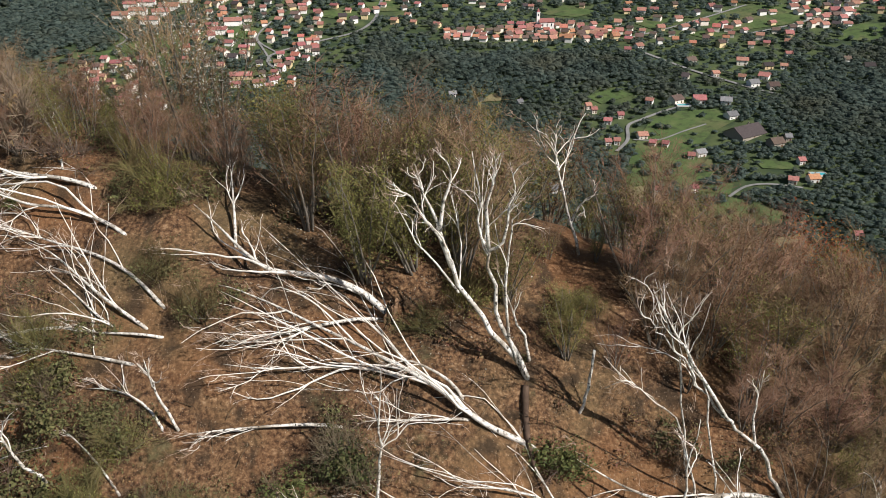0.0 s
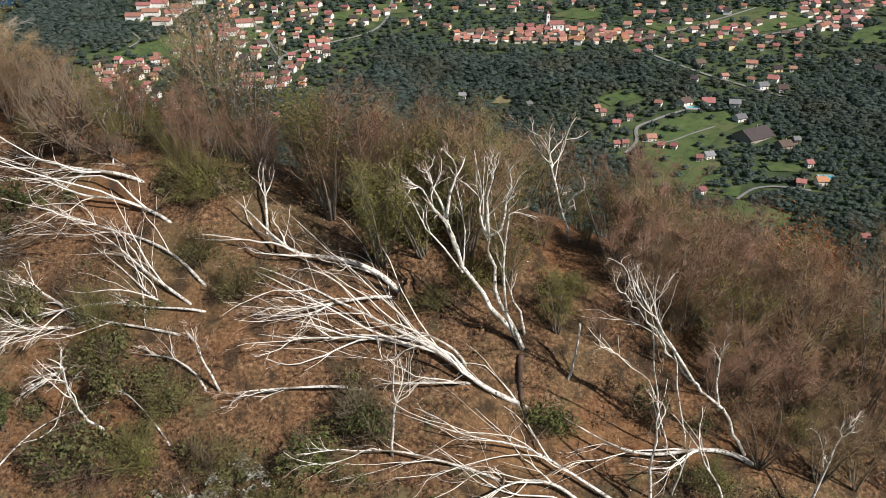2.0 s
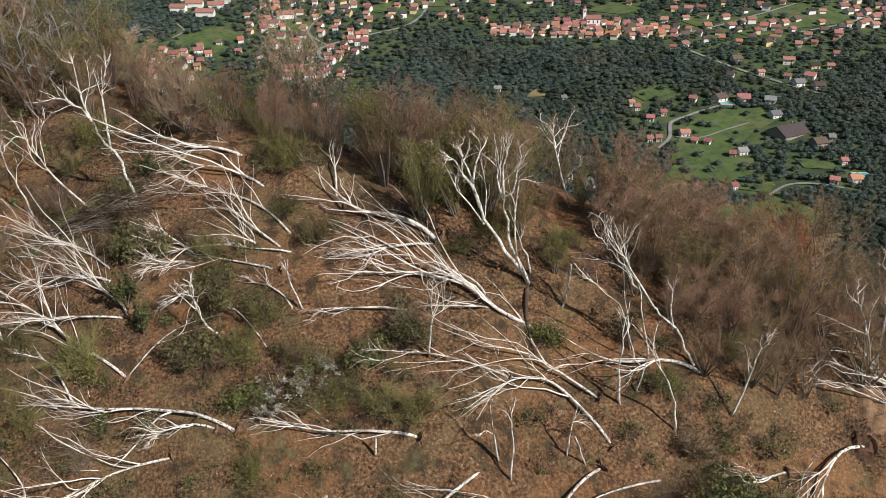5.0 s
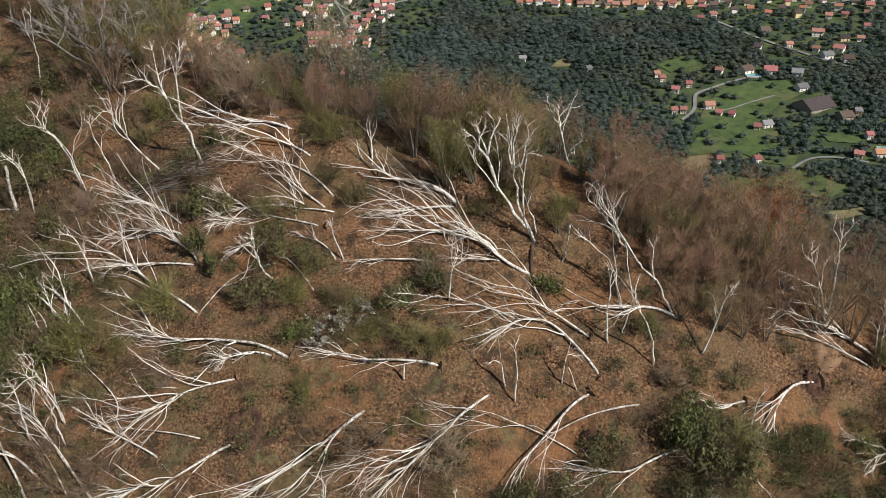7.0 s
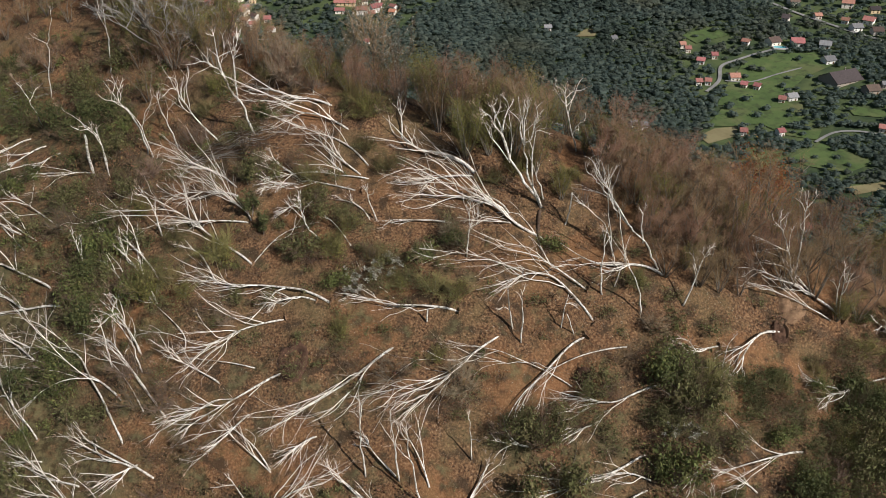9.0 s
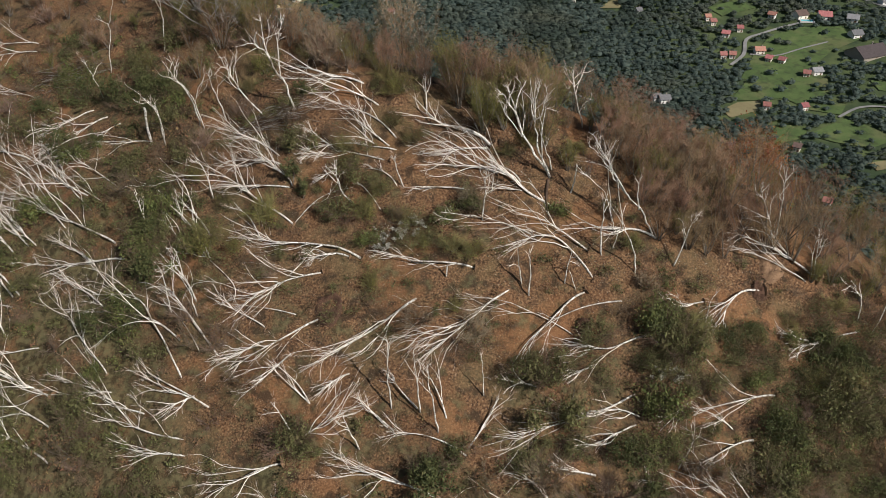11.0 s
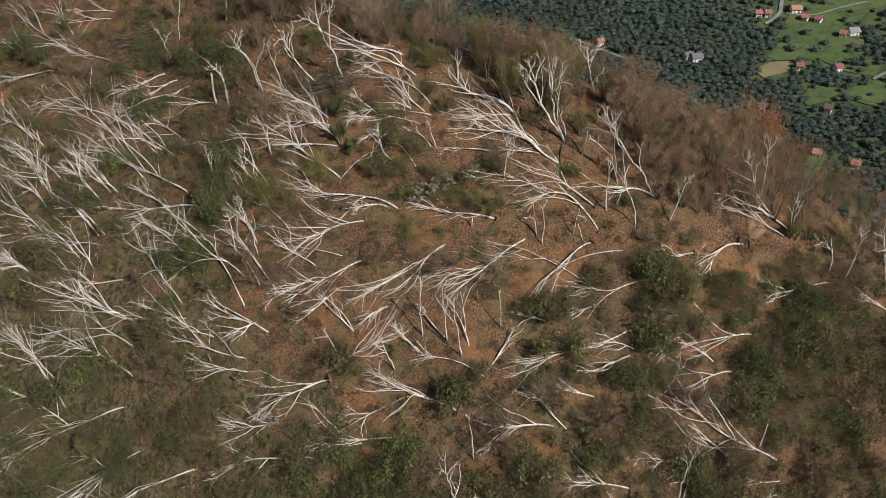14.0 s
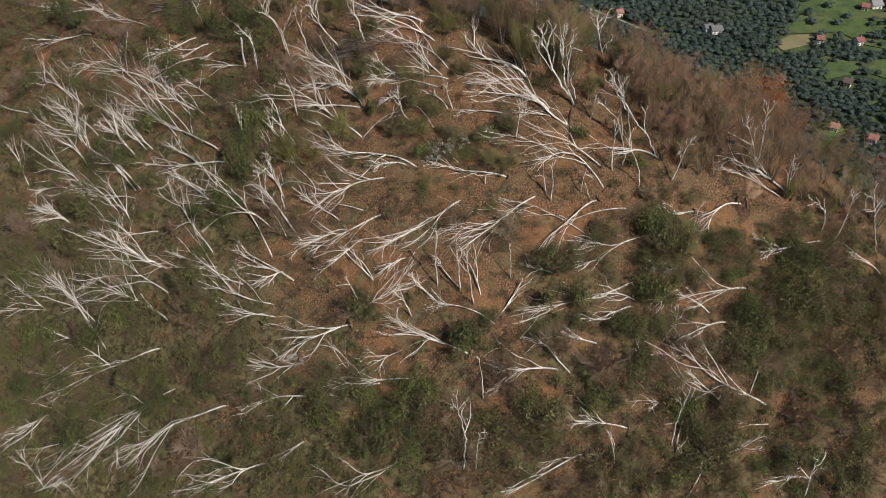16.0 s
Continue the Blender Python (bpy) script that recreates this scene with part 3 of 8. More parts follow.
def meadow(kind, poly):
    """A field laid on the valley floor, with a soft outline."""
    open_land.append(poly)
    cx, cy = sum(p[0] for p in poly) / len(poly), sum(p[1] for p in poly) / len(poly)
    rim = []
    for (ax, ay), (bx, by) in zip(poly, poly[1:] + poly[:1]):
        n = max(2, int(math.hypot(bx - ax, by - ay) / 8))
        rim += [(ax + (bx - ax) * k / n, ay + (by - ay) * k / n) for k in range(n)]
    rings, v, f = 8, [], []
    for k in range(1, rings + 1):
        for x, y in rim:
            x, y = cx + (x - cx) * k / rings, cy + (y - cy) * k / rings
            v.append((x, y, float(land(x, y)) + 0.7))
    n = len(rim)
    v.append((cx, cy, float(land(cx, cy)) + 0.7))
    for i in range(n):
        j = (i + 1) % n
        f.append((len(v) - 1, i, j))
        for k in range(rings - 1):
            f.append((k * n + i, (k + 1) * n + i, (k + 1) * n + j, k * n + j))
    ob = new("meadow", mesh_of("meadow", v, f, M_grass if kind == "grass" else M_straw))
    return tagged(ob, "mown green meadow in the valley" if kind == "grass" else "dry yellowish field in the valley", "meadow", kind="structure")


def road(width, line):
    width = width * 0.62
    pts = smooth_path([Vector((x, y, 0)) for x, y in line], len(line) * 6, random.Random(1), 0)
    road_lines.append([(p.x, p.y) for p in pts])
    v, f = [], []
    for k, p in enumerate(pts):
        d = (pts[min(k + 1, len(pts) - 1)] - pts[max(k - 1, 0)]).normalized()
        for s in (-0.5, 0.5):
            x, y = p.x - d.y * width * s, p.y + d.x * width * s
            v.append((x, y, float(land(x, y)) + 1.0))
        if k:
            f.append((2 * k - 2, 2 * k - 1, 2 * k + 1, 2 * k))
    return tagged(new("road", mesh_of("road", v, f, M_road)), "narrow grey road winding through the valley", "road", kind="structure")


def disc(name, x, y, rx, ry, z, material, n=28):
    v = [(x + rx * math.cos(6.2832 * k / n) * (1 + 0.08 * math.sin(3 * k)), y + ry * math.sin(6.2832 * k / n), z) for k in range(n)]
    return new(name, mesh_of(name, v, [tuple(range(n))], material))


def lake(x, y):
    open_land.append([(x - 120, y - 40), (x + 12, y - 40), (x + 30, y + 320), (x - 120, y + 320)])
    v = [(x - 260, y - 40, 0), (x + 5, y - 40, 0), (x + 20, y + 60, 0), (x + 8, y + 340, 0), (x - 260, y + 340, 0)]
    v = [(a, b, float(land(a, b)) + 3) for a, b, _ in v]
    return tagged(new("lake", mesh_of("lake", v, [(0, 1, 2, 3, 4)], M_lake)), "blue lake beyond the wooded shore", "water", kind="structure")


def box(bm, x0, x1, y0, y1, z0, z1):
    c = [bm.verts.new((x, y, z)) for x in (x0, x1) for y in (y0, y1) for z in (z0, z1)]
    for q in ((0, 1, 3, 2), (4, 6, 7, 5), (0, 4, 5, 1), (2, 3, 7, 6), (0, 2, 6, 4), (1, 5, 7, 3)):
        bm.faces.new([c[k] for k in q])


def part(name, bm, material, parent, label=""):
    me = bpy.data.meshes.new(name)
    bm.to_mesh(me)
    bm.free()
    me.materials.append(material)
    ob = new(name, me)
    ob.parent = parent
    return tagged(ob, label)


def pool(x, y):
    ob = tagged(new("swimming_pool"), "turquoise garden swimming pool with a pale rim", "pool")
    ob.location = (x, y, float(land(x, y)) + 0.6)
    built.append((x, y, 9))
    bm = bmesh.new()
    for a in ((-6.5, 6.5, -4, -3), (-6.5, 6.5, 3, 4), (-6.5, -5.5, -3, 3), (5.5, 6.5, -3, 3)):
        box(bm, *a, -0.6, 0.6)
    part("rim", bm, M_curb, ob)
    bm = bmesh.new()
    box(bm, -5.5, 5.5, -3, 3, -0.5, 0.35)
    part("water", bm, M_pool, ob, "still turquoise water")
    return ob


shapes = {}


def house_shell(w, d, h):
    """Walls with gables, and a roof of two thick slopes with eaves."""
    key = (w, d, h)
    if key in shapes:
        return shapes[key]
    rise, e, t = d * 0.29, 0.9, 0.28
    bm = bmesh.new()
    a = [bm.verts.new(p) for p in ((-w / 2, -d / 2, -2.5), (w / 2, -d / 2, -2.5), (w / 2, d / 2, -2.5), (-w / 2, d / 2, -2.5),
                                   (-w / 2, -d / 2, h), (w / 2, -d / 2, h), (w / 2, d / 2, h), (-w / 2, d / 2, h), (-w / 2, 0, h + rise), (w / 2, 0, h + rise))]
    for q in ((0, 1, 5, 4), (2, 3, 7, 6), (1, 2, 6, 9, 5), (3, 0, 4, 8, 7), (4, 5, 9, 8), (6, 7, 8, 9)):
        bm.faces.new([a[k] for k in q])
    wall = bpy.data.meshes.new("wall")
    bm.to_mesh(wall)
    bm.free()
    bm = bmesh.new()
    s = rise / (d / 2)
    for sg in (-1, 1):
        y0, z0 = sg * (d / 2 + e), h - s * e + 0.03
        top = [bm.verts.new(p) for p in ((-w / 2 - e, y0, z0 + t), (w / 2 + e, y0, z0 + t), (w / 2 + e, 0, h + rise + 0.03 + t), (-w / 2 - e, 0, h + rise + 0.03 + t))]
        low = [bm.verts.new((p.co.x, p.co.y, p.co.z - t)) for p in top]
        bm.faces.new(top if sg < 0 else top[::-1])
        bm.faces.new(low[::-1] if sg < 0 else low)
        for k in range(4):
            bm.faces.new([top[k], top[(k + 1) % 4], low[(k + 1) % 4], low[k]])
    bmesh.ops.recalc_face_normals(bm, faces=bm.faces)
    roof = bpy.data.meshes.new("roof")
    bm.to_mesh(roof)
    bm.free()
    bm = bmesh.new()
    box(bm, w * 0.22, w * 0.22 + 0.7, d * 0.12, d * 0.12 + 0.7, h + rise * 0.5, h + rise + 0.9)
    chimney = bpy.data.meshes.new("chimney")
    bm.to_mesh(chimney)
    bm.free()
    shapes[key] = (wall, roof, chimney)
    return shapes[key]


def unit_box(name, material):
    bm = bmesh.new()
    box(bm, -0.5, 0.5, -0.5, 0.5, -0.5, 0.5)
    me = bpy.data.meshes.new(name)
    bm.to_mesh(me)
    bm.free()
    me.materials.append(material)
    return me


ME_WINDOW, ME_DOOR = unit_box("window", M_glass), unit_box("door", M_wooddoor)
ROOF_WORDS = {"tile": "red tiled roof", "orange": "bright orange tiled roof", "brown": "brown tiled roof", "dark": "long dark roof", "slate": "grey slate roof"}
coloured = {}


def child(name, me, parent, material=None, at=(0, 0, 0), size=(1, 1, 1)):
    """A part that shares its mesh; the colour belongs to a copy of the mesh for each material."""
    if material:
        key = (me.name, material.name)
        if key not in coloured:
            coloured[key] = me.copy()
            coloured[key].materials.clear()
            coloured[key].materials.append(material)
        me = coloured[key]
    ob = new(name, me)
    ob.parent = parent
    ob.location, ob.scale = at, size
    return ob


def house(x, y, w, d, storeys, turn, roof, wall):
    k = 0.72 if math.hypot(x, y) < 760 else 0.85
    w, d, h = max(4.5, round(w * k / 1.5) * 1.5), max(6.0, round(d * k * 1.4 / 1.5) * 1.5), storeys * 1.65
    ob = tagged(new("cottage" if w < 8 else "house"), ("long " if w > 1.8 * d else "small " if w < 8 else "") + wall + " plastered house with a " + ROOF_WORDS[roof], "house", "houses in the valley")
    ob.location, ob.rotation_euler = (x, y, float(land(x, y)) + 0.4), (0, 0, turn)
    built.append((x, y, max(w, d) * 0.62 + 3))
    shell = house_shell(w, d, h)
    child("wall", shell[0], ob, WALLS[wall])
    child("roof", shell[1], ob, ROOFS[roof])
    child("chimney", shell[2], ob, WALLS["stone"])
    n = max(2, min(5, int(w / 4)))
    for s in range(storeys if math.hypot(x, y) < 930 else 0):
        for k in range(n):
            px = -w / 2 + w * (k + 0.5) / n
            if s == 0 and k == n // 2:
                child("door", ME_DOOR, ob, None, (px, -d / 2 - 0.02, 0.5), (1.3, 0.12, 1.9))
            else:
                child("window", ME_WINDOW, ob, None, (px, -d / 2 - 0.02, 0.8 + 1.65 * s), (1.1, 0.12, 0.9))
    return ob


def church(x, y):
    ob = tagged(new("church"), "white village church with a slim bell tower", "church")
    ob.location, ob.rotation_euler = (x, y, float(land(x, y)) + 0.4), (0, 0, 0.15)
    built.append((x, y, 14))
    shell = house_shell(16.5, 10.5, 9.0)
    nave = child("nave", shell[0], ob, WALLS["white"])
    child("roof", shell[1], ob, ROOFS["tile"])
    bm = bmesh.new()
    box(bm, -11.5, -8, -2, 1.5, -2, 19)
    box(bm, -11.8, -7.7, -2.3, 1.8, 19, 19.6)
    part("tower", bm, WALLS["white"], ob)
    bm = bmesh.new()
    bmesh.ops.create_cone(bm, cap_ends=True, segments=4, radius1=2.8, radius2=0.05, depth=4, matrix=pose(-9.75, -0.25, 21.6, 0, 0, 45))
    part("spire", bm, ROOFS["tile"], ob, "pointed red tower roof")
    for k in (-5, 0, 5):
        child("window", ME_WINDOW, ob, None, (k, -5.27, 5.5), (1.2, 0.14, 3))
    child("opening", ME_WINDOW, ob, None, (-9.75, -2.02, 16.5), (1.3, 0.14, 2.4))
    return ob

# ---- the valley: meadows, roads, water ----
meadow('grass', [(149, 632), (165, 676), (184, 714), (213, 731), (249, 732), (257, 706), (231, 685), (206, 653), (186, 630)])
meadow('grass', [(166, 613), (200, 622), (222, 592), (213, 573), (193, 580)])
meadow('grass', [(247, 631), (274, 619), (275, 607), (250, 613)])
meadow('straw', [(215, 504), (249, 514), (248, 505), (219, 494)])
meadow('grass', [(135, 768), (163, 786), (181, 771), (147, 751)])
meadow('straw', [(35, 759), (45, 777), (57, 779), (54, 761)])
meadow('grass', [(300, 987), (352, 1031), (449, 1038), (427, 996), (394, 965), (328, 949)])
meadow('grass', [(427, 910), (456, 953), (497, 953), (472, 897)])
meadow('grass', [(-358, 859), (-340, 887), (-311, 940), (-278, 915), (-288, 848), (-334, 841)])
meadow('grass', [(183, 541), (215, 567), (228, 556), (246, 540), (223, 524), (200, 531)])
meadow('grass', [(219, 991), (255, 1020), (274, 986), (236, 963)])
meadow('grass', [(118, 1035), (154, 1074), (191, 1040), (160, 1017)])
meadow('grass', [(-151, 1015), (-127, 1045), (-98, 1030), (-116, 1005)])
meadow('straw', [(127, 576), (141, 590), (159, 594), (156, 578), (133, 564)])
meadow('grass', [(156, 536), (165, 554), (187, 556), (180, 536), (159, 525)])
meadow('grass', [(146, 448), (152, 465), (166, 470), (164, 454), (152, 445)])
meadow('grass', [(132, 407), (140, 420), (157, 419), (148, 406)])
meadow('grass', [(136, 593), (153, 628), (189, 646), (217, 638), (212, 610), (162, 595)])
meadow('grass', [(-248, 951), (-232, 984), (-202, 964), (-215, 929)])
meadow('grass', [(-101, 1069), (-59, 1078), (-44, 1042), (-85, 1035)])
meadow('grass', [(73, 1152), (127, 1167), (169, 1134), (114, 1112)])
meadow('grass', [(270, 944), (297, 951), (319, 938), (290, 924)])
road(5, [(144, 656), (157, 677), (163, 705), (179, 718), (197, 730), (214, 739)])
road(3, [(162, 677), (183, 675), (207, 689), (230, 701)])
road(6, [(-162, 836), (-182, 866), (-178, 896), (-140, 932), (-99, 965), (-81, 1007), (-78, 1062), (-76, 1111)])
road(6, [(212, 878), (230, 852), (251, 824), (277, 795), (297, 772), (312, 756)])
road(4, [(211, 569), (228, 584), (246, 586), (268, 577)])
road(5, [(203, 926), (255, 961), (310, 999), (368, 1037)])
road(5, [(344, 940), (412, 970), (481, 1016), (534, 1032)])
road(4, [(-346, 885), (-343, 913), (-366, 947), (-359, 972), (-344, 1008), (-316, 1054)])
road(5, [(-357, 780), (-344, 768), (-292, 714), (-246, 712)])
road(4, [(-10, 604), (13, 591), (35, 577)])
road(4, [(-201, 994), (-207, 937), (-178, 896)])
road(4, [(-244, 1011), (-201, 920), (-180, 869)])
lake(-534, 1020)
pool(287, 597)
pool(220, 743)

# ---- the houses ----
house(146, 712, 8.8, 6.3, 2, -0.26, 'tile', 'white')
house(159, 723, 7.0, 5.0, 2, 0.04, 'tile', 'cream')
house(147, 672, 7.0, 5.0, 2, -0.13, 'tile', 'white')
house(139, 671, 7.0, 5.0, 2, 0.10, 'tile', 'white')
house(170, 681, 10.2, 7.3, 2, 0.13, 'tile', 'cream')
house(176, 666, 7.0, 5.0, 2, -0.43, 'tile', 'cream')
house(186, 663, 7.0, 5.0, 2, -0.49, 'tile', 'white')
house(209, 643, 9.9, 7.1, 2, 0.34, 'slate', 'white')
house(201, 639, 7.0, 5.0, 2, -0.24, 'tile', 'cream')
house(259, 744, 11.3, 8.1, 2, -0.27, 'slate', 'white')
house(215, 752, 13.1, 9.4, 2, 0.50, 'brown', 'cream')
house(236, 750, 12.2, 8.7, 2, -0.03, 'tile', 'white')
house(273, 653, 14.6, 10.4, 2, 0.34, 'brown', 'stone')
house(286, 661, 7.0, 5.0, 2, -0.02, 'slate', 'stone')
house(281, 618, 7.0, 5.0, 2, 0.14, 'tile', 'white')
house(264, 587, 8.7, 6.2, 2, -0.35, 'tile', 'cream')
house(279, 588, 9.6, 6.8, 2, 0.13, 'orange', 'white')
house(188, 582, 7.0, 5.0, 2, 0.37, 'tile', 'white')
house(277, 505, 7.0, 5.0, 2, 0.02, 'tile', 'white')
house(253, 849, 10.5, 7.5, 2, 0.24, 'brown', 'cream')
house(268, 812, 7.6, 5.4, 2, 0.17, 'tile', 'cream')
house(291, 801, 7.0, 5.0, 2, -0.44, 'tile', 'white')
house(296, 784, 11.0, 7.8, 2, 0.26, 'slate', 'white')
house(312, 775, 9.9, 7.1, 2, 0.09, 'brown', 'cream')
house(341, 829, 7.0, 5.0, 2, -0.20, 'tile', 'white')
house(191, 751, 7.0, 5.0, 2, -0.47, 'tile', 'white')
house(254, 712, 11.8, 8.4, 2, 0.37, 'slate', 'white')
house(-157, 715, 7.0, 5.0, 2, -0.03, 'tile', 'white')
house(133, 744, 7.0, 5.0, 2, 0.22, 'tile', 'cream')
house(71, 753, 7.0, 5.0, 2, 0.38, 'slate', 'white')
house(9, 773, 7.0, 5.0, 2, 0.21, 'slate', 'white')
house(209, 894, 8.1, 5.8, 2, 0.42, 'tile', 'white')
house(195, 883, 7.0, 5.0, 2, -0.11, 'tile', 'white')
house(85, 587, 9.7, 6.9, 2, 0.30, 'slate', 'white')
house(161, 582, 7.0, 5.0, 2, -0.06, 'tile', 'white')
house(10, 601, 7.0, 5.0, 2, 0.44, 'tile', 'cream')
house(126, 517, 7.0, 5.0, 2, 0.38, 'brown', 'stone')
house(172, 519, 7.0, 5.0, 2, -0.40, 'brown', 'cream')
house(178, 451, 7.0, 5.0, 2, -0.36, 'tile', 'white')
house(156, 461, 7.0, 5.0, 2, -0.28, 'tile', 'white')
house(79, 589, 8.0, 5.7, 2, 0.47, 'slate', 'white')
house(359, 866, 7.0, 5.0, 2, -0.06, 'tile', 'white')
house(137, 735, 7.0, 5.0, 2, 0.13, 'tile', 'cream')
house(256, 678, 40.1, 20.1, 1, 0.55, 'dark', 'stone')
house(-200, 818, 24.7, 7.7, 2, 0.10, 'tile', 'yellow')
house(-234, 888, 23.0, 6.6, 2, -0.90, 'tile', 'cream')
church(118, 969)
house(-374, 989, 21.8, 8.4, 3, 0.01, 'tile', 'white')
house(-361, 1011, 22.2, 8.5, 3, 0.08, 'tile', 'white')
house(-337, 975, 24.2, 9.3, 3, 0.04, 'tile', 'white')
house(-379, 1040, 19.8, 7.6, 3, 0.02, 'tile', 'white')
house(-363, 1052, 22.9, 8.8, 3, 0.10, 'tile', 'white')
house(-331, 1034, 26.9, 10.3, 3, 0.10, 'tile', 'white')
house(-334, 1009, 22.0, 8.4, 3, 0.22, 'tile', 'white')
house(-318, 731, 7.8, 3.0, 3, 0.14, 'tile', 'white')
house(-320, 1070, 20.0, 7.7, 3, 0.23, 'tile', 'white')
house(-243, 982, 23.7, 9.1, 3, 0.20, 'tile', 'white')
house(-254, 949, 20.4, 7.8, 3, 0.25, 'tile', 'white')
house(53, 959, 8.2, 5.5, 2, 0.13, 'brown', 'white')
house(77, 955, 7.0, 6.6, 2, -0.09, 'orange', 'yellow')
house(12, 954, 7.8, 5.5, 2, -0.12, 'tile', 'white')
house(45, 944, 8.3, 4.9, 2, -0.49, 'tile', 'cream')
house(72, 928, 7.0, 4.7, 2, -0.19, 'tile', 'cream')
house(30, 948, 7.0, 4.9, 3, -0.23, 'brown', 'white')
house(26, 936, 8.4, 6.7, 3, 0.13, 'tile', 'white')
house(5, 943, 7.0, 4.6, 2, 0.09, 'tile', 'cream')
house(58, 933, 7.0, 4.5, 2, 0.47, 'orange', 'white')
house(73, 939, 7.0, 5.7, 3, -0.28, 'tile', 'white')
house(65, 962, 7.4, 5.7, 3, 0.29, 'brown', 'cream')
house(41, 955, 7.0, 4.4, 2, -0.38, 'tile', 'white')
house(20, 964, 8.0, 4.9, 2, 0.08, 'brown', 'cream')
house(61, 951, 7.9, 7.6, 3, -0.00, 'brown', 'yellow')
house(4, 962, 7.0, 4.4, 2, 0.34, 'orange', 'cream')
house(16, 944, 7.0, 4.8, 2, 0.10, 'tile', 'cream')
house(45, 929, 8.0, 6.8, 2, -0.30, 'tile', 'white')
house(4, 933, 7.0, 6.2, 2, 0.23, 'tile', 'cream')
house(32, 964, 8.6, 8.0, 2, -0.31, 'tile', 'cream')
house(15, 932, 7.0, 4.2, 3, 0.10, 'orange', 'white')
house(43, 965, 7.0, 5.2, 3, 0.44, 'brown', 'yellow')
house(37, 937, 7.5, 4.6, 2, -0.18, 'orange', 'white')
house(81, 929, 7.0, 6.9, 2, -0.13, 'tile', 'cream')
house(109, 945, 7.0, 6.0, 2, 0.26, 'tile', 'cream')
house(154, 941, 8.6, 7.1, 2, 0.14, 'brown', 'cream')
house(137, 960, 9.6, 7.6, 3, -0.13, 'orange', 'cream')
house(117, 957, 7.0, 5.1, 2, 0.15, 'orange', 'cream')
house(100, 969, 9.4, 8.7, 2, -0.01, 'tile', 'yellow')
house(124, 938, 7.0, 5.9, 2, -0.34, 'tile', 'yellow')
house(169, 958, 7.0, 4.4, 2, 0.28, 'tile', 'cream')
house(100, 922, 7.0, 5.2, 2, 0.50, 'brown', 'yellow')
house(90, 966, 8.2, 6.7, 2, 0.17, 'tile', 'cream')
house(104, 934, 7.0, 4.5, 2, 0.36, 'tile', 'white')
house(156, 961, 9.2, 7.5, 2, 0.40, 'tile', 'cream')
house(78, 947, 7.1, 5.5, 2, 0.21, 'tile', 'white')
house(133, 928, 8.4, 5.9, 2, -0.27, 'orange', 'cream')
house(137, 942, 8.7, 7.2, 3, -0.41, 'brown', 'yellow')
house(168, 938, 9.6, 7.2, 2, -0.30, 'tile', 'white')
house(113, 971, 8.4, 6.9, 2, -0.13, 'orange', 'cream')
house(99, 957, 7.1, 6.2, 2, -0.26, 'tile', 'white')
house(132, 976, 7.0, 4.9, 2, 0.45, 'tile', 'white')
house(158, 974, 8.5, 5.6, 2, 0.28, 'tile', 'cream')
house(144, 948, 7.5, 6.9, 2, 0.12, 'orange', 'cream')
house(154, 927, 9.3, 5.8, 2, 0.45, 'brown', 'yellow')
house(91, 928, 7.0, 4.8, 2, -0.04, 'brown', 'cream')
house(76, 966, 8.7, 8.0, 2, -0.13, 'tile', 'yellow')
house(156, 917, 7.0, 4.5, 3, 0.30, 'tile', 'cream')
house(170, 925, 7.0, 5.7, 2, 0.15, 'tile', 'cream')
house(160, 951, 9.2, 7.3, 3, 0.28, 'brown', 'yellow')
house(123, 972, 9.9, 6.3, 2, -0.17, 'tile', 'white')
house(97, 940, 7.3, 5.2, 2, 0.35, 'brown', 'cream')
house(138, 920, 8.6, 8.2, 3, -0.30, 'orange', 'white')
house(78, 979, 7.0, 4.2, 3, 0.13, 'tile', 'cream')
house(148, 975, 7.2, 7.2, 3, -0.29, 'tile', 'cream')
house(85, 954, 7.8, 6.8, 2, 0.26, 'tile', 'yellow')
house(120, 924, 8.3, 7.2, 2, 0.45, 'tile', 'yellow')
house(109, 962, 7.0, 5.7, 3, -0.44, 'tile', 'cream')
house(172, 971, 7.0, 6.5, 3, 0.50, 'tile', 'cream')
house(111, 926, 9.0, 6.6, 2, -0.18, 'tile', 'yellow')
house(122, 948, 7.9, 6.7, 2, 0.37, 'tile', 'white')
house(175, 948, 8.0, 7.2, 2, -0.31, 'tile', 'yellow')
house(90, 976, 9.4, 5.7, 3, -0.30, 'tile', 'white')
house(84, 939, 8.5, 6.7, 3, 0.34, 'tile', 'yellow')
house(143, 931, 7.1, 4.3, 2, -0.50, 'orange', 'yellow')
house(73, 937, 7.9, 7.0, 3, 0.45, 'brown', 'white')
house(104, 978, 7.0, 4.6, 2, -0.13, 'tile', 'yellow')
house(189, 924, 8.2, 7.1, 3, 0.29, 'orange', 'yellow')
house(192, 936, 7.0, 6.3, 3, -0.29, 'orange', 'cream')
house(180, 949, 7.5, 6.4, 2, 0.20, 'orange', 'cream')
house(187, 960, 8.0, 5.4, 2, 0.20, 'orange', 'cream')
house(179, 937, 7.8, 6.3, 3, 0.00, 'tile', 'yellow')
house(206, 935, 7.8, 6.9, 2, -0.41, 'tile', 'white')
house(198, 948, 8.7, 7.8, 2, -0.01, 'tile', 'cream')
house(173, 926, 7.6, 7.2, 3, -0.33, 'tile', 'cream')
house(211, 952, 7.0, 4.4, 3, -0.41, 'brown', 'cream')
house(203, 918, 8.4, 5.1, 2, -0.44, 'tile', 'yellow')
house(319, 932, 7.8, 6.9, 2, -0.32, 'tile', 'cream')
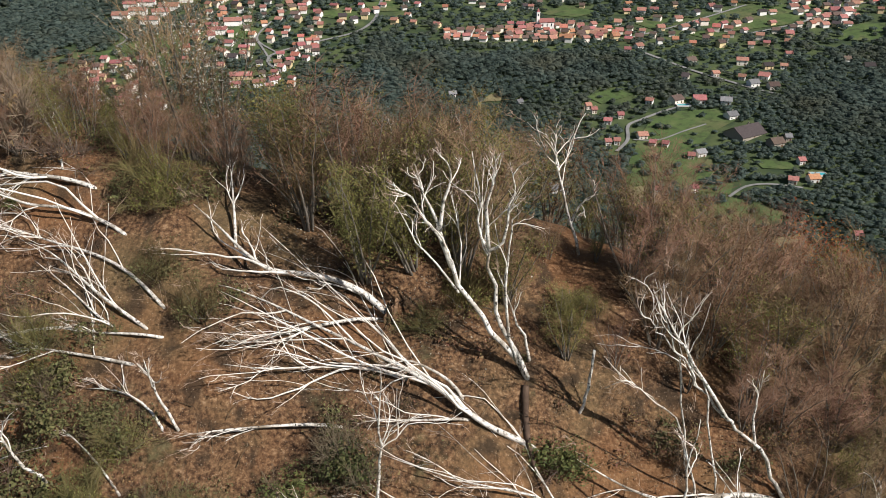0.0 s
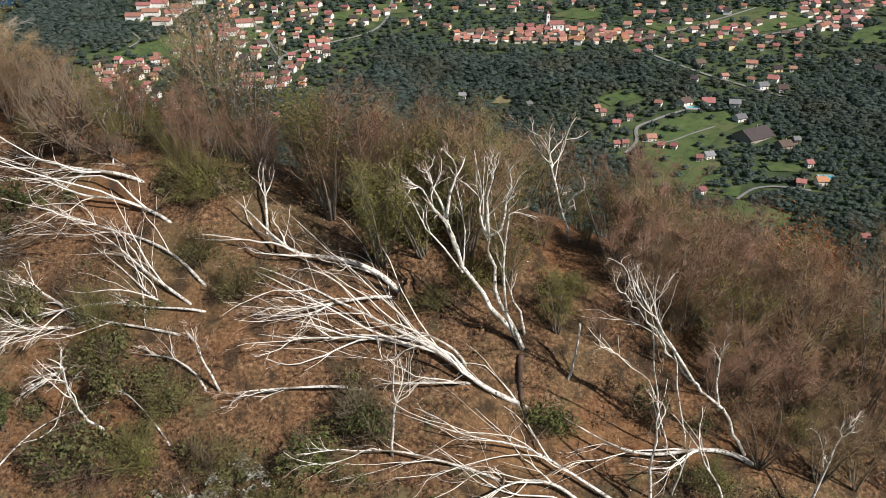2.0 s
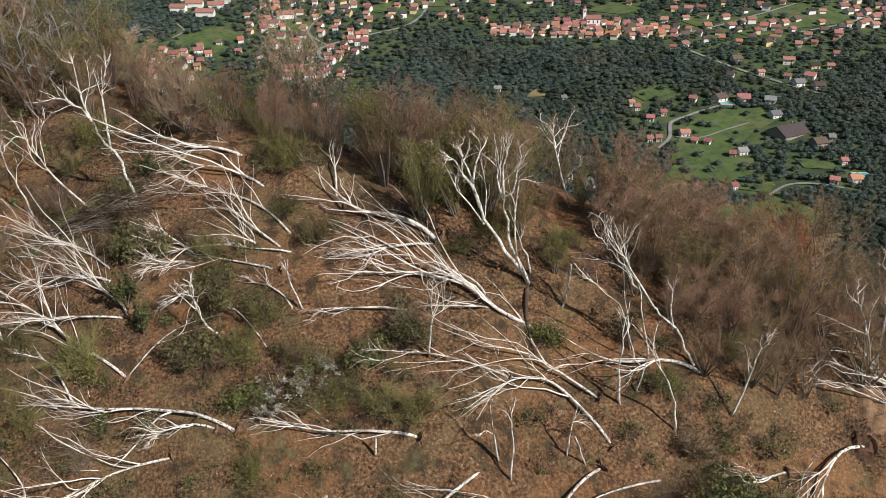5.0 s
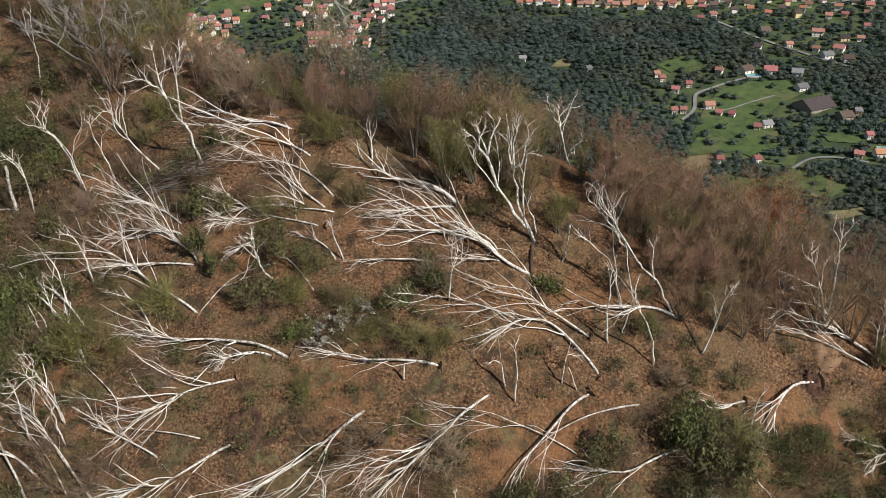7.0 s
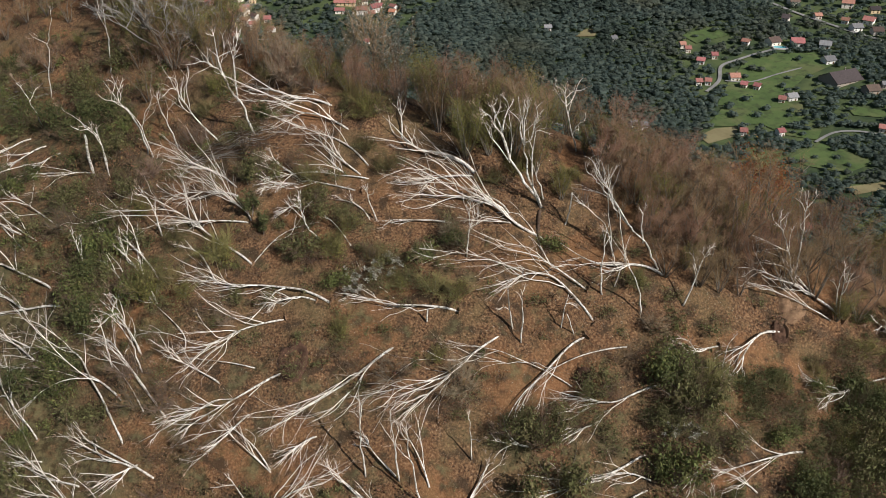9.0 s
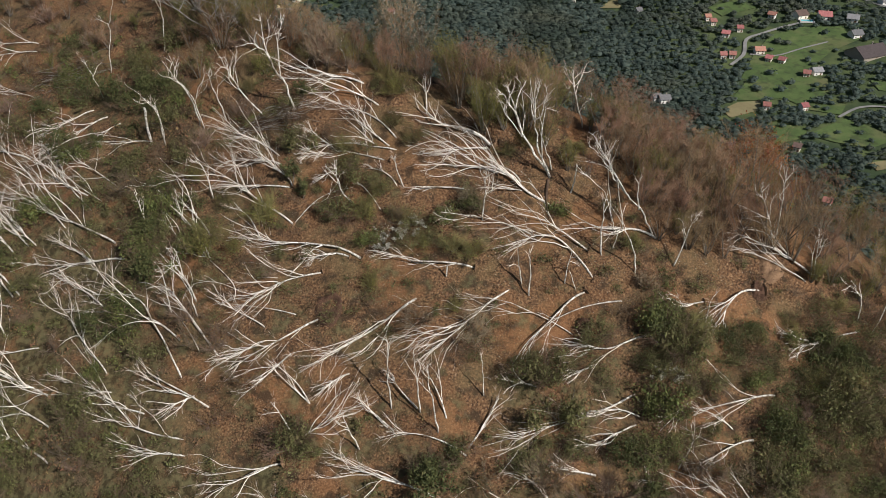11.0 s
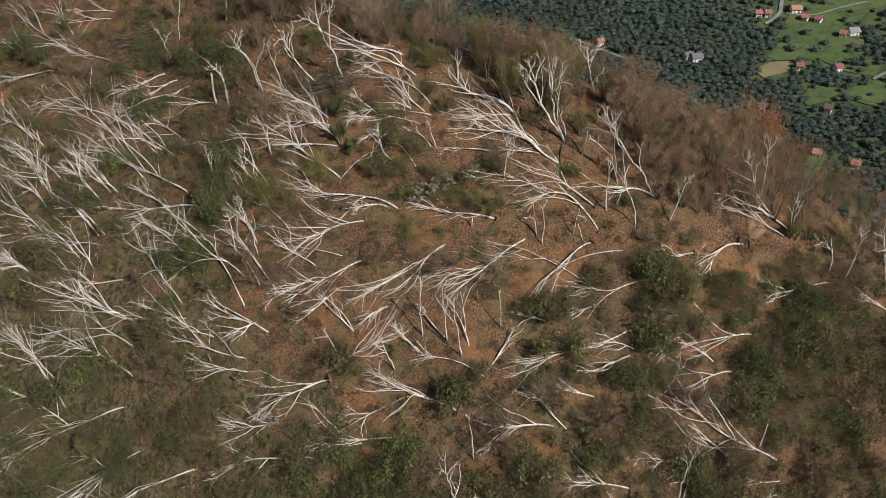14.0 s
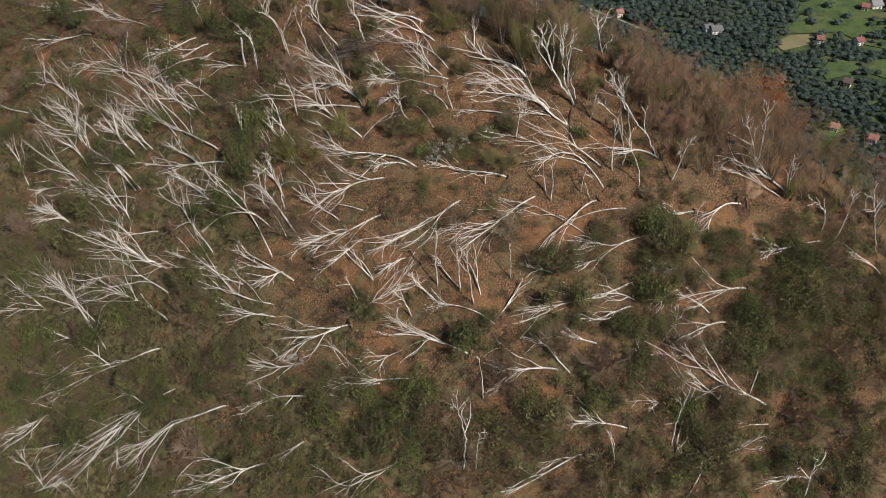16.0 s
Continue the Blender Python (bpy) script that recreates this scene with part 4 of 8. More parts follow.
house(371, 941, 8.2, 5.9, 2, -0.21, 'brown', 'cream')
house(215, 921, 8.4, 8.0, 3, -0.15, 'brown', 'yellow')
house(278, 944, 7.1, 4.7, 2, 0.34, 'brown', 'cream')
house(347, 921, 8.3, 5.8, 3, -0.37, 'tile', 'cream')
house(253, 916, 7.0, 5.7, 2, -0.04, 'orange', 'yellow')
house(224, 947, 7.0, 4.8, 2, -0.29, 'tile', 'white')
house(234, 907, 7.0, 5.0, 3, 0.16, 'brown', 'white')
house(254, 935, 7.0, 5.3, 2, -0.20, 'brown', 'cream')
house(372, 904, 7.0, 6.3, 2, -0.48, 'tile', 'cream')
house(308, 915, 7.0, 4.7, 3, -0.24, 'orange', 'white')
house(330, 897, 7.0, 6.8, 2, -0.26, 'tile', 'cream')
house(286, 915, 7.0, 6.4, 3, -0.17, 'brown', 'cream')
house(269, 903, 7.0, 4.3, 2, -0.25, 'orange', 'yellow')
house(296, 936, 7.4, 6.7, 3, 0.22, 'tile', 'yellow')
house(337, 944, 7.0, 5.3, 2, 0.49, 'tile', 'white')
house(348, 901, 7.4, 4.6, 2, -0.38, 'tile', 'yellow')
house(247, 959, 8.1, 7.1, 2, 0.12, 'tile', 'yellow')
house(232, 929, 7.0, 4.5, 3, -0.47, 'brown', 'cream')
house(382, 925, 7.0, 5.8, 2, -0.27, 'tile', 'cream')
house(298, 899, 8.1, 6.6, 3, 0.32, 'brown', 'yellow')
house(308, 952, 8.8, 7.3, 3, -0.33, 'orange', 'cream')
house(454, 981, 9.8, 7.7, 2, -0.04, 'brown', 'white')
house(401, 954, 7.2, 5.2, 3, 0.16, 'tile', 'cream')
house(390, 944, 7.9, 6.4, 3, -0.05, 'brown', 'white')
house(479, 1008, 9.4, 7.6, 3, 0.31, 'brown', 'white')
house(438, 977, 9.4, 8.0, 2, 0.31, 'tile', 'cream')
house(424, 964, 9.8, 7.5, 2, 0.38, 'tile', 'cream')
house(490, 1017, 8.2, 7.9, 2, -0.19, 'tile', 'cream')
house(468, 989, 10.4, 9.6, 3, 0.16, 'tile', 'white')
house(415, 954, 7.0, 6.6, 3, 0.46, 'orange', 'cream')
house(458, 998, 10.5, 9.0, 2, -0.16, 'tile', 'cream')
house(380, 925, 8.7, 7.5, 3, -0.12, 'tile', 'yellow')
house(499, 1030, 9.7, 7.3, 2, 0.35, 'tile', 'yellow')
house(507, 988, 7.4, 5.5, 3, -0.23, 'tile', 'yellow')
house(422, 982, 7.7, 6.0, 2, 0.03, 'tile', 'cream')
house(455, 1016, 8.7, 5.7, 2, 0.18, 'brown', 'yellow')
house(475, 990, 8.0, 5.4, 2, -0.44, 'tile', 'cream')
house(515, 1024, 9.2, 6.0, 2, 0.27, 'orange', 'cream')
house(492, 1024, 8.7, 5.8, 3, -0.31, 'brown', 'cream')
house(427, 1008, 7.8, 7.6, 2, 0.27, 'orange', 'cream')
house(445, 983, 8.3, 5.1, 2, -0.28, 'tile', 'cream')
house(437, 1032, 8.3, 7.7, 3, 0.43, 'tile', 'cream')
house(471, 1035, 9.0, 8.4, 2, 0.48, 'tile', 'white')
house(-207, 982, 7.9, 6.7, 2, 0.27, 'orange', 'white')
house(-140, 927, 7.0, 5.5, 3, 0.28, 'tile', 'white')
house(-194, 1020, 7.2, 6.0, 2, 0.31, 'tile', 'cream')
house(-178, 967, 7.0, 4.3, 2, -0.09, 'orange', 'cream')
house(-258, 1005, 7.0, 6.1, 3, 0.02, 'orange', 'cream')
house(-224, 964, 7.2, 6.1, 2, 0.43, 'brown', 'cream')
house(-152, 970, 7.0, 4.3, 2, 0.29, 'brown', 'cream')
house(-217, 1033, 7.9, 5.9, 3, 0.02, 'tile', 'white')
house(-267, 1033, 7.0, 5.9, 2, 0.20, 'tile', 'cream')
house(-158, 937, 7.0, 4.4, 3, 0.15, 'orange', 'cream')
house(-243, 1026, 7.0, 4.2, 3, -0.00, 'brown', 'white')
house(-213, 1012, 7.0, 4.9, 2, 0.03, 'brown', 'white')
house(-277, 1067, 8.2, 6.6, 2, 0.09, 'orange', 'white')
house(-169, 996, 7.6, 7.3, 3, -0.26, 'brown', 'yellow')
house(-213, 944, 7.9, 7.5, 2, -0.16, 'orange', 'cream')
house(-234, 1048, 7.4, 5.8, 3, -0.06, 'tile', 'cream')
house(-248, 959, 7.0, 5.3, 2, -0.03, 'tile', 'cream')
house(-237, 942, 7.0, 4.7, 3, 0.19, 'orange', 'cream')
house(-160, 916, 7.0, 4.7, 2, -0.21, 'orange', 'cream')
house(-168, 1030, 8.8, 8.5, 2, 0.06, 'tile', 'white')
house(-243, 989, 7.0, 4.7, 2, 0.28, 'tile', 'white')
house(-147, 993, 7.0, 6.4, 3, -0.22, 'tile', 'cream')
house(-137, 904, 7.0, 6.1, 3, 0.08, 'tile', 'cream')
house(-268, 970, 7.0, 4.9, 2, 0.22, 'tile', 'yellow')
house(-190, 929, 7.0, 6.9, 3, -0.28, 'tile', 'cream')
house(-277, 1013, 7.9, 5.1, 3, -0.15, 'tile', 'cream')
house(-255, 1058, 7.0, 4.3, 2, -0.42, 'tile', 'cream')
house(-192, 996, 9.0, 6.6, 2, -0.23, 'tile', 'cream')
house(-196, 955, 7.0, 5.7, 2, -0.33, 'orange', 'white')
house(-294, 1083, 7.1, 6.5, 2, 0.31, 'orange', 'cream')
house(-150, 1020, 8.1, 6.1, 3, 0.01, 'tile', 'yellow')
house(-140, 950, 8.1, 6.2, 2, 0.10, 'brown', 'cream')
house(-199, 1043, 8.0, 4.9, 2, 0.10, 'brown', 'cream')
house(-177, 945, 7.0, 5.6, 3, 0.02, 'tile', 'cream')
house(-260, 942, 7.1, 6.4, 2, 0.14, 'tile', 'white')
house(-286, 1046, 7.5, 6.7, 3, -0.26, 'tile', 'yellow')
house(-156, 884, 8.2, 7.4, 2, -0.16, 'orange', 'white')
house(-148, 926, 7.2, 4.6, 3, 0.36, 'orange', 'cream')
house(-171, 861, 8.3, 5.3, 2, 0.14, 'tile', 'cream')
house(-164, 843, 7.0, 5.9, 3, -0.31, 'tile', 'white')
house(-172, 883, 8.4, 5.5, 3, 0.21, 'tile', 'cream')
house(-160, 899, 7.0, 6.2, 2, -0.33, 'brown', 'white')
house(-136, 893, 8.1, 5.2, 3, 0.21, 'brown', 'white')
house(-140, 915, 7.6, 4.6, 2, -0.23, 'orange', 'cream')
house(-160, 870, 8.0, 5.2, 2, 0.38, 'tile', 'yellow')
house(-155, 915, 8.9, 8.0, 2, 0.42, 'tile', 'cream')
house(-146, 903, 7.0, 5.4, 3, 0.35, 'brown', 'cream')
house(-144, 877, 7.0, 5.1, 2, -0.38, 'tile', 'white')
house(-143, 938, 7.3, 6.0, 2, -0.44, 'orange', 'cream')
house(-159, 855, 7.5, 7.3, 2, -0.13, 'brown', 'yellow')
house(-169, 831, 7.1, 5.2, 2, -0.16, 'tile', 'cream')
house(-147, 799, 7.0, 4.2, 2, -0.28, 'orange', 'cream')
house(-149, 814, 7.0, 4.5, 2, -0.44, 'tile', 'white')
house(-167, 791, 7.0, 4.9, 2, 0.20, 'tile', 'yellow')
house(-164, 815, 7.0, 5.0, 2, 0.05, 'tile', 'white')
house(-178, 806, 8.0, 5.5, 2, 0.03, 'brown', 'cream')
house(-180, 821, 7.0, 5.8, 3, 0.30, 'brown', 'cream')
house(-326, 819, 7.2, 6.8, 2, -0.14, 'brown', 'white')
house(-294, 783, 7.0, 5.1, 2, 0.32, 'tile', 'cream')
house(-318, 756, 7.0, 6.6, 2, -0.30, 'orange', 'yellow')
house(-277, 758, 7.0, 5.1, 3, -0.39, 'brown', 'white')
house(-341, 776, 7.0, 6.8, 2, 0.45, 'brown', 'yellow')
house(-295, 820, 7.0, 6.0, 2, -0.10, 'tile', 'yellow')
house(-329, 797, 7.6, 4.9, 2, -0.11, 'tile', 'yellow')
house(-317, 786, 7.0, 5.8, 2, -0.14, 'tile', 'yellow')
house(-327, 770, 7.0, 5.3, 3, -0.19, 'tile', 'cream')
house(-291, 769, 7.9, 7.1, 3, -0.42, 'tile', 'cream')
house(-295, 754, 7.0, 5.1, 2, 0.38, 'brown', 'white')
house(-350, 810, 7.0, 5.2, 2, 0.07, 'tile', 'cream')
house(-333, 756, 7.4, 7.2, 3, 0.29, 'brown', 'white')
house(-308, 803, 7.0, 6.0, 2, -0.48, 'brown', 'cream')
house(-340, 822, 7.7, 5.0, 2, 0.24, 'tile', 'yellow')
house(-345, 791, 7.0, 5.5, 2, -0.21, 'brown', 'yellow')
house(-311, 825, 8.2, 5.1, 3, -0.48, 'tile', 'cream')
house(-308, 771, 7.0, 4.9, 2, -0.35, 'tile', 'yellow')
house(-293, 802, 7.0, 5.2, 3, 0.11, 'tile', 'yellow')
house(-357, 823, 7.0, 4.8, 3, -0.02, 'brown', 'yellow')
house(-309, 862, 7.0, 6.1, 2, 0.48, 'tile', 'white')
house(-266, 857, 7.2, 4.9, 2, -0.02, 'tile', 'yellow')
house(-293, 878, 7.4, 4.7, 2, 0.18, 'brown', 'cream')
house(-342, 843, 7.0, 6.2, 2, -0.15, 'tile', 'cream')
house(-343, 821, 7.0, 4.9, 2, 0.09, 'brown', 'white')
house(-307, 822, 7.0, 4.9, 2, 0.37, 'tile', 'white')
house(-294, 843, 7.0, 5.7, 2, 0.17, 'orange', 'cream')
house(-273, 892, 7.7, 7.3, 2, 0.32, 'orange', 'cream')
house(-320, 843, 7.1, 5.5, 2, 0.08, 'tile', 'white')
house(-147, 1014, 7.0, 5.7, 3, -0.42, 'tile', 'white')
house(-114, 1032, 7.0, 4.2, 2, -0.15, 'tile', 'yellow')
house(-46, 1071, 7.0, 5.7, 2, -0.23, 'brown', 'white')
house(-93, 1011, 8.1, 5.5, 3, -0.05, 'brown', 'yellow')
house(-73, 1055, 7.3, 5.0, 2, -0.23, 'tile', 'cream')
house(-119, 990, 7.3, 6.4, 2, -0.36, 'tile', 'cream')
house(-81, 1033, 7.0, 5.8, 3, 0.35, 'tile', 'white')
house(-142, 982, 7.4, 6.9, 2, 0.06, 'tile', 'yellow')
house(-100, 1052, 7.0, 4.9, 2, -0.41, 'tile', 'white')
house(-48, 1046, 7.0, 6.2, 2, 0.47, 'brown', 'white')
house(-48, 1100, 7.9, 5.6, 2, -0.49, 'brown', 'white')
house(-69, 1084, 7.3, 6.1, 2, -0.24, 'tile', 'yellow')
house(7, 1085, 7.9, 4.9, 3, 0.12, 'tile', 'cream')
house(181, 1111, 8.8, 6.6, 2, -0.27, 'orange', 'cream')
house(153, 1092, 7.0, 6.7, 2, 0.32, 'tile', 'cream')
house(103, 1112, 7.0, 6.2, 3, 0.35, 'tile', 'yellow')
house(262, 1074, 8.7, 6.4, 3, 0.30, 'brown', 'cream')
house(282, 1043, 7.2, 6.7, 3, 0.27, 'brown', 'yellow')
house(49, 1066, 8.3, 5.1, 2, 0.20, 'brown', 'cream')
house(334, 1067, 9.0, 5.5, 2, -0.29, 'tile', 'yellow')
house(173, 1062, 7.2, 5.7, 2, -0.24, 'brown', 'yellow')
house(-31, 1063, 7.0, 5.5, 2, -0.44, 'tile', 'white')
house(109, 1055, 7.0, 4.2, 3, -0.15, 'tile', 'cream')
house(230, 1062, 8.4, 5.5, 2, 0.26, 'orange', 'cream')
house(296, 1089, 8.9, 5.9, 3, -0.14, 'orange', 'white')
house(209, 1099, 7.0, 4.7, 2, -0.34, 'orange', 'cream')
house(324, 1033, 8.9, 8.1, 2, 0.27, 'tile', 'white')
house(239, 1101, 8.7, 6.5, 2, 0.07, 'tile', 'white')
house(45, 1097, 8.4, 4.9, 2, 0.36, 'tile', 'cream')
house(121, 1082, 7.5, 6.0, 2, 0.35, 'brown', 'cream')
house(3, 1053, 7.6, 6.2, 2, -0.05, 'orange', 'white')
house(-32, 1095, 7.0, 4.4, 3, -0.32, 'tile', 'yellow')
house(81, 1074, 7.0, 4.2, 3, -0.45, 'orange', 'cream')
house(364, 1071, 7.0, 4.4, 2, 0.04, 'tile', 'cream')
house(70, 1113, 7.6, 5.8, 2, 0.03, 'tile', 'yellow')
house(354, 1040, 7.0, 4.6, 2, -0.38, 'orange', 'cream')
house(-273, 738, 7.0, 4.6, 3, 0.41, 'tile', 'cream')
house(-305, 725, 7.0, 4.5, 3, -0.19, 'tile', 'cream')
house(-284, 714, 7.0, 6.3, 2, -0.40, 'tile', 'cream')
house(-294, 741, 7.0, 4.8, 3, 0.43, 'tile', 'yellow')
house(-253, 732, 7.0, 4.5, 2, -0.24, 'tile', 'white')
house(-264, 757, 7.0, 6.4, 2, 0.16, 'tile', 'cream')
house(-266, 717, 7.0, 4.2, 2, 0.36, 'brown', 'yellow')
house(-262, 1002, 7.6, 7.0, 2, 0.45, 'orange', 'white')
house(-287, 1002, 7.7, 4.7, 2, 0.42, 'brown', 'cream')
house(-276, 945, 7.0, 4.4, 2, -0.26, 'tile', 'white')
house(-277, 1047, 7.0, 5.4, 3, -0.35, 'brown', 'cream')
house(-264, 1027, 7.4, 5.7, 2, 0.31, 'tile', 'cream')
house(-288, 976, 7.0, 6.5, 2, 0.41, 'tile', 'white')
house(-260, 966, 7.0, 4.3, 3, 0.33, 'tile', 'cream')
house(-270, 922, 7.0, 4.3, 2, -0.34, 'tile', 'yellow')
house(-273, 1075, 7.0, 6.3, 3, -0.30, 'brown', 'cream')


# scattered outskirts: number of houses and the corners of the quarter
town_rng = random.Random(41)
for count, a, b, c, d in ((38, (185, 908), (370, 903), (406, 1009), (208, 1040)),
                          (26, (388, 957), (469, 945), (508, 1038), (420, 1050)),
                          (8, (36, 1051), (106, 1054), (110, 1100), (37, 1096)),
                          (34, (-238, 832), (-129, 843), (-157, 1064), (-294, 1062)),
                          (12, (-327, 733), (-272, 737), (-305, 846), (-364, 835)),
                          (16, (-144, 961), (1, 961), (1, 1087), (-158, 1073)),
                          (5, (-202, 784), (-138, 789), (-146, 842), (-213, 835)),
                          (12, (214, 794), (411, 774), (448, 856), (231, 871))):
    tries = 0
    count = (count + 1) // 2
    while count and tries < 900:
        tries += 1
        u, w = town_rng.random(), town_rng.random()
        x = (a[0] * (1 - u) + b[0] * u) * (1 - w) + (d[0] * (1 - u) + c[0] * u) * w
        y = (a[1] * (1 - u) + b[1] * u) * (1 - w) + (d[1] * (1 - u) + c[1] * u) * w
        if any((x - p) ** 2 + (y - q) ** 2 < (r * 0.8 + 5) ** 2 for p, q, r in built) or any((x - p) ** 2 + (y - q) ** 2 < 60 for line in road_lines for p, q in line):
            continue
        count -= 1
        house(x, y, town_rng.uniform(7, 12), town_rng.uniform(5, 8), town_rng.choice((2, 2, 3)), town_rng.uniform(-0.6, 0.6),
              town_rng.choice(("tile", "tile", "brown", "dark", "tile")), town_rng.choice(("white", "cream", "white", "yellow")))


# ---- the woods of the valley ----
def valley_wood():
    """Thousands of lumpy crowns, one mesh, with gaps for fields, roads and houses."""
    rng = np.random.default_rng(4)
    forms = []
    quick = random.Random(8)
    for k in range(10):
        bm = bmesh.new()
        bmesh.ops.create_icosphere(bm, subdivisions=1, radius=0.62)
        bm.verts.index_update()
        pv, pf = [tuple(v.co * quick.uniform(0.75, 1.1)) for v in bm.verts], [[v.index for v in f.verts] for f in bm.faces if f.calc_center_median().z > -0.25]
        bm.free()
        tall = 1.0 if k < 6 else 1.5
        for n in range(28):
            d = Vector((quick.gauss(0, 1), quick.gauss(0, 1), quick.gauss(0.35, 0.8))).normalized()
            c = d * quick.uniform(0.55, 0.88)
            if k > 7:
                c = Vector((c.x * (1 - 0.75 * max(0, c.z)), c.y * (1 - 0.75 * max(0, c.z)), c.z * 1.2))
            a = Vector((quick.gauss(0, 1), quick.gauss(0, 1), quick.gauss(0, 0.8))).normalized()
            a = (a - d * a.dot(d) * 0.8).normalized()
            b = a.cross(d + Vector((quick.gauss(0, .3), quick.gauss(0, .3), quick.gauss(0, .3)))).normalized()
            q = quick.uniform(0.16, 0.3)
            i = len(pv)
            pv += [tuple(c + a * q), tuple(c - a * q * 0.6 + b * q * 0.8), tuple(c - a * q * 0.6 - b * q * 0.8)]
            pf.append([i, i + 1, i + 2])
        p = np.array(pv)
        p[:, 2] = p[:, 2] * tall + 0.5
        forms.append((p, np.array(pf)))
    V, F, total = [], [], 0
    spots = {}
    for x, y, r in built:
        spots.setdefault((int(x // 40), int(y // 40)), []).append((x, y, r))
    lines = [(x, y) for line in road_lines for x, y in line]
    r = 285.0
    while r < 1320:
        gap = 2.5 + r * 0.0052
        for a in np.arange(-31, 31, math.degrees(gap / r)):
            if r < 430 and a < 3:
                continue
            b = math.radians(a + rng.normal(0, 0.3) * gap / r * 30)
            rr = r + rng.normal(0, gap * 0.3)
            x, y = rr * math.sin(b), rr * math.cos(b)
            if any(inside(p, x, y) or inside(p, x * 1.02, y * 1.02) for p in open_land) and rng.random() > 0.13:
                continue
            i, j = int(x // 40), int(y // 40)
            near = [q for di in (-1, 0, 1) for dj in (-1, 0, 1) for q in spots.get((i + di, j + dj), ())]
            if any((x - u) ** 2 + (y - w) ** 2 < s * s for u, w, s in near):
                continue
            if len(near) > 7 and rng.random() < min(0.5, 0.05 * len(near)):
                continue
            if any((x - u) ** 2 + (y - w) ** 2 < 30 for u, w in lines):
                continue
            form, faces = forms[rng.integers(10)]
            town = 0.7 if len(near) > 2 else 0.85 if near else 1.0
            s = rng.uniform(0.75, 1.3) * gap * 1.12 * town
            t = rng.uniform(0, 6.283)
            c, n = math.cos(t), math.sin(t)
            p = form * np.array([s, s, s * rng.uniform(0.3, 0.46)])
            p = np.stack([p[:, 0] * c - p[:, 1] * n + x, p[:, 0] * n + p[:, 1] * c + y, p[:, 2] + float(land(x, y)) + s * 0.3], 1)
            V.append(p)
            F.append(faces + total)
            total += len(p)
        r += gap * 0.92
    me = bpy.data.meshes.new("wood")
    V, F = np.concatenate(V), np.concatenate(F)
    me.vertices.add(len(V))
    me.vertices.foreach_set("co", V.ravel())
    me.loops.add(F.size)
    me.loops.foreach_set("vertex_index", F.ravel())
    me.polygons.add(len(F))
    me.polygons.foreach_set("loop_start", np.arange(0, F.size, 3))
    me.update(calc_edges=True)
    me.materials.append(M_forest_hazed)
    return tagged(new("wood", me), "dark green mixed wood covering the valley, tinted bluish for haze", "wood", kind="stuff")


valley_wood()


# ---- the standing wood along the crest and the bushes on the slope ----
G_TREE, G_BUSH = "young trees along the crest", "bushes among the fallen birches"
tree_kinds = [crest_tree("hazel_tree", "many-stemmed young tree with sparse russet leaves", 11, 6.8, M_leaf_brown, M_brush, 1100, 0.11, 1400),
              crest_tree("hazel_tree", "rounded young tree with thin rusty leaves", 12, 7.4, M_leaf_brown, M_brush, 800, 0.10, 1500, 0.45),
              crest_tree("chestnut_tree", "young tree with yellowing olive leaves", 13, 6.6, M_leaf_gold, M_spray, 2600, 0.12, 900),
              crest_tree("chestnut_tree", "slender tree with yellow-green leaves", 14, 7.6, M_leaf_gold, M_spray, 2800, 0.12, 900, 0.36),
              crest_tree("hazel_tree", "leafless young tree with a haze of brown twigs", 15, 7.2, M_leaf_brown, M_brush, 300, 0.10, 1900, 0.42)]
bush_kinds = {"bare": [round_bush("bare_shrub", "leafless brown bush on the slope", 21, M_leaf_brown, 1.35, 200, 0.09, 360),
                       round_bush("bare_shrub", "bare grey-brown bush with a few rusty leaves", 22, M_leaf_brown, 1.25, 420, 0.09, 280)],
              "olive": [round_bush("bush", "low bush with dull olive leaves", 23, M_leaf_olive, 1.25, 1600, 0.10, 160),
                        round_bush("bush", "thin bush with olive and brown leaves", 24, M_leaf_olive, 1.4, 1400, 0.10, 200)],
              "green": [round_bush("bush", "dense dark green bush", 25, M_leaf_green, 1.3, 1900, 0.105, 130),
                        round_bush("bush", "rounded bush with yellow-green leaves", 26, M_leaf_lime, 1.2, 1700, 0.105, 130)]}
bush_kinds["thin"] = [round_bush("bush", "open twiggy bush with tiny olive leaves", 27, M_leaf_olive, 1.3, 1500, 0.06, 330),
                      round_bush("bush", "airy bush with small yellowing leaves", 28, M_leaf_gold, 1.25, 1300, 0.06, 330)]

wood_rng = random.Random(5)
taken = []


def free(x, y, gap):
    if any((x - a) ** 2 + (y - b) ** 2 < (gap + g) ** 2 / 4 for a, b, g in taken):
        return False
    taken.append((x, y, gap))
    return True


def wood_edge(x):
    """Where the standing wood begins, going up the slope."""
    return 28.6 - 0.17 * (x - 4) if x > 4 else 33.5 + 0.28 * (-x - 4) + 0.55 * max(0, -x - 34) if x < -4 else 28.6 + (4 - x) * 0.61


first = {}


def put(model, x, y, turn, size, tall=1.0):
    """The first of a kind is moved to its place, the others are copies."""
    if model.name not in first:
        first[model.name] = True
        model.matrix_basis = spot(x, y, turn, size, 0.05, tall)
        return model
    return copy_model(model, spot(x, y, turn, size, 0.05, tall), size, tall)


def copy_model(model, m, size, tall):
    c = copy_thing(model, Matrix.LocRotScale(m.translation, m.to_quaternion(), None))
    c.scale = (size, size, size * tall)
    return c


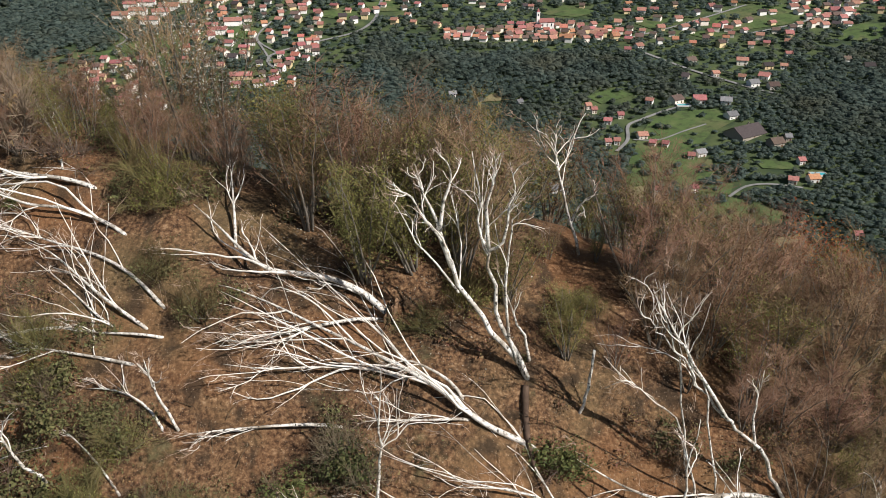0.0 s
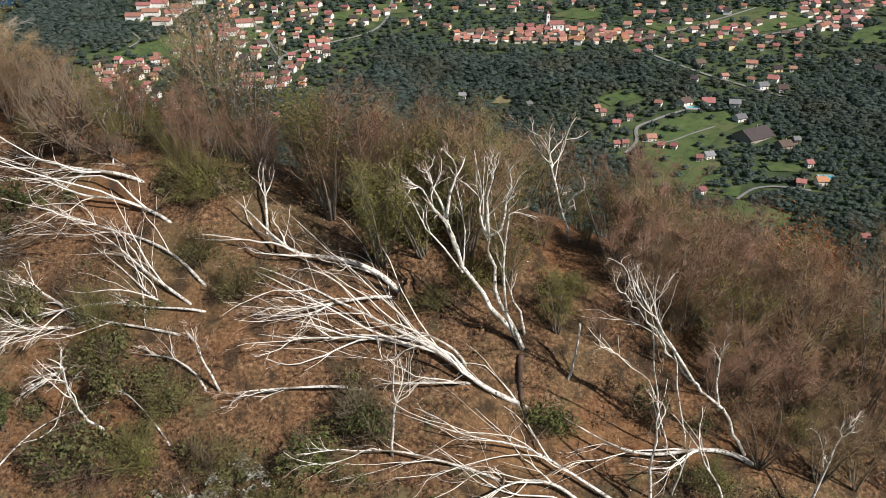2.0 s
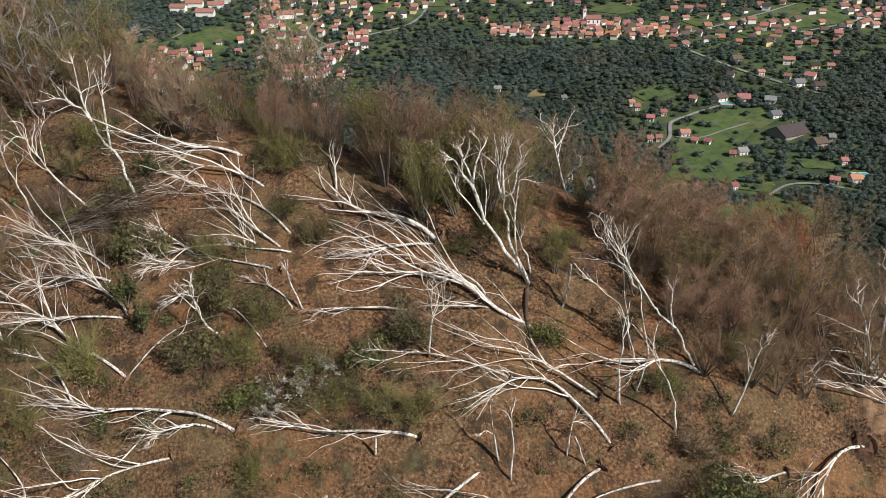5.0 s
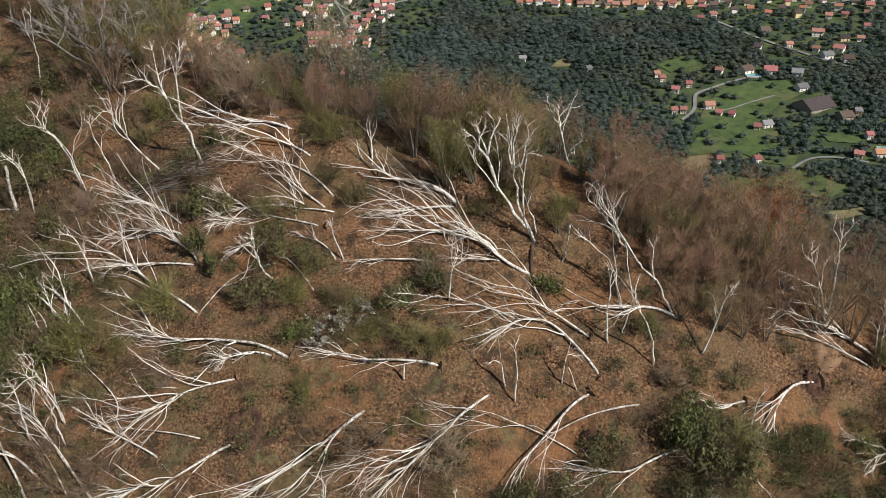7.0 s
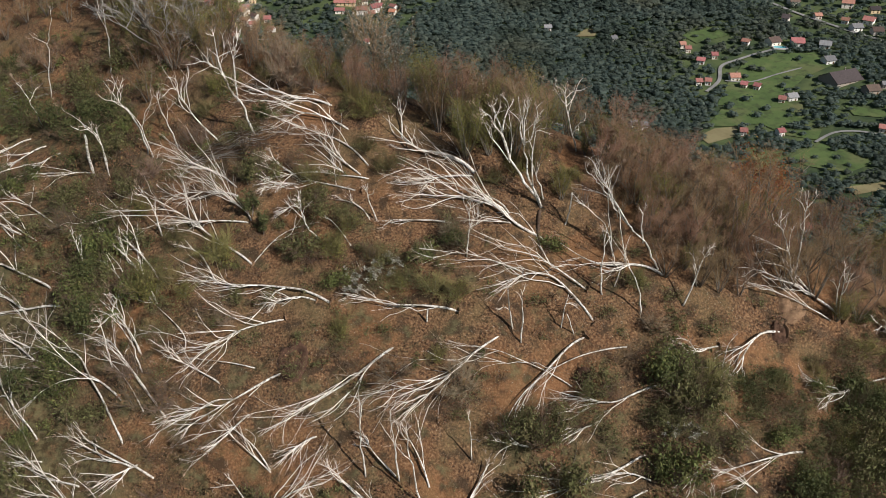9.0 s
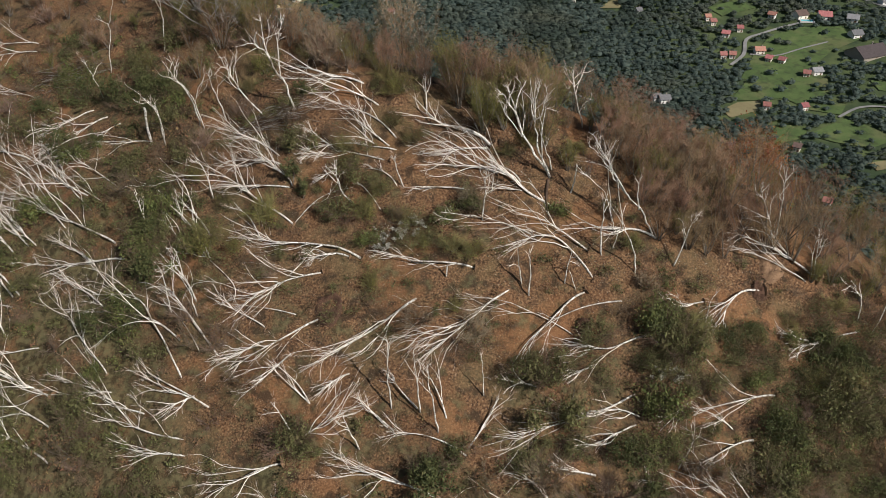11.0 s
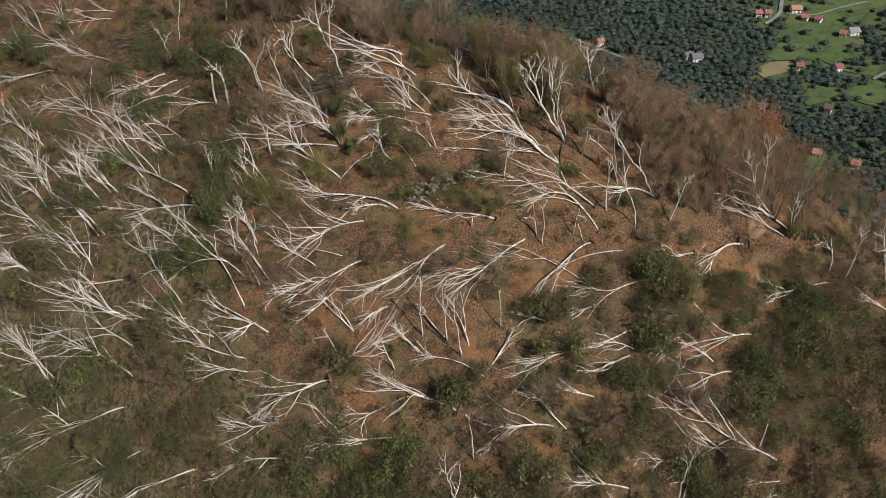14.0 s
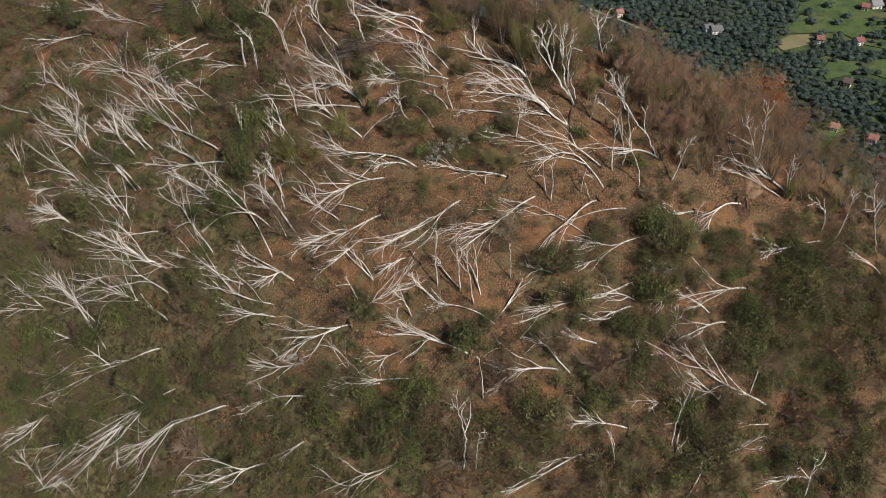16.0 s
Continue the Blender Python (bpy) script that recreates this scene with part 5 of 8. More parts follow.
while len(taken) < 215:
    x = wood_rng.uniform(-74, 56)
    y = wood_edge(x) + abs(wood_rng.gauss(0, 4.8))
    if not free(x, y, 1.9):
        continue
    # greener in the middle of the crest, brown and bare towards its end
    model = tree_kinds[wood_rng.choice((0, 1, 1, 4, 4, 4, 2) if x > 9 else (0, 2, 2, 3, 4, 4) if x > -9 else (0, 0, 1, 2, 4, 4, 3))]
    low = 0.42 if 3.2 < x < 8.2 and y < 35 else 0.55 if -28 < x < -8 else 1.02 if -7 < x < 5 else 0.84 if x > 6 else 1.0
    put(model, x, y, wood_rng.uniform(0, 6.28), wood_rng.uniform(0.62, 1.08) * low, wood_rng.uniform(0.85, 1.12))
# a second row that closes the middle of the crest
taken.clear()
while len(taken) < 34:
    x = wood_rng.uniform(-30, 9)
    y = wood_edge(x) + wood_rng.uniform(1.5, 5.0)
    if (3.0 < x < 8.2 and y < 36) or not free(x, y, 1.6):
        continue
    put(tree_kinds[wood_rng.choice((0, 1, 4, 2, 4))], x, y, wood_rng.uniform(0, 6.28), wood_rng.uniform(0.6, 0.85) * (0.75 if x < -8 else 1.0), wood_rng.uniform(0.85, 1.1))
# the wood reaches lower beside the leaning birches
taken.clear()
while len(taken) < 34:
    x, y = wood_rng.gauss(16.5, 3.6), wood_rng.gauss(28.6, 2.2)
    if y < 24.0 + 0.9 * max(0, 14 - x) or x > 20 or x < 9 or not free(x, y, 1.5):
        continue
    put(tree_kinds[wood_rng.choice((0, 1, 4, 4, 2, 4))], x, y, wood_rng.uniform(0, 6.28), wood_rng.uniform(0.42, 0.72), wood_rng.uniform(0.8, 1.1))
# brown thicket on the shoulder of the hill
taken.clear()
while len(taken) < 38:
    x, y = wood_rng.uniform(-78, -33), wood_rng.uniform(37, 62)
    if y < 37 + 0.25 * (-33 - x) or y > wood_edge(x) + 2 or not free(x, y, 2.2):
        continue
    put(tree_kinds[wood_rng.choice((0, 1, 4, 4, 2))], x, y, wood_rng.uniform(0, 6.28), wood_rng.uniform(0.35, 0.62), wood_rng.uniform(0.8, 1.1))
# yellowing trees close behind the standing birch clump
for x, y, k, s in ((-3.3, 31.6, 3, 0.8), (-1.3, 31.9, 2, 0.9), (0.6, 32.2, 3, 0.85), (-2.3, 33.6, 2, 0.9), (1.9, 33.4, 2, 0.8), (5.4, 29.6, 2, 0.36), (8.9, 33.0, 2, 0.75)):
    put(tree_kinds[k], x, y, x * 2.0, s)

# ---- birches: each call one tree, stems as (radius, limbs, spread, points in metres) ----
birch('standing', 1, (0.17, 5, 0.30, (3.4, 27.9, -19.4), (2.4, 27.9, -17.8), (1.4, 27.9, -16.4), (0.3, 27.9, -14.3), (-0.4, 27.9, -12.7), (-1.3, 27.9, -11.4), (-1.9, 27.9, -11.0)), (0.12, 4, 0.30, (0.3, 27.9, -14.3), (-0.2, 27.9, -12.6), (-0.7, 27.9, -11.2), (-1.0, 27.9, -10.2)), (0.10, 2, 0.30, (-0.1, 27.9, -12.8), (0.0, 27.9, -11.7), (0.3, 27.9, -10.6), (0.1, 27.9, -10.0)), (0.14, 4, 0.30, (3.4, 27.9, -19.3), (2.7, 27.9, -17.8), (2.1, 27.9, -16.3), (1.8, 27.9, -14.7), (1.5, 27.9, -13.0), (1.3, 27.9, -11.4), (1.0, 27.9, -9.7)), (0.09, 3, 0.30, (1.7, 27.9, -13.6), (2.2, 27.9, -13.3), (2.4, 27.9, -11.8), (2.6, 27.9, -11.1), (2.4, 27.9, -10.1)), (0.08, 3, 0.30, (1.7, 27.9, -13.5), (1.6, 27.9, -12.0), (1.8, 27.9, -10.8), (1.9, 27.9, -10.0)), (0.07, 2, 0.30, (2.9, 27.9, -18.5), (2.6, 27.9, -17.5), (2.4, 27.9, -15.2), (2.5, 27.9, -13.5), (2.6, 27.9, -12.4), (2.9, 27.9, -11.9)), (0.05, 2, 0.30, (0.6, 27.9, -15.4), (-0.2, 27.9, -14.2), (-1.0, 27.9, -13.3), (-1.4, 27.9, -12.4), (-1.9, 27.9, -11.5)))
birch('standing', 2, (0.07, 1, 0.30, (3.5, 28.5, -18.9), (3.3, 28.5, -17.9), (2.7, 28.5, -16.4), (2.1, 28.5, -14.8)))
birch('standing', 3, (0.10, 7, 0.40, (6.2, 34.2, -16.9), (5.6, 34.2, -14.9), (5.1, 34.2, -12.7), (4.6, 34.2, -11.5), (3.6, 34.2, -10.6)), (0.06, 3, 0.40, (5.7, 34.2, -15.4), (6.2, 34.2, -14.3), (6.9, 34.2, -13.9)))
birch('standing', 4, (0.06, 6, 0.30, (-2.2, 36.8, -14.6), (-2.3, 36.8, -13.2), (-2.4, 36.8, -11.7)))
birch('standing', 5, (0.11, 3, 0.30, (13.1, 24.6, -22.7), (11.8, 24.6, -20.4), (10.4, 24.6, -18.9), (9.2, 24.6, -17.6), (8.1, 24.6, -15.7), (7.2, 24.6, -13.2)), (0.07, 3, 0.30, (10.4, 24.6, -18.9), (8.8, 24.6, -16.4), (7.9, 24.6, -15.0), (7.2, 24.6, -13.6)), (0.06, 2, 0.30, (11.6, 24.6, -20.3), (11.3, 24.6, -18.3), (11.4, 24.6, -16.7)))
birch('standing', 6, (0.07, 0, 0.30, (5.4, 27.0, -20.5), (5.7, 27.0, -19.2), (5.8, 27.0, -17.4)))
birch('standing', 7, (0.08, 2, 0.30, (8.6, 22.3, -24.0), (8.3, 22.3, -20.9), (8.5, 22.3, -17.2)))
birch('standing', 8, (0.09, 2, 0.30, (11.7, 21.5, -25.2), (11.2, 21.4, -22.4), (9.9, 21.3, -19.8), (8.5, 21.2, -17.9)))
birch('standing', 9, (0.05, 1, 0.30, (9.6, 23.0, -23.6), (9.9, 23.0, -22.0), (10.1, 23.1, -20.6)))
birch('fallen', 10, (0.16, 4, 0.30, (13.6, 24.4, -22.8), (11.5, 24.4, -22.2), (9.1, 23.9, -22.2), (7.2, 24.1, -21.9), (5.0, 24.9, -20.9)))
birch('fallen', 11, (0.20, 4, 0.25, (-2.2, 30.2, -17.4), (-3.4, 30.9, -17.0), (-4.9, 31.2, -16.4), (-6.8, 31.2, -16.3), (-7.7, 31.3, -16.0), (-8.9, 32.4, -15.6), (-9.7, 33.0, -14.9), (-10.9, 33.7, -14.2)), (0.08, 3, 0.30, (-9.1, 32.9, -15.7), (-9.3, 34.1, -14.8), (-9.6, 35.4, -14.0), (-10.3, 37.9, -13.2)), (0.05, 2, 0.30, (-3.4, 30.9, -17.1), (-4.6, 30.8, -16.6), (-6.2, 30.7, -16.2)))
birch('fallen', 12, (0.12, 6, 0.30, (-2.3, 30.0, -17.6), (-4.3, 29.7, -17.7), (-5.8, 29.1, -17.7), (-7.3, 28.4, -17.8), (-8.8, 27.8, -17.8)))
birch('fallen', 13, (0.17, 9, 0.35, (4.0, 25.5, -20.9), (2.5, 25.8, -20.4), (1.1, 26.0, -19.8), (0.1, 26.8, -19.1), (-1.9, 27.8, -18.6), (-3.7, 28.6, -18.1), (-5.8, 29.3, -17.3), (-7.7, 29.8, -16.6), (-9.3, 30.4, -16.3)), (0.09, 3, 0.30, (1.1, 26.2, -19.9), (0.1, 25.8, -19.8), (-1.8, 25.6, -19.7), (-3.1, 25.7, -19.7)), (0.08, 2, 0.30, (0.8, 26.8, -19.4), (0.4, 27.2, -18.9), (-0.9, 27.5, -18.5), (-1.5, 27.8, -18.2), (-2.1, 27.4, -18.5)))
birch('fallen', 14, (0.12, 5, 0.30, (-1.4, 27.6, -18.9), (-3.3, 28.0, -18.8), (-5.1, 27.9, -18.8), (-7.0, 27.4, -18.6), (-8.7, 27.4, -18.2)))
birch('standing', 15, (0.09, 5, 0.50, (-2.4, 23.5, -22.0), (-2.3, 23.5, -19.8), (-2.2, 23.5, -17.9), (-2.1, 23.5, -15.9)))
birch('fallen', 16, (0.13, 8, 0.40, (8.1, 20.2, -25.1), (6.4, 21.7, -23.9), (4.9, 22.6, -22.8), (3.3, 22.7, -22.5), (1.4, 21.9, -22.8), (-0.4, 20.3, -23.5)))
birch('fallen', 17, (0.11, 5, 0.30, (7.4, 22.5, -23.5), (5.7, 22.9, -22.8), (4.3, 23.5, -22.1), (2.9, 23.7, -21.4), (0.5, 23.9, -21.1), (-2.3, 24.5, -20.3)))
birch('fallen', 18, (0.09, 5, 0.30, (2.3, 22.9, -22.6), (0.2, 23.1, -22.1), (-2.2, 23.4, -21.6), (-4.1, 23.1, -21.4), (-5.9, 22.8, -21.1)))
birch('standing', 19, (0.07, 2, 0.30, (2.4, 18.4, -26.5), (2.4, 18.4, -23.6), (2.2, 18.4, -21.4)))
birch('standing', 20, (0.07, 2, 0.30, (1.7, 19.2, -25.8), (1.4, 19.1, -23.7), (1.1, 19.1, -21.5)))
birch('standing', 21, (0.06, 2, 0.30, (5.5, 19.7, -25.7), (5.6, 19.7, -23.9), (5.9, 19.7, -22.1)))
birch('standing', 22, (0.04, 0, 0.30, (6.5, 19.3, -25.9), (6.1, 19.3, -24.7), (5.8, 19.3, -24.0)))
birch('standing', 23, (0.10, 0, 0.30, (-5.1, 18.9, -25.4), (-5.0, 18.9, -24.2)))
birch('fallen', 24, (0.13, 6, 0.35, (-2.6, 19.7, -24.5), (-5.0, 19.8, -24.4), (-7.6, 19.6, -24.5), (-9.5, 19.6, -24.2), (-12.1, 19.7, -23.8)))
birch('fallen', 25, (0.15, 8, 0.35, (-7.2, 17.3, -26.4), (-9.3, 15.5, -27.7), (-11.7, 14.1, -29.0), (-14.1, 12.5, -30.1), (-16.8, 10.7, -31.3)))
birch('fallen', 26, (0.14, 7, 0.30, (1.5, 19.1, -25.7), (-0.9, 17.2, -26.6), (-2.7, 15.7, -27.7), (-4.4, 14.7, -27.9), (-7.2, 13.8, -28.3), (-10.4, 13.2, -29.0)), (0.08, 4, 0.35, (-2.7, 15.9, -27.8), (-4.3, 14.1, -28.6), (-5.3, 13.2, -29.0), (-6.4, 12.2, -29.6)))
birch('fallen', 27, (0.05, 3, 0.30, (6.5, 16.1, -28.4), (4.3, 16.6, -27.6), (2.0, 17.0, -26.7), (0.2, 17.1, -26.2), (-3.9, 16.9, -26.1)))
birch('fallen', 28, (0.13, 3, 0.30, (7.4, 19.3, -25.8), (5.7, 17.9, -26.7), (4.3, 16.3, -27.6), (2.8, 14.7, -28.4), (1.5, 12.9, -29.6)))
birch('fallen', 29, (0.07, 2, 0.30, (10.6, 18.9, -26.3), (9.0, 18.3, -26.4), (7.2, 17.8, -26.7), (5.3, 16.7, -27.1), (3.9, 15.6, -27.6)))
birch('fallen', 30, (0.12, 6, 0.40, (13.3, 17.2, -28.3), (11.3, 16.1, -28.7), (9.6, 15.1, -29.0), (7.2, 14.9, -28.6), (4.7, 14.9, -28.0)))
birch('fallen', 31, (0.08, 5, 0.40, (8.4, 14.2, -30.2), (6.9, 13.0, -30.3), (5.5, 11.8, -30.4)))
birch('fallen', 32, (0.13, 8, 0.35, (12.3, 13.1, -31.7), (10.0, 11.7, -32.6), (6.7, 10.1, -33.1), (3.2, 8.7, -33.4), (-0.3, 7.2, -34.3)))
birch('fallen', 33, (0.10, 4, 0.35, (12.4, 11.0, -33.3), (9.9, 9.3, -33.9), (7.6, 8.1, -34.2)))
birch('fallen', 34, (0.12, 6, 0.35, (24.4, 15.5, -32.4), (21.7, 14.4, -32.5), (19.0, 13.0, -32.4), (16.9, 11.7, -32.6)))
birch('fallen', 35, (0.14, 6, 0.30, (28.6, 25.2, -26.4), (25.8, 25.6, -24.8), (23.3, 25.8, -23.6), (21.2, 25.9, -22.9), (19.4, 25.6, -22.6)), (0.09, 4, 0.30, (27.6, 24.6, -26.5), (25.2, 24.5, -25.2), (22.7, 24.7, -24.2), (20.2, 24.6, -23.4)))
birch('standing', 36, (0.10, 5, 0.35, (24.4, 26.3, -24.2), (23.5, 26.2, -21.6), (22.6, 26.1, -19.4), (21.8, 26.1, -17.6)), (0.09, 5, 0.35, (24.5, 26.3, -24.0), (24.2, 26.3, -20.2), (24.0, 26.3, -17.6), (24.2, 26.3, -16.7)))
birch('standing', 37, (0.05, 2, 0.30, (28.0, 25.4, -26.2), (27.6, 25.4, -23.7), (27.7, 25.4, -22.2)))
birch('fallen', 38, (0.14, 7, 0.35, (23.3, 22.8, -26.5), (20.9, 21.5, -26.1), (19.8, 19.8, -27.0), (19.1, 18.9, -27.7), (18.1, 17.4, -28.4)))
birch('fallen', 39, (0.10, 6, 0.40, (17.9, 20.4, -26.6), (16.3, 19.8, -27.0), (14.7, 19.0, -26.8), (13.6, 18.8, -26.6)))
birch('standing', 40, (0.08, 6, 0.40, (15.1, 22.7, -24.8), (15.5, 22.7, -23.1), (16.0, 22.8, -20.8), (16.5, 22.8, -19.3)))
birch('standing', 41, (0.04, 1, 0.30, (18.0, 18.7, -28.4), (18.1, 18.8, -26.0), (18.3, 18.8, -25.0)))
birch('standing', 42, (0.14, 4, 0.30, (-22.7, 33.3, -16.4), (-23.4, 33.2, -14.1), (-24.2, 33.1, -12.3), (-25.0, 33.1, -10.7), (-25.9, 33.0, -9.6), (-26.8, 32.9, -8.1)), (0.08, 4, 0.30, (-23.8, 33.2, -13.2), (-23.8, 33.2, -10.1), (-23.4, 33.2, -8.5), (-22.8, 33.3, -6.9)), (0.08, 5, 0.30, (-24.7, 33.1, -11.4), (-25.1, 33.1, -9.2), (-25.1, 33.1, -7.1)))
birch('standing', 43, (0.09, 7, 0.40, (-25.9, 32.9, -17.1), (-27.3, 32.8, -15.5), (-28.5, 32.7, -13.6), (-29.2, 32.6, -11.8), (-30.0, 32.5, -10.2)))
birch('standing', 44, (0.06, 4, 0.40, (-30.3, 33.6, -18.3), (-30.8, 33.6, -16.4), (-31.3, 33.5, -14.5), (-31.4, 33.5, -12.9)))
birch('standing', 45, (0.08, 5, 0.40, (-33.1, 33.1, -18.9), (-33.6, 33.0, -15.6), (-34.9, 32.9, -13.5), (-35.9, 32.9, -11.8)))
birch('standing', 46, (0.07, 2, 0.30, (-36.9, 32.2, -20.4), (-37.0, 32.2, -18.0), (-37.3, 32.1, -16.5), (-38.4, 32.0, -15.5)))
birch('standing', 47, (0.18, 0, 0.30, (-38.4, 32.2, -21.0), (-38.5, 32.2, -19.0), (-38.4, 32.2, -16.8)))
birch('standing', 48, (0.06, 3, 0.30, (-40.9, 43.4, -14.8), (-40.4, 43.5, -11.6), (-40.4, 43.5, -9.2), (-40.1, 43.5, -6.5)))
birch('fallen', 49, (0.16, 6, 0.30, (-15.6, 35.9, -14.3), (-18.2, 36.3, -13.8), (-21.1, 36.9, -13.7), (-24.7, 38.5, -13.4)))
birch('fallen', 50, (0.13, 8, 0.35, (-13.7, 33.2, -15.4), (-16.5, 34.7, -14.9), (-19.2, 34.9, -14.6), (-22.0, 36.6, -13.9), (-25.3, 38.1, -13.5)), (0.05, 2, 0.30, (-17.9, 36.9, -13.6), (-18.9, 39.2, -12.3), (-21.1, 42.2, -11.8)))
birch('fallen', 51, (0.11, 7, 0.35, (-11.6, 30.3, -17.3), (-14.2, 32.0, -16.1), (-16.6, 33.0, -15.9), (-18.8, 33.7, -15.4), (-20.6, 33.8, -15.0)))
birch('fallen', 52, (0.08, 3, 0.30, (-12.2, 29.6, -17.9), (-14.3, 30.4, -17.0), (-16.8, 32.5, -16.0), (-18.2, 32.8, -15.6)))
birch('standing', 53, (0.10, 7, 0.50, (-15.0, 24.5, -21.8), (-15.8, 24.4, -20.5), (-16.2, 24.3, -18.9), (-16.1, 24.4, -17.1)))
birch('fallen', 54, (0.08, 6, 0.40, (-15.5, 29.8, -17.9), (-18.4, 29.3, -18.2), (-20.6, 28.4, -18.5)))
birch('fallen', 55, (0.08, 6, 0.40, (-17.2, 27.3, -19.8), (-18.2, 26.5, -20.2), (-19.0, 25.5, -20.4)))
birch('fallen', 56, (0.13, 8, 0.35, (-20.2, 22.6, -23.3), (-23.2, 24.0, -22.5), (-26.4, 26.0, -21.7), (-29.7, 27.7, -21.0), (-32.5, 28.8, -20.1)))
birch('standing', 57, (0.10, 2, 0.30, (-29.3, 25.5, -23.0), (-29.6, 25.5, -20.4), (-30.5, 25.4, -18.1)))
birch('fallen', 58, (0.09, 8, 0.40, (-21.1, 25.8, -21.0), (-21.6, 26.4, -20.5), (-23.7, 27.4, -20.0), (-25.4, 28.9, -19.1), (-28.9, 29.6, -19.2)))
birch('fallen', 59, (0.08, 7, 0.35, (-21.1, 25.7, -21.1), (-24.0, 25.6, -21.2), (-26.4, 25.9, -21.6), (-28.7, 25.7, -21.9)))
birch('fallen', 60, (0.09, 8, 0.40, (-23.2, 29.0, -19.5), (-25.9, 30.3, -18.7), (-29.5, 31.5, -18.4), (-32.2, 32.2, -18.3)))
birch('fallen', 61, (0.08, 8, 0.40, (-22.9, 28.0, -19.8), (-24.8, 28.3, -19.8), (-27.7, 28.5, -20.1), (-30.1, 27.9, -20.5)))
birch('fallen', 62, (0.05, 1, 0.30, (-20.2, 22.7, -23.3), (-18.9, 23.8, -22.0), (-17.5, 25.0, -21.2), (-14.9, 25.1, -20.4)))
birch('fallen', 63, (0.14, 10, 0.35, (-13.0, 19.7, -24.5), (-15.6, 20.3, -24.1), (-18.6, 20.8, -24.3), (-21.5, 21.0, -24.5), (-24.4, 21.0, -24.4), (-26.2, 20.9, -24.4)))
birch('fallen', 64, (0.10, 9, 0.40, (-14.2, 19.8, -24.5), (-15.9, 19.9, -24.4), (-17.4, 19.5, -25.0), (-18.9, 18.9, -25.3)))
birch('fallen', 65, (0.07, 3, 0.40, (-23.2, 21.5, -24.6), (-24.6, 23.0, -23.4), (-25.7, 23.7, -23.0), (-27.4, 23.8, -22.9)))
birch('fallen', 66, (0.12, 6, 0.35, (-28.0, 20.1, -26.3), (-30.4, 22.6, -25.0), (-32.9, 24.3, -23.9), (-35.3, 25.3, -23.5)))
birch('fallen', 67, (0.07, 4, 0.40, (-31.2, 21.2, -26.6), (-32.5, 22.7, -25.4), (-34.7, 23.7, -24.7)))
birch('fallen', 68, (0.11, 10, 0.40, (-16.6, 18.9, -25.9), (-19.9, 17.9, -26.8), (-22.8, 16.5, -27.5), (-26.2, 15.7, -28.6)))
birch('fallen', 69, (0.10, 6, 0.35, (-21.0, 14.6, -29.6), (-23.6, 15.4, -28.9), (-27.5, 16.5, -28.1)))
birch('fallen', 70, (0.05, 1, 0.30, (-18.4, 15.6, -28.6), (-21.6, 15.6, -28.3), (-24.8, 15.8, -28.3)))
birch('fallen', 71, (0.12, 6, 0.35, (-25.1, 12.7, -31.9), (-27.6, 14.4, -30.3), (-29.5, 15.9, -29.3), (-31.0, 17.2, -28.5), (-33.3, 18.1, -28.2)))
birch('fallen', 72, (0.08, 4, 0.40, (-28.5, 16.8, -29.0), (-30.7, 19.0, -27.6), (-33.3, 20.4, -26.6)))
birch('fallen', 73, (0.13, 8, 0.35, (-16.0, 15.3, -28.4), (-18.6, 13.6, -29.6), (-21.5, 12.2, -30.9), (-23.9, 10.9, -32.3)))
birch('standing', 74, (0.07, 4, 0.40, (-10.2, 25.8, -20.3), (-10.8, 25.8, -18.4), (-11.0, 25.7, -17.0)))
birch('fallen', 75, (0.08, 4, 0.30, (-3.9, 26.1, -20.2), (-5.8, 25.9, -20.1), (-8.2, 25.5, -20.0), (-10.0, 25.0, -19.9)))
birch('fallen', 76, (0.05, 1, 0.30, (-12.1, 24.0, -21.8), (-13.5, 25.0, -20.6), (-15.1, 25.9, -19.9)))
birch('fallen', 77, (0.13, 6, 0.30, (-37.2, 20.9, -27.7), (-41.3, 21.0, -28.8), (-45.0, 20.8, -29.4), (-48.7, 21.0, -29.7)))
birch('fallen', 78, (0.12, 9, 0.35, (-38.8, 22.4, -27.0), (-44.0, 24.4, -26.6), (-47.7, 26.0, -26.3), (-51.7, 27.6, -26.2), (-55.8, 28.6, -25.7)))
birch('fallen', 79, (0.10, 6, 0.35, (-49.1, 27.9, -26.1), (-53.3, 31.2, -24.7), (-58.1, 34.2, -22.9), (-61.9, 37.6, -21.9)))
birch('fallen', 80, (0.09, 5, 0.35, (-41.3, 26.6, -25.5), (-45.5, 28.4, -24.5), (-49.3, 30.5, -23.1)))
birch('fallen', 81, (0.08, 6, 0.35, (-47.6, 37.7, -19.8), (-50.6, 35.5, -21.1), (-53.9, 34.3, -22.4)))
birch('fallen', 82, (0.08, 6, 0.35, (-45.3, 36.4, -19.9), (-49.1, 33.9, -21.7), (-53.7, 32.8, -23.1)))
birch('fallen', 83, (0.08, 6, 0.35, (-43.2, 35.2, -20.0), (-46.2, 32.8, -21.5), (-50.0, 31.1, -23.1)))
birch('fallen', 84, (0.07, 3, 0.30, (-38.4, 32.6, -20.7), (-42.1, 32.7, -21.1), (-45.4, 32.2, -21.2)))
birch('fallen', 85, (0.06, 4, 0.35, (-55.3, 39.6, -19.9), (-60.2, 41.4, -20.0), (-66.1, 40.9, -20.6)))
birch('fallen', 86, (0.06, 3, 0.35, (-67.6, 41.3, -21.7), (-71.5, 43.7, -21.0), (-77.0, 45.8, -20.9)))
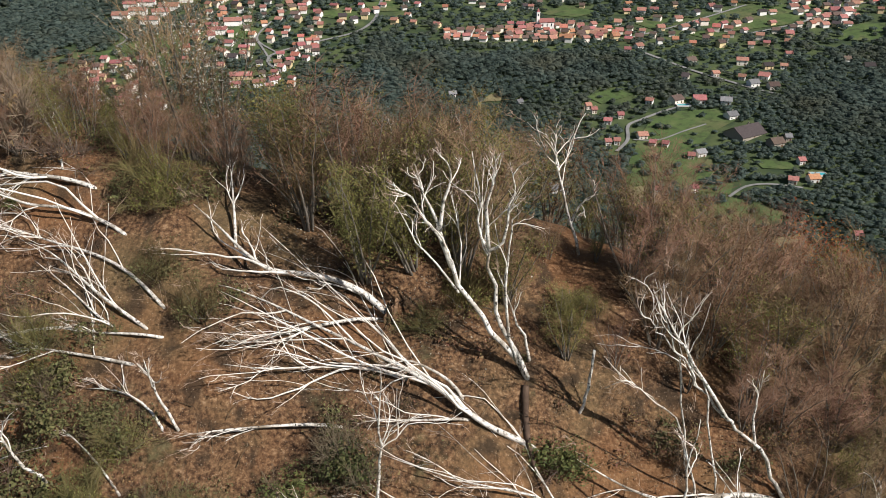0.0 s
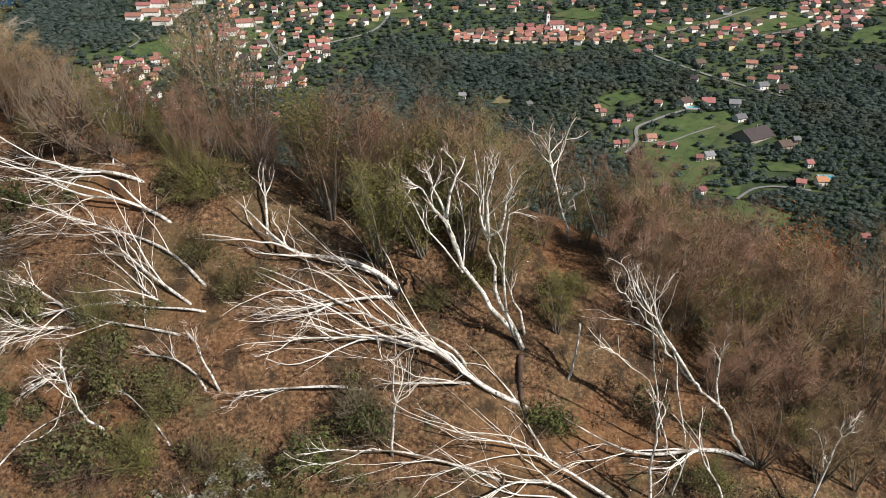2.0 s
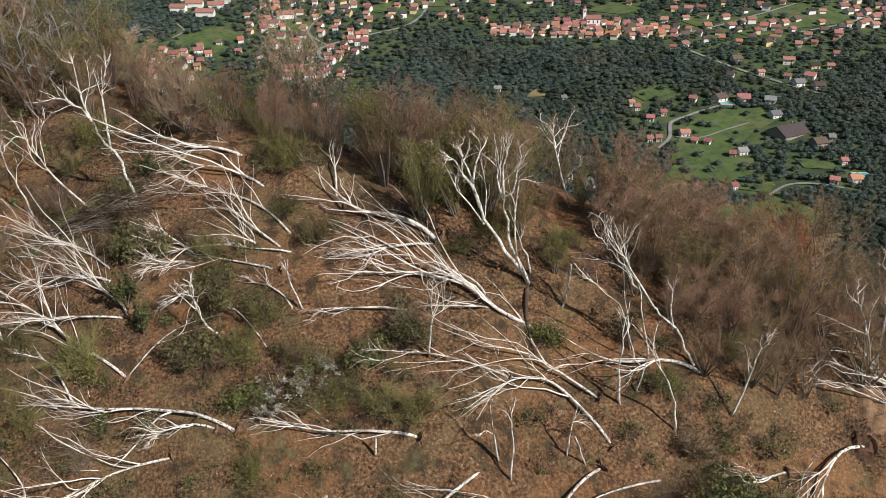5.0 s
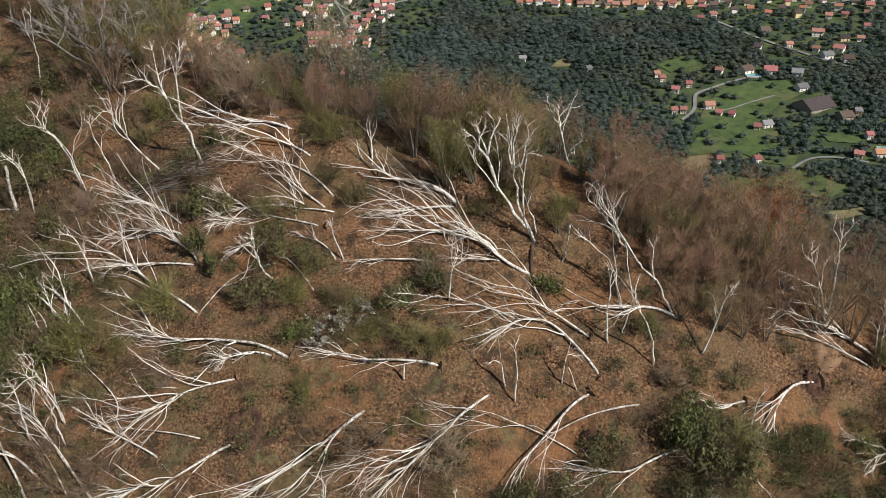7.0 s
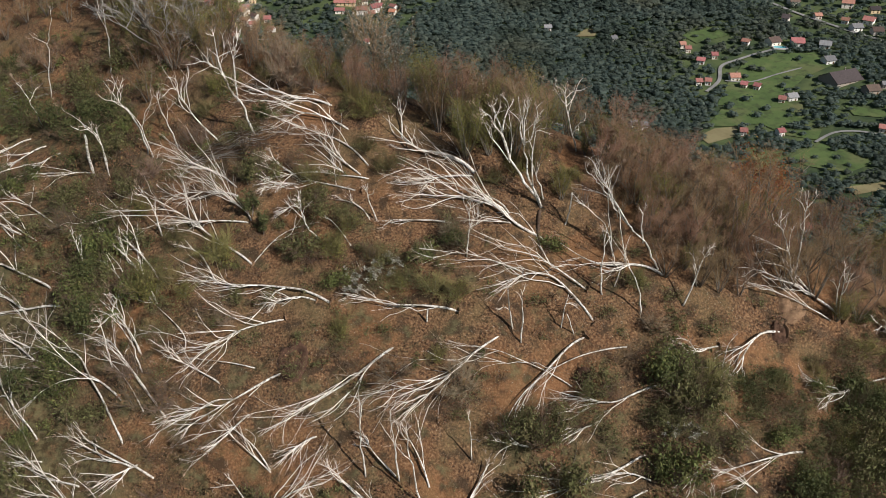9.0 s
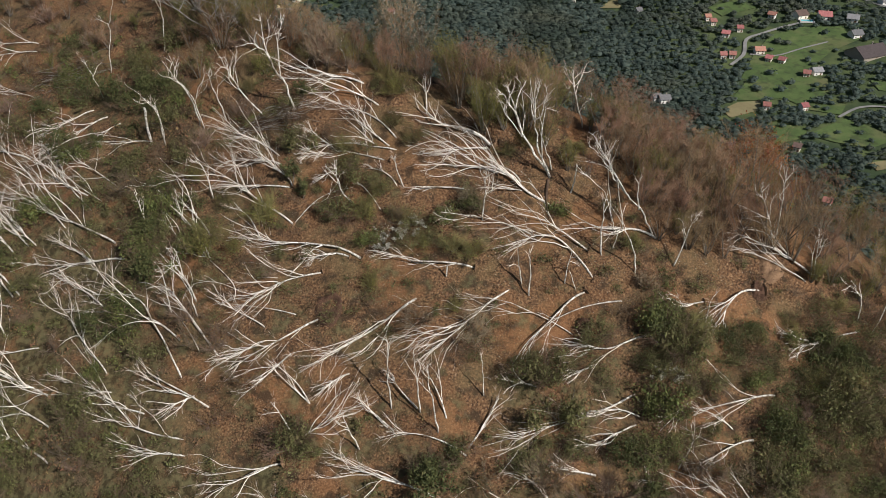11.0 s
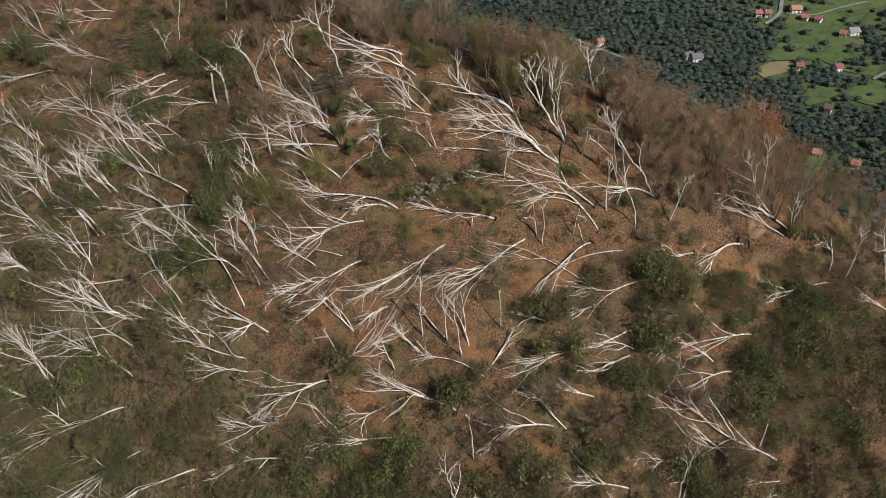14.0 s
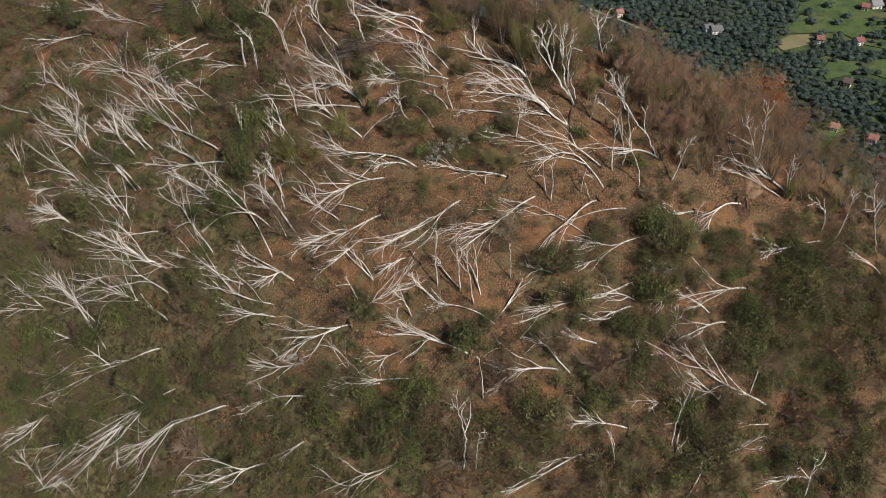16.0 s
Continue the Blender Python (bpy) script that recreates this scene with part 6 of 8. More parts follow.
birch('fallen', 87, (0.06, 5, 0.35, (-64.9, 39.8, -21.8), (-69.5, 39.6, -23.0), (-74.0, 38.4, -23.8)))
birch('fallen', 88, (0.06, 3, 0.35, (-63.7, 42.9, -20.3), (-65.8, 43.7, -19.7), (-68.4, 45.4, -19.3)))
birch('fallen', 89, (0.10, 5, 0.35, (-61.4, 29.6, -27.7), (-66.1, 32.3, -26.6), (-72.3, 34.0, -26.1)))
birch('fallen', 90, (0.09, 8, 0.35, (-57.1, 22.7, -31.2), (-62.0, 27.2, -29.0), (-65.7, 29.8, -27.4)))
birch('fallen', 91, (0.08, 6, 0.35, (-57.7, 22.1, -31.7), (-61.8, 25.0, -29.9), (-68.2, 27.6, -28.9)))
birch('fallen', 92, (0.08, 5, 0.35, (-50.8, 22.8, -29.8), (-54.0, 24.9, -28.5), (-57.3, 27.2, -27.0)))
birch('fallen', 93, (0.08, 6, 0.35, (-49.2, 18.7, -32.1), (-53.6, 21.6, -30.7), (-56.4, 23.7, -29.6)))
birch('fallen', 94, (0.07, 2, 0.35, (-70.2, 29.5, -29.4), (-73.0, 29.5, -29.3), (-76.6, 30.9, -29.2)))
birch('fallen', 95, (0.07, 4, 0.35, (-66.3, 20.5, -34.8), (-69.0, 23.1, -32.7), (-72.6, 25.8, -31.6)))
birch('fallen', 96, (0.07, 5, 0.35, (-48.8, 17.7, -32.6), (-53.3, 18.5, -33.4), (-57.6, 19.4, -32.9), (-60.5, 20.5, -32.2)))
birch('fallen', 97, (0.08, 6, 0.35, (-48.7, 15.5, -34.6), (-51.8, 18.2, -33.0), (-54.7, 20.3, -31.8)))
birch('fallen', 98, (0.08, 6, 0.35, (-58.0, 23.9, -30.5), (-60.3, 26.5, -28.9), (-63.4, 27.8, -28.2)))
birch('fallen', 99, (0.08, 5, 0.35, (-48.6, 23.5, -28.9), (-51.7, 25.3, -28.0), (-55.9, 27.9, -26.2)))
birch('fallen', 100, (0.07, 5, 0.35, (-51.7, 27.0, -27.3), (-54.5, 27.3, -26.9), (-58.2, 28.2, -26.6)))
birch('fallen', 101, (0.08, 5, 0.35, (-53.5, 32.8, -23.9), (-57.1, 33.4, -23.7), (-62.6, 34.6, -24.3), (-66.3, 35.1, -24.1)))
birch('standing', 102, (0.07, 4, 0.40, (-35.2, 22.9, -26.4), (-35.5, 22.8, -23.9), (-35.9, 22.7, -21.3)))
birch('fallen', 103, (0.10, 6, 0.35, (-28.5, 22.1, -25.0), (-31.6, 24.6, -23.7), (-35.2, 26.3, -23.1), (-36.8, 27.8, -22.4)))
birch('standing', 104, (0.05, 4, 0.40, (-28.4, 16.7, -29.2), (-29.3, 16.6, -25.3), (-29.8, 16.5, -23.0)))
birch('standing', 105, (0.06, 2, 0.30, (-32.5, 32.8, -19.0), (-33.3, 32.6, -15.3), (-35.0, 32.2, -12.8)))
birch('standing', 106, (0.05, 2, 0.30, (-36.5, 31.6, -20.8), (-36.8, 31.6, -17.0), (-39.3, 31.0, -13.7)))
birch('fallen', 107, (0.11, 6, 0.35, (-28.2, 11.0, -33.5), (-31.5, 14.3, -31.2), (-34.4, 17.2, -29.9), (-36.9, 17.6, -29.8), (-41.7, 17.9, -30.8)))
birch('fallen', 108, (0.09, 7, 0.40, (-36.1, 11.8, -34.7), (-39.1, 13.9, -33.2), (-41.9, 16.3, -32.0), (-44.8, 18.1, -30.9)))
birch('fallen', 109, (0.08, 4, 0.30, (-29.1, 13.6, -31.2), (-33.4, 15.7, -30.7), (-39.6, 16.4, -31.3), (-43.5, 16.8, -31.7)))
birch('fallen', 110, (0.09, 4, 0.30, (-44.5, 14.4, -34.6), (-48.1, 13.7, -35.5), (-51.6, 14.1, -35.1)))
birch('fallen', 111, (0.10, 14, 0.50, (-57.7, 15.8, -36.4), (-60.6, 16.2, -35.9), (-64.5, 16.7, -35.8)))
birch('fallen', 112, (0.07, 9, 0.40, (-59.6, 19.4, -33.6), (-61.9, 19.3, -34.0), (-64.5, 18.3, -34.9)))
birch('fallen', 113, (0.13, 14, 0.45, (-41.4, 10.3, -36.9), (-46.7, 11.9, -36.9), (-49.7, 12.8, -36.3), (-54.9, 14.8, -35.5)))
birch('fallen', 114, (0.10, 6, 0.35, (-40.9, 8.2, -38.7), (-44.9, 9.4, -38.1), (-48.8, 11.5, -37.3), (-53.4, 11.3, -37.7)))
birch('fallen', 115, (0.10, 4, 0.30, (-35.1, 10.3, -35.4), (-41.3, 10.1, -36.7), (-45.4, 10.9, -36.7)))
birch('fallen', 116, (0.09, 5, 0.35, (-32.1, 7.9, -37.2), (-35.1, 9.6, -35.7), (-38.4, 10.7, -35.4), (-43.0, 11.1, -35.7)))
birch('fallen', 117, (0.12, 9, 0.35, (-39.8, 5.4, -40.6), (-44.2, 7.2, -40.1), (-48.2, 7.9, -39.6), (-54.4, 9.4, -39.7)))
birch('fallen', 118, (0.10, 7, 0.35, (-47.5, 2.9, -44.3), (-52.6, 6.6, -42.0), (-55.7, 8.5, -41.0), (-58.9, 9.5, -40.1)))
birch('fallen', 119, (0.07, 4, 0.35, (-49.7, 5.3, -42.6), (-52.7, 6.8, -41.8), (-55.1, 9.0, -40.4), (-56.4, 10.3, -39.4)))
birch('fallen', 120, (0.08, 5, 0.40, (-57.6, 6.8, -43.4), (-60.3, 7.6, -42.4), (-64.2, 8.9, -41.9)))
birch('fallen', 121, (0.06, 4, 0.40, (-57.6, 6.8, -43.4), (-60.6, 6.3, -43.5), (-63.8, 6.2, -43.8)))
birch('fallen', 122, (0.10, 6, 0.35, (-46.0, 1.2, -45.5), (-50.2, 2.7, -44.5), (-53.4, 3.7, -44.2), (-55.8, 3.8, -44.3)))
birch('fallen', 123, (0.12, 7, 0.35, (-40.1, 3.2, -42.8), (-44.5, 1.6, -44.6), (-48.6, 0.2, -46.5), (-54.5, -2.3, -49.1)))
birch('fallen', 124, (0.08, 1, 0.30, (-25.0, 8.9, -34.6), (-28.9, 10.3, -34.0), (-31.1, 11.0, -33.6), (-33.1, 12.2, -32.8)))
birch('fallen', 125, (0.08, 7, 0.50, (-26.5, 9.9, -34.3), (-28.0, 8.7, -34.6), (-29.8, 7.9, -35.4)))
birch('fallen', 126, (0.10, 6, 0.40, (-25.4, 6.5, -36.7), (-30.0, 6.9, -36.8), (-33.1, 7.9, -36.9), (-35.6, 7.9, -36.8)))
birch('fallen', 127, (0.10, 7, 0.40, (-26.0, 5.6, -37.5), (-29.5, 5.4, -37.6), (-33.2, 6.1, -38.0)))
birch('fallen', 128, (0.11, 9, 0.40, (-17.2, 5.2, -36.5), (-19.4, 4.5, -37.3), (-22.7, 3.0, -38.7), (-25.5, 1.3, -40.3)))
birch('fallen', 129, (0.10, 9, 0.40, (-9.7, 1.4, -39.4), (-13.8, 1.0, -40.3), (-17.3, 0.1, -40.7), (-19.9, -0.9, -41.2)))
birch('fallen', 130, (0.09, 5, 0.40, (-13.0, 0.9, -40.3), (-15.9, -0.4, -41.3), (-17.4, -2.1, -42.2)))
birch('fallen', 131, (0.12, 9, 0.35, (-3.8, 4.2, -37.3), (-7.1, 4.7, -36.8), (-10.2, 4.8, -36.2), (-13.7, 5.0, -35.9)))
birch('standing', 132, (0.06, 2, 0.30, (-16.7, 7.0, -35.1), (-17.6, 6.9, -32.5), (-18.2, 6.7, -31.1)))
birch('fallen', 133, (0.06, 1, 0.30, (-15.8, 9.4, -33.2), (-17.4, 10.6, -31.9), (-20.2, 11.7, -30.8)))
birch('standing', 134, (0.07, 2, 0.30, (-5.9, 9.2, -33.0), (-6.2, 9.2, -28.9), (-6.4, 9.1, -25.9)))
birch('standing', 135, (0.07, 2, 0.30, (-4.2, 8.0, -33.9), (-4.8, 7.9, -29.2), (-5.1, 7.8, -26.2)))
birch('standing', 136, (0.07, 4, 0.40, (-10.8, 6.7, -35.6), (-11.5, 6.5, -33.2), (-12.3, 6.4, -30.4)))
birch('fallen', 137, (0.07, 2, 0.30, (-8.0, 8.0, -34.2), (-9.9, 8.8, -33.2), (-11.3, 9.3, -32.2)))
birch('fallen', 138, (0.09, 4, 0.30, (-1.6, 7.0, -35.1), (-3.9, 7.3, -34.1), (-6.4, 7.4, -33.7), (-9.4, 6.7, -34.5)))
birch('fallen', 139, (0.08, 3, 0.30, (-1.5, 7.5, -34.6), (-0.0, 9.2, -32.9), (0.6, 10.7, -31.3)))
birch('fallen', 140, (0.08, 6, 0.50, (3.7, 11.9, -31.0), (2.3, 11.7, -30.8), (0.4, 11.6, -30.4)))
birch('fallen', 141, (0.10, 5, 0.35, (6.9, 4.3, -37.9), (5.3, 4.8, -36.9), (4.0, 5.7, -35.9), (1.5, 6.1, -35.6)))
birch('fallen', 142, (0.08, 10, 0.50, (5.6, 4.3, -37.7), (2.8, 3.9, -37.8), (0.6, 2.7, -38.3), (-1.2, 1.2, -39.2)))
birch('standing', 143, (0.06, 1, 0.30, (-1.7, 1.0, -40.5), (-2.0, 1.0, -36.6), (-2.5, 0.9, -34.2)))
birch('standing', 144, (0.08, 5, 0.40, (-2.7, -4.6, -45.5), (-2.5, -4.6, -40.8), (-3.1, -4.7, -37.4), (-4.0, -4.9, -34.6)))
birch('standing', 145, (0.06, 3, 0.40, (-1.4, -4.5, -45.3), (-1.3, -4.5, -41.1), (-1.1, -4.5, -38.9)))
birch('fallen', 146, (0.13, 10, 0.35, (27.8, 6.6, -40.7), (24.0, 6.9, -39.6), (20.9, 7.2, -38.0), (18.9, 7.8, -36.5), (15.5, 8.1, -35.4)))
birch('fallen', 147, (0.08, 4, 0.35, (22.5, 5.8, -40.1), (20.4, 6.1, -38.7), (18.7, 6.7, -37.2)))
birch('fallen', 148, (0.08, 3, 0.30, (19.9, 5.9, -39.1), (19.0, 3.3, -41.2), (18.5, 0.8, -43.0)))
birch('fallen', 149, (0.10, 9, 0.45, (13.5, 1.4, -41.7), (10.5, 1.0, -41.3), (7.3, 0.4, -41.1)))
birch('fallen', 150, (0.12, 4, 0.30, (9.1, -1.2, -43.8), (6.0, -3.6, -44.7), (1.8, -6.3, -46.5)))
birch('fallen', 151, (0.10, 4, 0.30, (-8.1, -4.1, -45.1), (-10.9, -5.9, -45.9), (-14.3, -7.2, -47.0), (-18.0, -8.6, -48.9)))
birch('fallen', 152, (0.10, 4, 0.35, (-20.1, -4.3, -45.5), (-21.7, -5.5, -46.5), (-22.4, -7.6, -47.9)))
birch('fallen', 153, (0.12, 7, 0.35, (-24.0, -6.4, -47.6), (-27.2, -7.4, -49.0), (-29.6, -8.2, -50.0), (-33.7, -9.4, -51.6)))
birch('fallen', 154, (0.12, 10, 0.35, (-30.0, -1.9, -44.7), (-33.3, -3.0, -46.1), (-36.5, -4.1, -47.6), (-39.9, -5.4, -49.9), (-45.3, -7.6, -52.3)))
birch('fallen', 155, (0.12, 9, 0.35, (-38.3, -1.3, -46.2), (-41.3, -3.1, -48.0), (-45.0, -5.4, -50.6), (-50.1, -7.2, -53.0)))
birch('fallen', 156, (0.10, 8, 0.40, (-53.0, -3.2, -50.4), (-55.4, -4.6, -51.7), (-58.5, -6.6, -53.7)))
birch('fallen', 157, (0.08, 5, 0.40, (-51.8, -9.2, -56.1), (-53.9, -8.0, -55.0), (-56.0, -6.9, -53.5)))
birch('fallen', 158, (0.07, 6, 0.40, (-52.9, -9.8, -56.6), (-50.5, -9.4, -55.4), (-47.4, -8.8, -53.7)))
birch('fallen', 159, (0.09, 8, 0.45, (-22.1, 1.9, -40.2), (-24.2, 1.1, -40.7), (-29.1, 0.8, -41.2)))
birch('fallen', 160, (0.08, 7, 0.45, (-20.9, -0.9, -42.3), (-24.9, -1.3, -43.2), (-27.8, -2.6, -44.1)))
birch('fallen', 161, (0.10, 5, 0.35, (32.5, 2.5, -46.3), (30.7, 1.8, -45.8), (26.8, -0.5, -46.0)))
birch('standing', 162, (0.08, 4, 0.35, (32.3, 0.9, -47.9), (32.0, 0.8, -43.8), (32.0, 0.8, -40.7)))
birch('fallen', 163, (0.09, 3, 0.35, (39.4, 21.2, -33.0), (37.3, 21.6, -31.5), (34.2, 20.5, -30.6)))
birch('standing', 164, (0.05, 5, 0.40, (33.6, 22.4, -30.2), (34.0, 22.5, -26.3), (33.8, 22.4, -23.4)))
birch('standing', 165, (0.05, 5, 0.40, (38.5, 23.3, -31.3), (36.8, 22.9, -26.3), (35.3, 22.6, -23.0)))
birch('standing', 166, (0.05, 4, 0.40, (32.1, 22.8, -29.3), (31.8, 22.7, -26.5), (29.4, 22.2, -24.5)))
birch('standing', 167, (0.05, 3, 0.30, (28.2, 25.1, -26.5), (27.8, 25.0, -23.7), (28.0, 25.0, -21.5)))
birch('fallen', 168, (0.08, 5, 0.35, (32.3, 22.0, -29.6), (28.7, 20.0, -29.6), (25.3, 18.1, -29.6)))
birch('fallen', 169, (0.08, 5, 0.35, (17.0, 13.2, -32.1), (15.9, 12.1, -32.5), (14.3, 10.4, -33.3)))
birch('fallen', 170, (0.08, 6, 0.40, (9.2, 7.2, -35.9), (7.1, 6.7, -35.4), (5.3, 6.7, -35.0)))
birch('fallen', 171, (0.08, 4, 0.30, (27.7, 20.2, -29.9), (26.0, 19.6, -29.3), (24.3, 19.6, -28.4)))
birch('fallen', 172, (0.05, 3, 0.40, (27.8, 5.1, -41.9), (26.1, 4.5, -41.9), (24.2, 4.0, -41.1)))
birch('fallen', 173, (0.05, 4, 0.40, (24.0, 1.9, -43.6), (25.7, 2.7, -43.3), (26.9, 3.6, -42.3)))
birch('fallen', 174, (0.06, 4, 0.40, (20.2, -2.2, -46.8), (21.4, -0.4, -45.2), (21.9, 1.1, -43.3)))
birch('fallen', 175, (0.08, 6, 0.35, (-57.5, 25.5, -29.0), (-61.6, 28.0, -28.4), (-66.4, 29.8, -27.4)))
birch('fallen', 176, (0.08, 6, 0.35, (-49.4, 23.4, -29.2), (-53.0, 25.7, -27.8), (-57.5, 28.9, -26.0)))
birch('fallen', 177, (0.08, 6, 0.35, (-56.9, 19.3, -33.4), (-60.9, 21.4, -31.9), (-66.1, 23.7, -31.4)))
birch('fallen', 178, (0.08, 6, 0.35, (-48.2, 18.6, -31.9), (-52.7, 21.2, -30.7), (-56.7, 23.1, -30.0)))
birch('fallen', 179, (0.08, 6, 0.35, (-51.2, 16.9, -34.3), (-54.9, 18.5, -33.4), (-59.8, 19.3, -32.9)))
birch('fallen', 180, (0.07, 6, 0.35, (-45.5, 24.5, -27.1), (-49.7, 27.5, -26.0), (-53.6, 29.5, -25.1)))
birch('fallen', 181, (0.08, 6, 0.35, (-44.1, 27.6, -24.9), (-48.8, 29.5, -24.3), (-53.5, 33.0, -22.9)))
birch('fallen', 182, (0.07, 5, 0.35, (-40.7, 28.2, -24.1), (-44.4, 30.0, -23.3), (-47.4, 31.3, -22.3)))
birch('fallen', 183, (0.07, 5, 0.35, (-38.4, 17.2, -31.1), (-42.0, 19.1, -30.4), (-45.1, 19.9, -29.8)))
birch('standing', 184, (0.06, 4, 0.40, (-30.7, 15.9, -30.1), (-30.8, 15.9, -27.2), (-31.0, 15.9, -24.7)))
birch('standing', 185, (0.06, 4, 0.40, (-27.9, 15.4, -29.9), (-28.2, 15.3, -26.9), (-29.2, 15.1, -23.2)))
birch('fallen', 186, (0.09, 8, 0.50, (-16.5, 6.4, -35.4), (-13.8, 7.8, -33.8), (-9.7, 9.8, -32.1)))
birch('standing', 187, (0.05, 2, 0.30, (-47.0, 41.8, -17.1), (-46.4, 41.9, -13.4), (-45.7, 42.0, -10.5), (-44.5, 42.1, -7.5)))
birch('standing', 188, (0.04, 2, 0.30, (-46.9, 39.0, -19.0), (-47.6, 38.9, -16.2), (-48.4, 38.8, -14.2)))
birch('fallen', 189, (0.08, 7, 0.40, (-17.9, 29.5, -18.4), (-19.7, 30.3, -17.8), (-21.7, 31.0, -17.1)))
birch('fallen', 190, (0.09, 9, 0.45, (-17.6, 28.9, -18.8), (-19.3, 28.4, -18.7), (-21.2, 27.7, -19.1)))
birch('fallen', 191, (0.07, 6, 0.40, (-21.4, 13.3, -30.6), (-23.7, 12.2, -31.6), (-26.5, 10.6, -32.8)))
birch('fallen', 192, (0.06, 4, 0.40, (-11.1, 3.6, -37.7), (-13.2, 2.5, -38.6), (-15.8, 0.8, -39.9)))
birch('fallen', 193, (0.08, 5, 0.35, (22.4, 11.9, -34.6), (19.6, 10.3, -34.8), (16.9, 7.9, -35.8)))
birch('fallen', 194, (0.05, 4, 0.40, (17.0, 4.0, -40.5), (15.2, 3.7, -39.7), (13.0, 2.8, -39.6)))
birch('fallen', 195, (0.06, 5, 0.40, (12.6, 11.5, -32.9), (10.5, 11.5, -32.4), (8.6, 10.6, -32.4)))
birch('fallen', 196, (0.06, 4, 0.35, (20.6, 12.3, -34.0), (18.8, 12.7, -32.9), (16.5, 12.2, -32.0)))
birch('fallen', 197, (0.07, 4, 0.35, (-6.2, 9.5, -32.7), (-8.1, 10.5, -31.6), (-9.1, 11.5, -30.4)))
birch('fallen', 198, (0.07, 3, 0.35, (-3.6, 8.9, -32.9), (-4.7, 10.7, -31.4), (-6.6, 12.2, -29.6)))
birch('fallen', 199, (0.08, 6, 0.40, (-12.6, 11.6, -31.4), (-13.7, 10.5, -31.6), (-15.5, 8.9, -32.6)))
birch('fallen', 200, (0.08, 6, 0.40, (-18.1, 12.4, -30.5), (-19.5, 10.8, -31.5), (-22.1, 8.8, -33.4)))
birch('fallen', 201, (0.06, 4, 0.35, (-15.7, 9.3, -33.3), (-18.1, 10.4, -32.1), (-19.5, 10.9, -31.0)))
birch('fallen', 202, (0.06, 4, 0.35, (-8.6, 8.2, -34.1), (-10.4, 9.0, -33.0), (-11.7, 9.6, -31.8)))
birch('fallen', 203, (0.08, 7, 0.40, (-27.0, 9.6, -34.4), (-29.1, 9.9, -34.1), (-34.0, 11.5, -33.5)))
birch('fallen', 204, (0.07, 6, 0.40, (-31.3, 8.7, -36.1), (-34.3, 9.1, -36.0), (-38.2, 10.4, -35.3)))
birch('fallen', 205, (0.09, 6, 0.30, (-63.8, 42.8, -20.4), (-68.8, 45.8, -19.8), (-73.2, 48.3, -19.0), (-76.4, 51.2, -17.8)))
birch('fallen', 206, (0.08, 4, 0.30, (-64.5, 45.4, -18.9), (-67.9, 48.7, -18.0), (-71.1, 52.1, -16.9)))
birch('fallen', 207, (0.08, 3, 0.30, (-68.3, 41.8, -21.6), (-71.8, 43.9, -20.9), (-76.4, 45.6, -20.8)))
birch('fallen', 208, (0.08, 4, 0.30, (-63.7, 30.8, -27.2), (-67.0, 32.5, -26.4), (-69.7, 33.2, -25.7)))
birch('fallen', 209, (0.08, 5, 0.30, (-59.8, 25.0, -30.1), (-62.9, 27.4, -28.9), (-67.1, 29.5, -27.7)))
birch('fallen', 210, (0.09, 4, 0.25, (-59.5, 48.3, -16.3), (-62.4, 48.0, -16.5), (-65.8, 48.4, -17.1)))
birch('fallen', 211, (0.08, 5, 0.25, (-59.2, 47.3, -17.0), (-61.8, 46.6, -17.2), (-65.7, 46.5, -17.9)))
birch('fallen', 212, (0.08, 5, 0.30, (-53.3, 24.7, -29.1), (-55.5, 25.9, -28.0), (-57.7, 27.5, -26.8)))
birch('fallen', 213, (0.08, 5, 0.30, (-58.4, 22.8, -31.4), (-60.8, 24.0, -30.4), (-65.1, 26.3, -29.4)))
birch('fallen', 214, (0.08, 8, 0.30, (-57.9, 15.8, -36.4), (-60.0, 16.6, -35.7), (-62.0, 17.0, -35.2)))
birch('fallen', 215, (0.08, 5, 0.30, (-40.8, 21.0, -29.0), (-43.7, 22.3, -28.1), (-46.4, 22.9, -27.7)))
birch('fallen', 216, (0.07, 4, 0.30, (-39.5, 18.4, -30.6), (-43.1, 19.5, -30.2), (-45.5, 20.3, -29.5)))
birch('fallen', 217, (0.07, 5, 0.35, (-42.6, 25.7, -26.0), (-46.6, 28.6, -24.9), (-48.7, 30.4, -23.9), (-52.5, 33.7, -23.3)))
birch('fallen', 218, (0.05, 2, 0.35, (-26.8, 12.7, -32.0), (-28.5, 14.3, -30.5), (-31.0, 16.4, -29.8), (-32.6, 17.2, -29.5)))
birch('fallen', 219, (0.05, 3, 0.35, (-24.6, 16.7, -28.3), (-24.8, 17.6, -27.4), (-27.2, 19.4, -26.8), (-29.9, 21.0, -26.4), (-32.4, 21.4, -26.9)))
birch('fallen', 220, (0.09, 5, 0.35, (-49.6, 4.0, -43.7), (-52.8, 6.8, -42.1), (-56.1, 9.1, -41.1), (-59.0, 10.4, -40.3)))
birch('standing', 221, (0.07, 2, 0.35, (-8.5, 9.5, -33.3), (-8.7, 9.5, -29.8), (-8.6, 9.5, -26.0), (-9.5, 9.5, -25.1)))
birch('standing', 222, (0.05, 2, 0.35, (-0.7, 11.0, -32.0), (-0.8, 11.0, -29.7), (-1.0, 11.0, -27.5)))
birch('standing', 223, (0.06, 3, 0.35, (18.2, 1.3, -43.5), (18.1, 1.3, -39.9), (18.4, 1.3, -36.5), (18.6, 1.3, -33.3)))
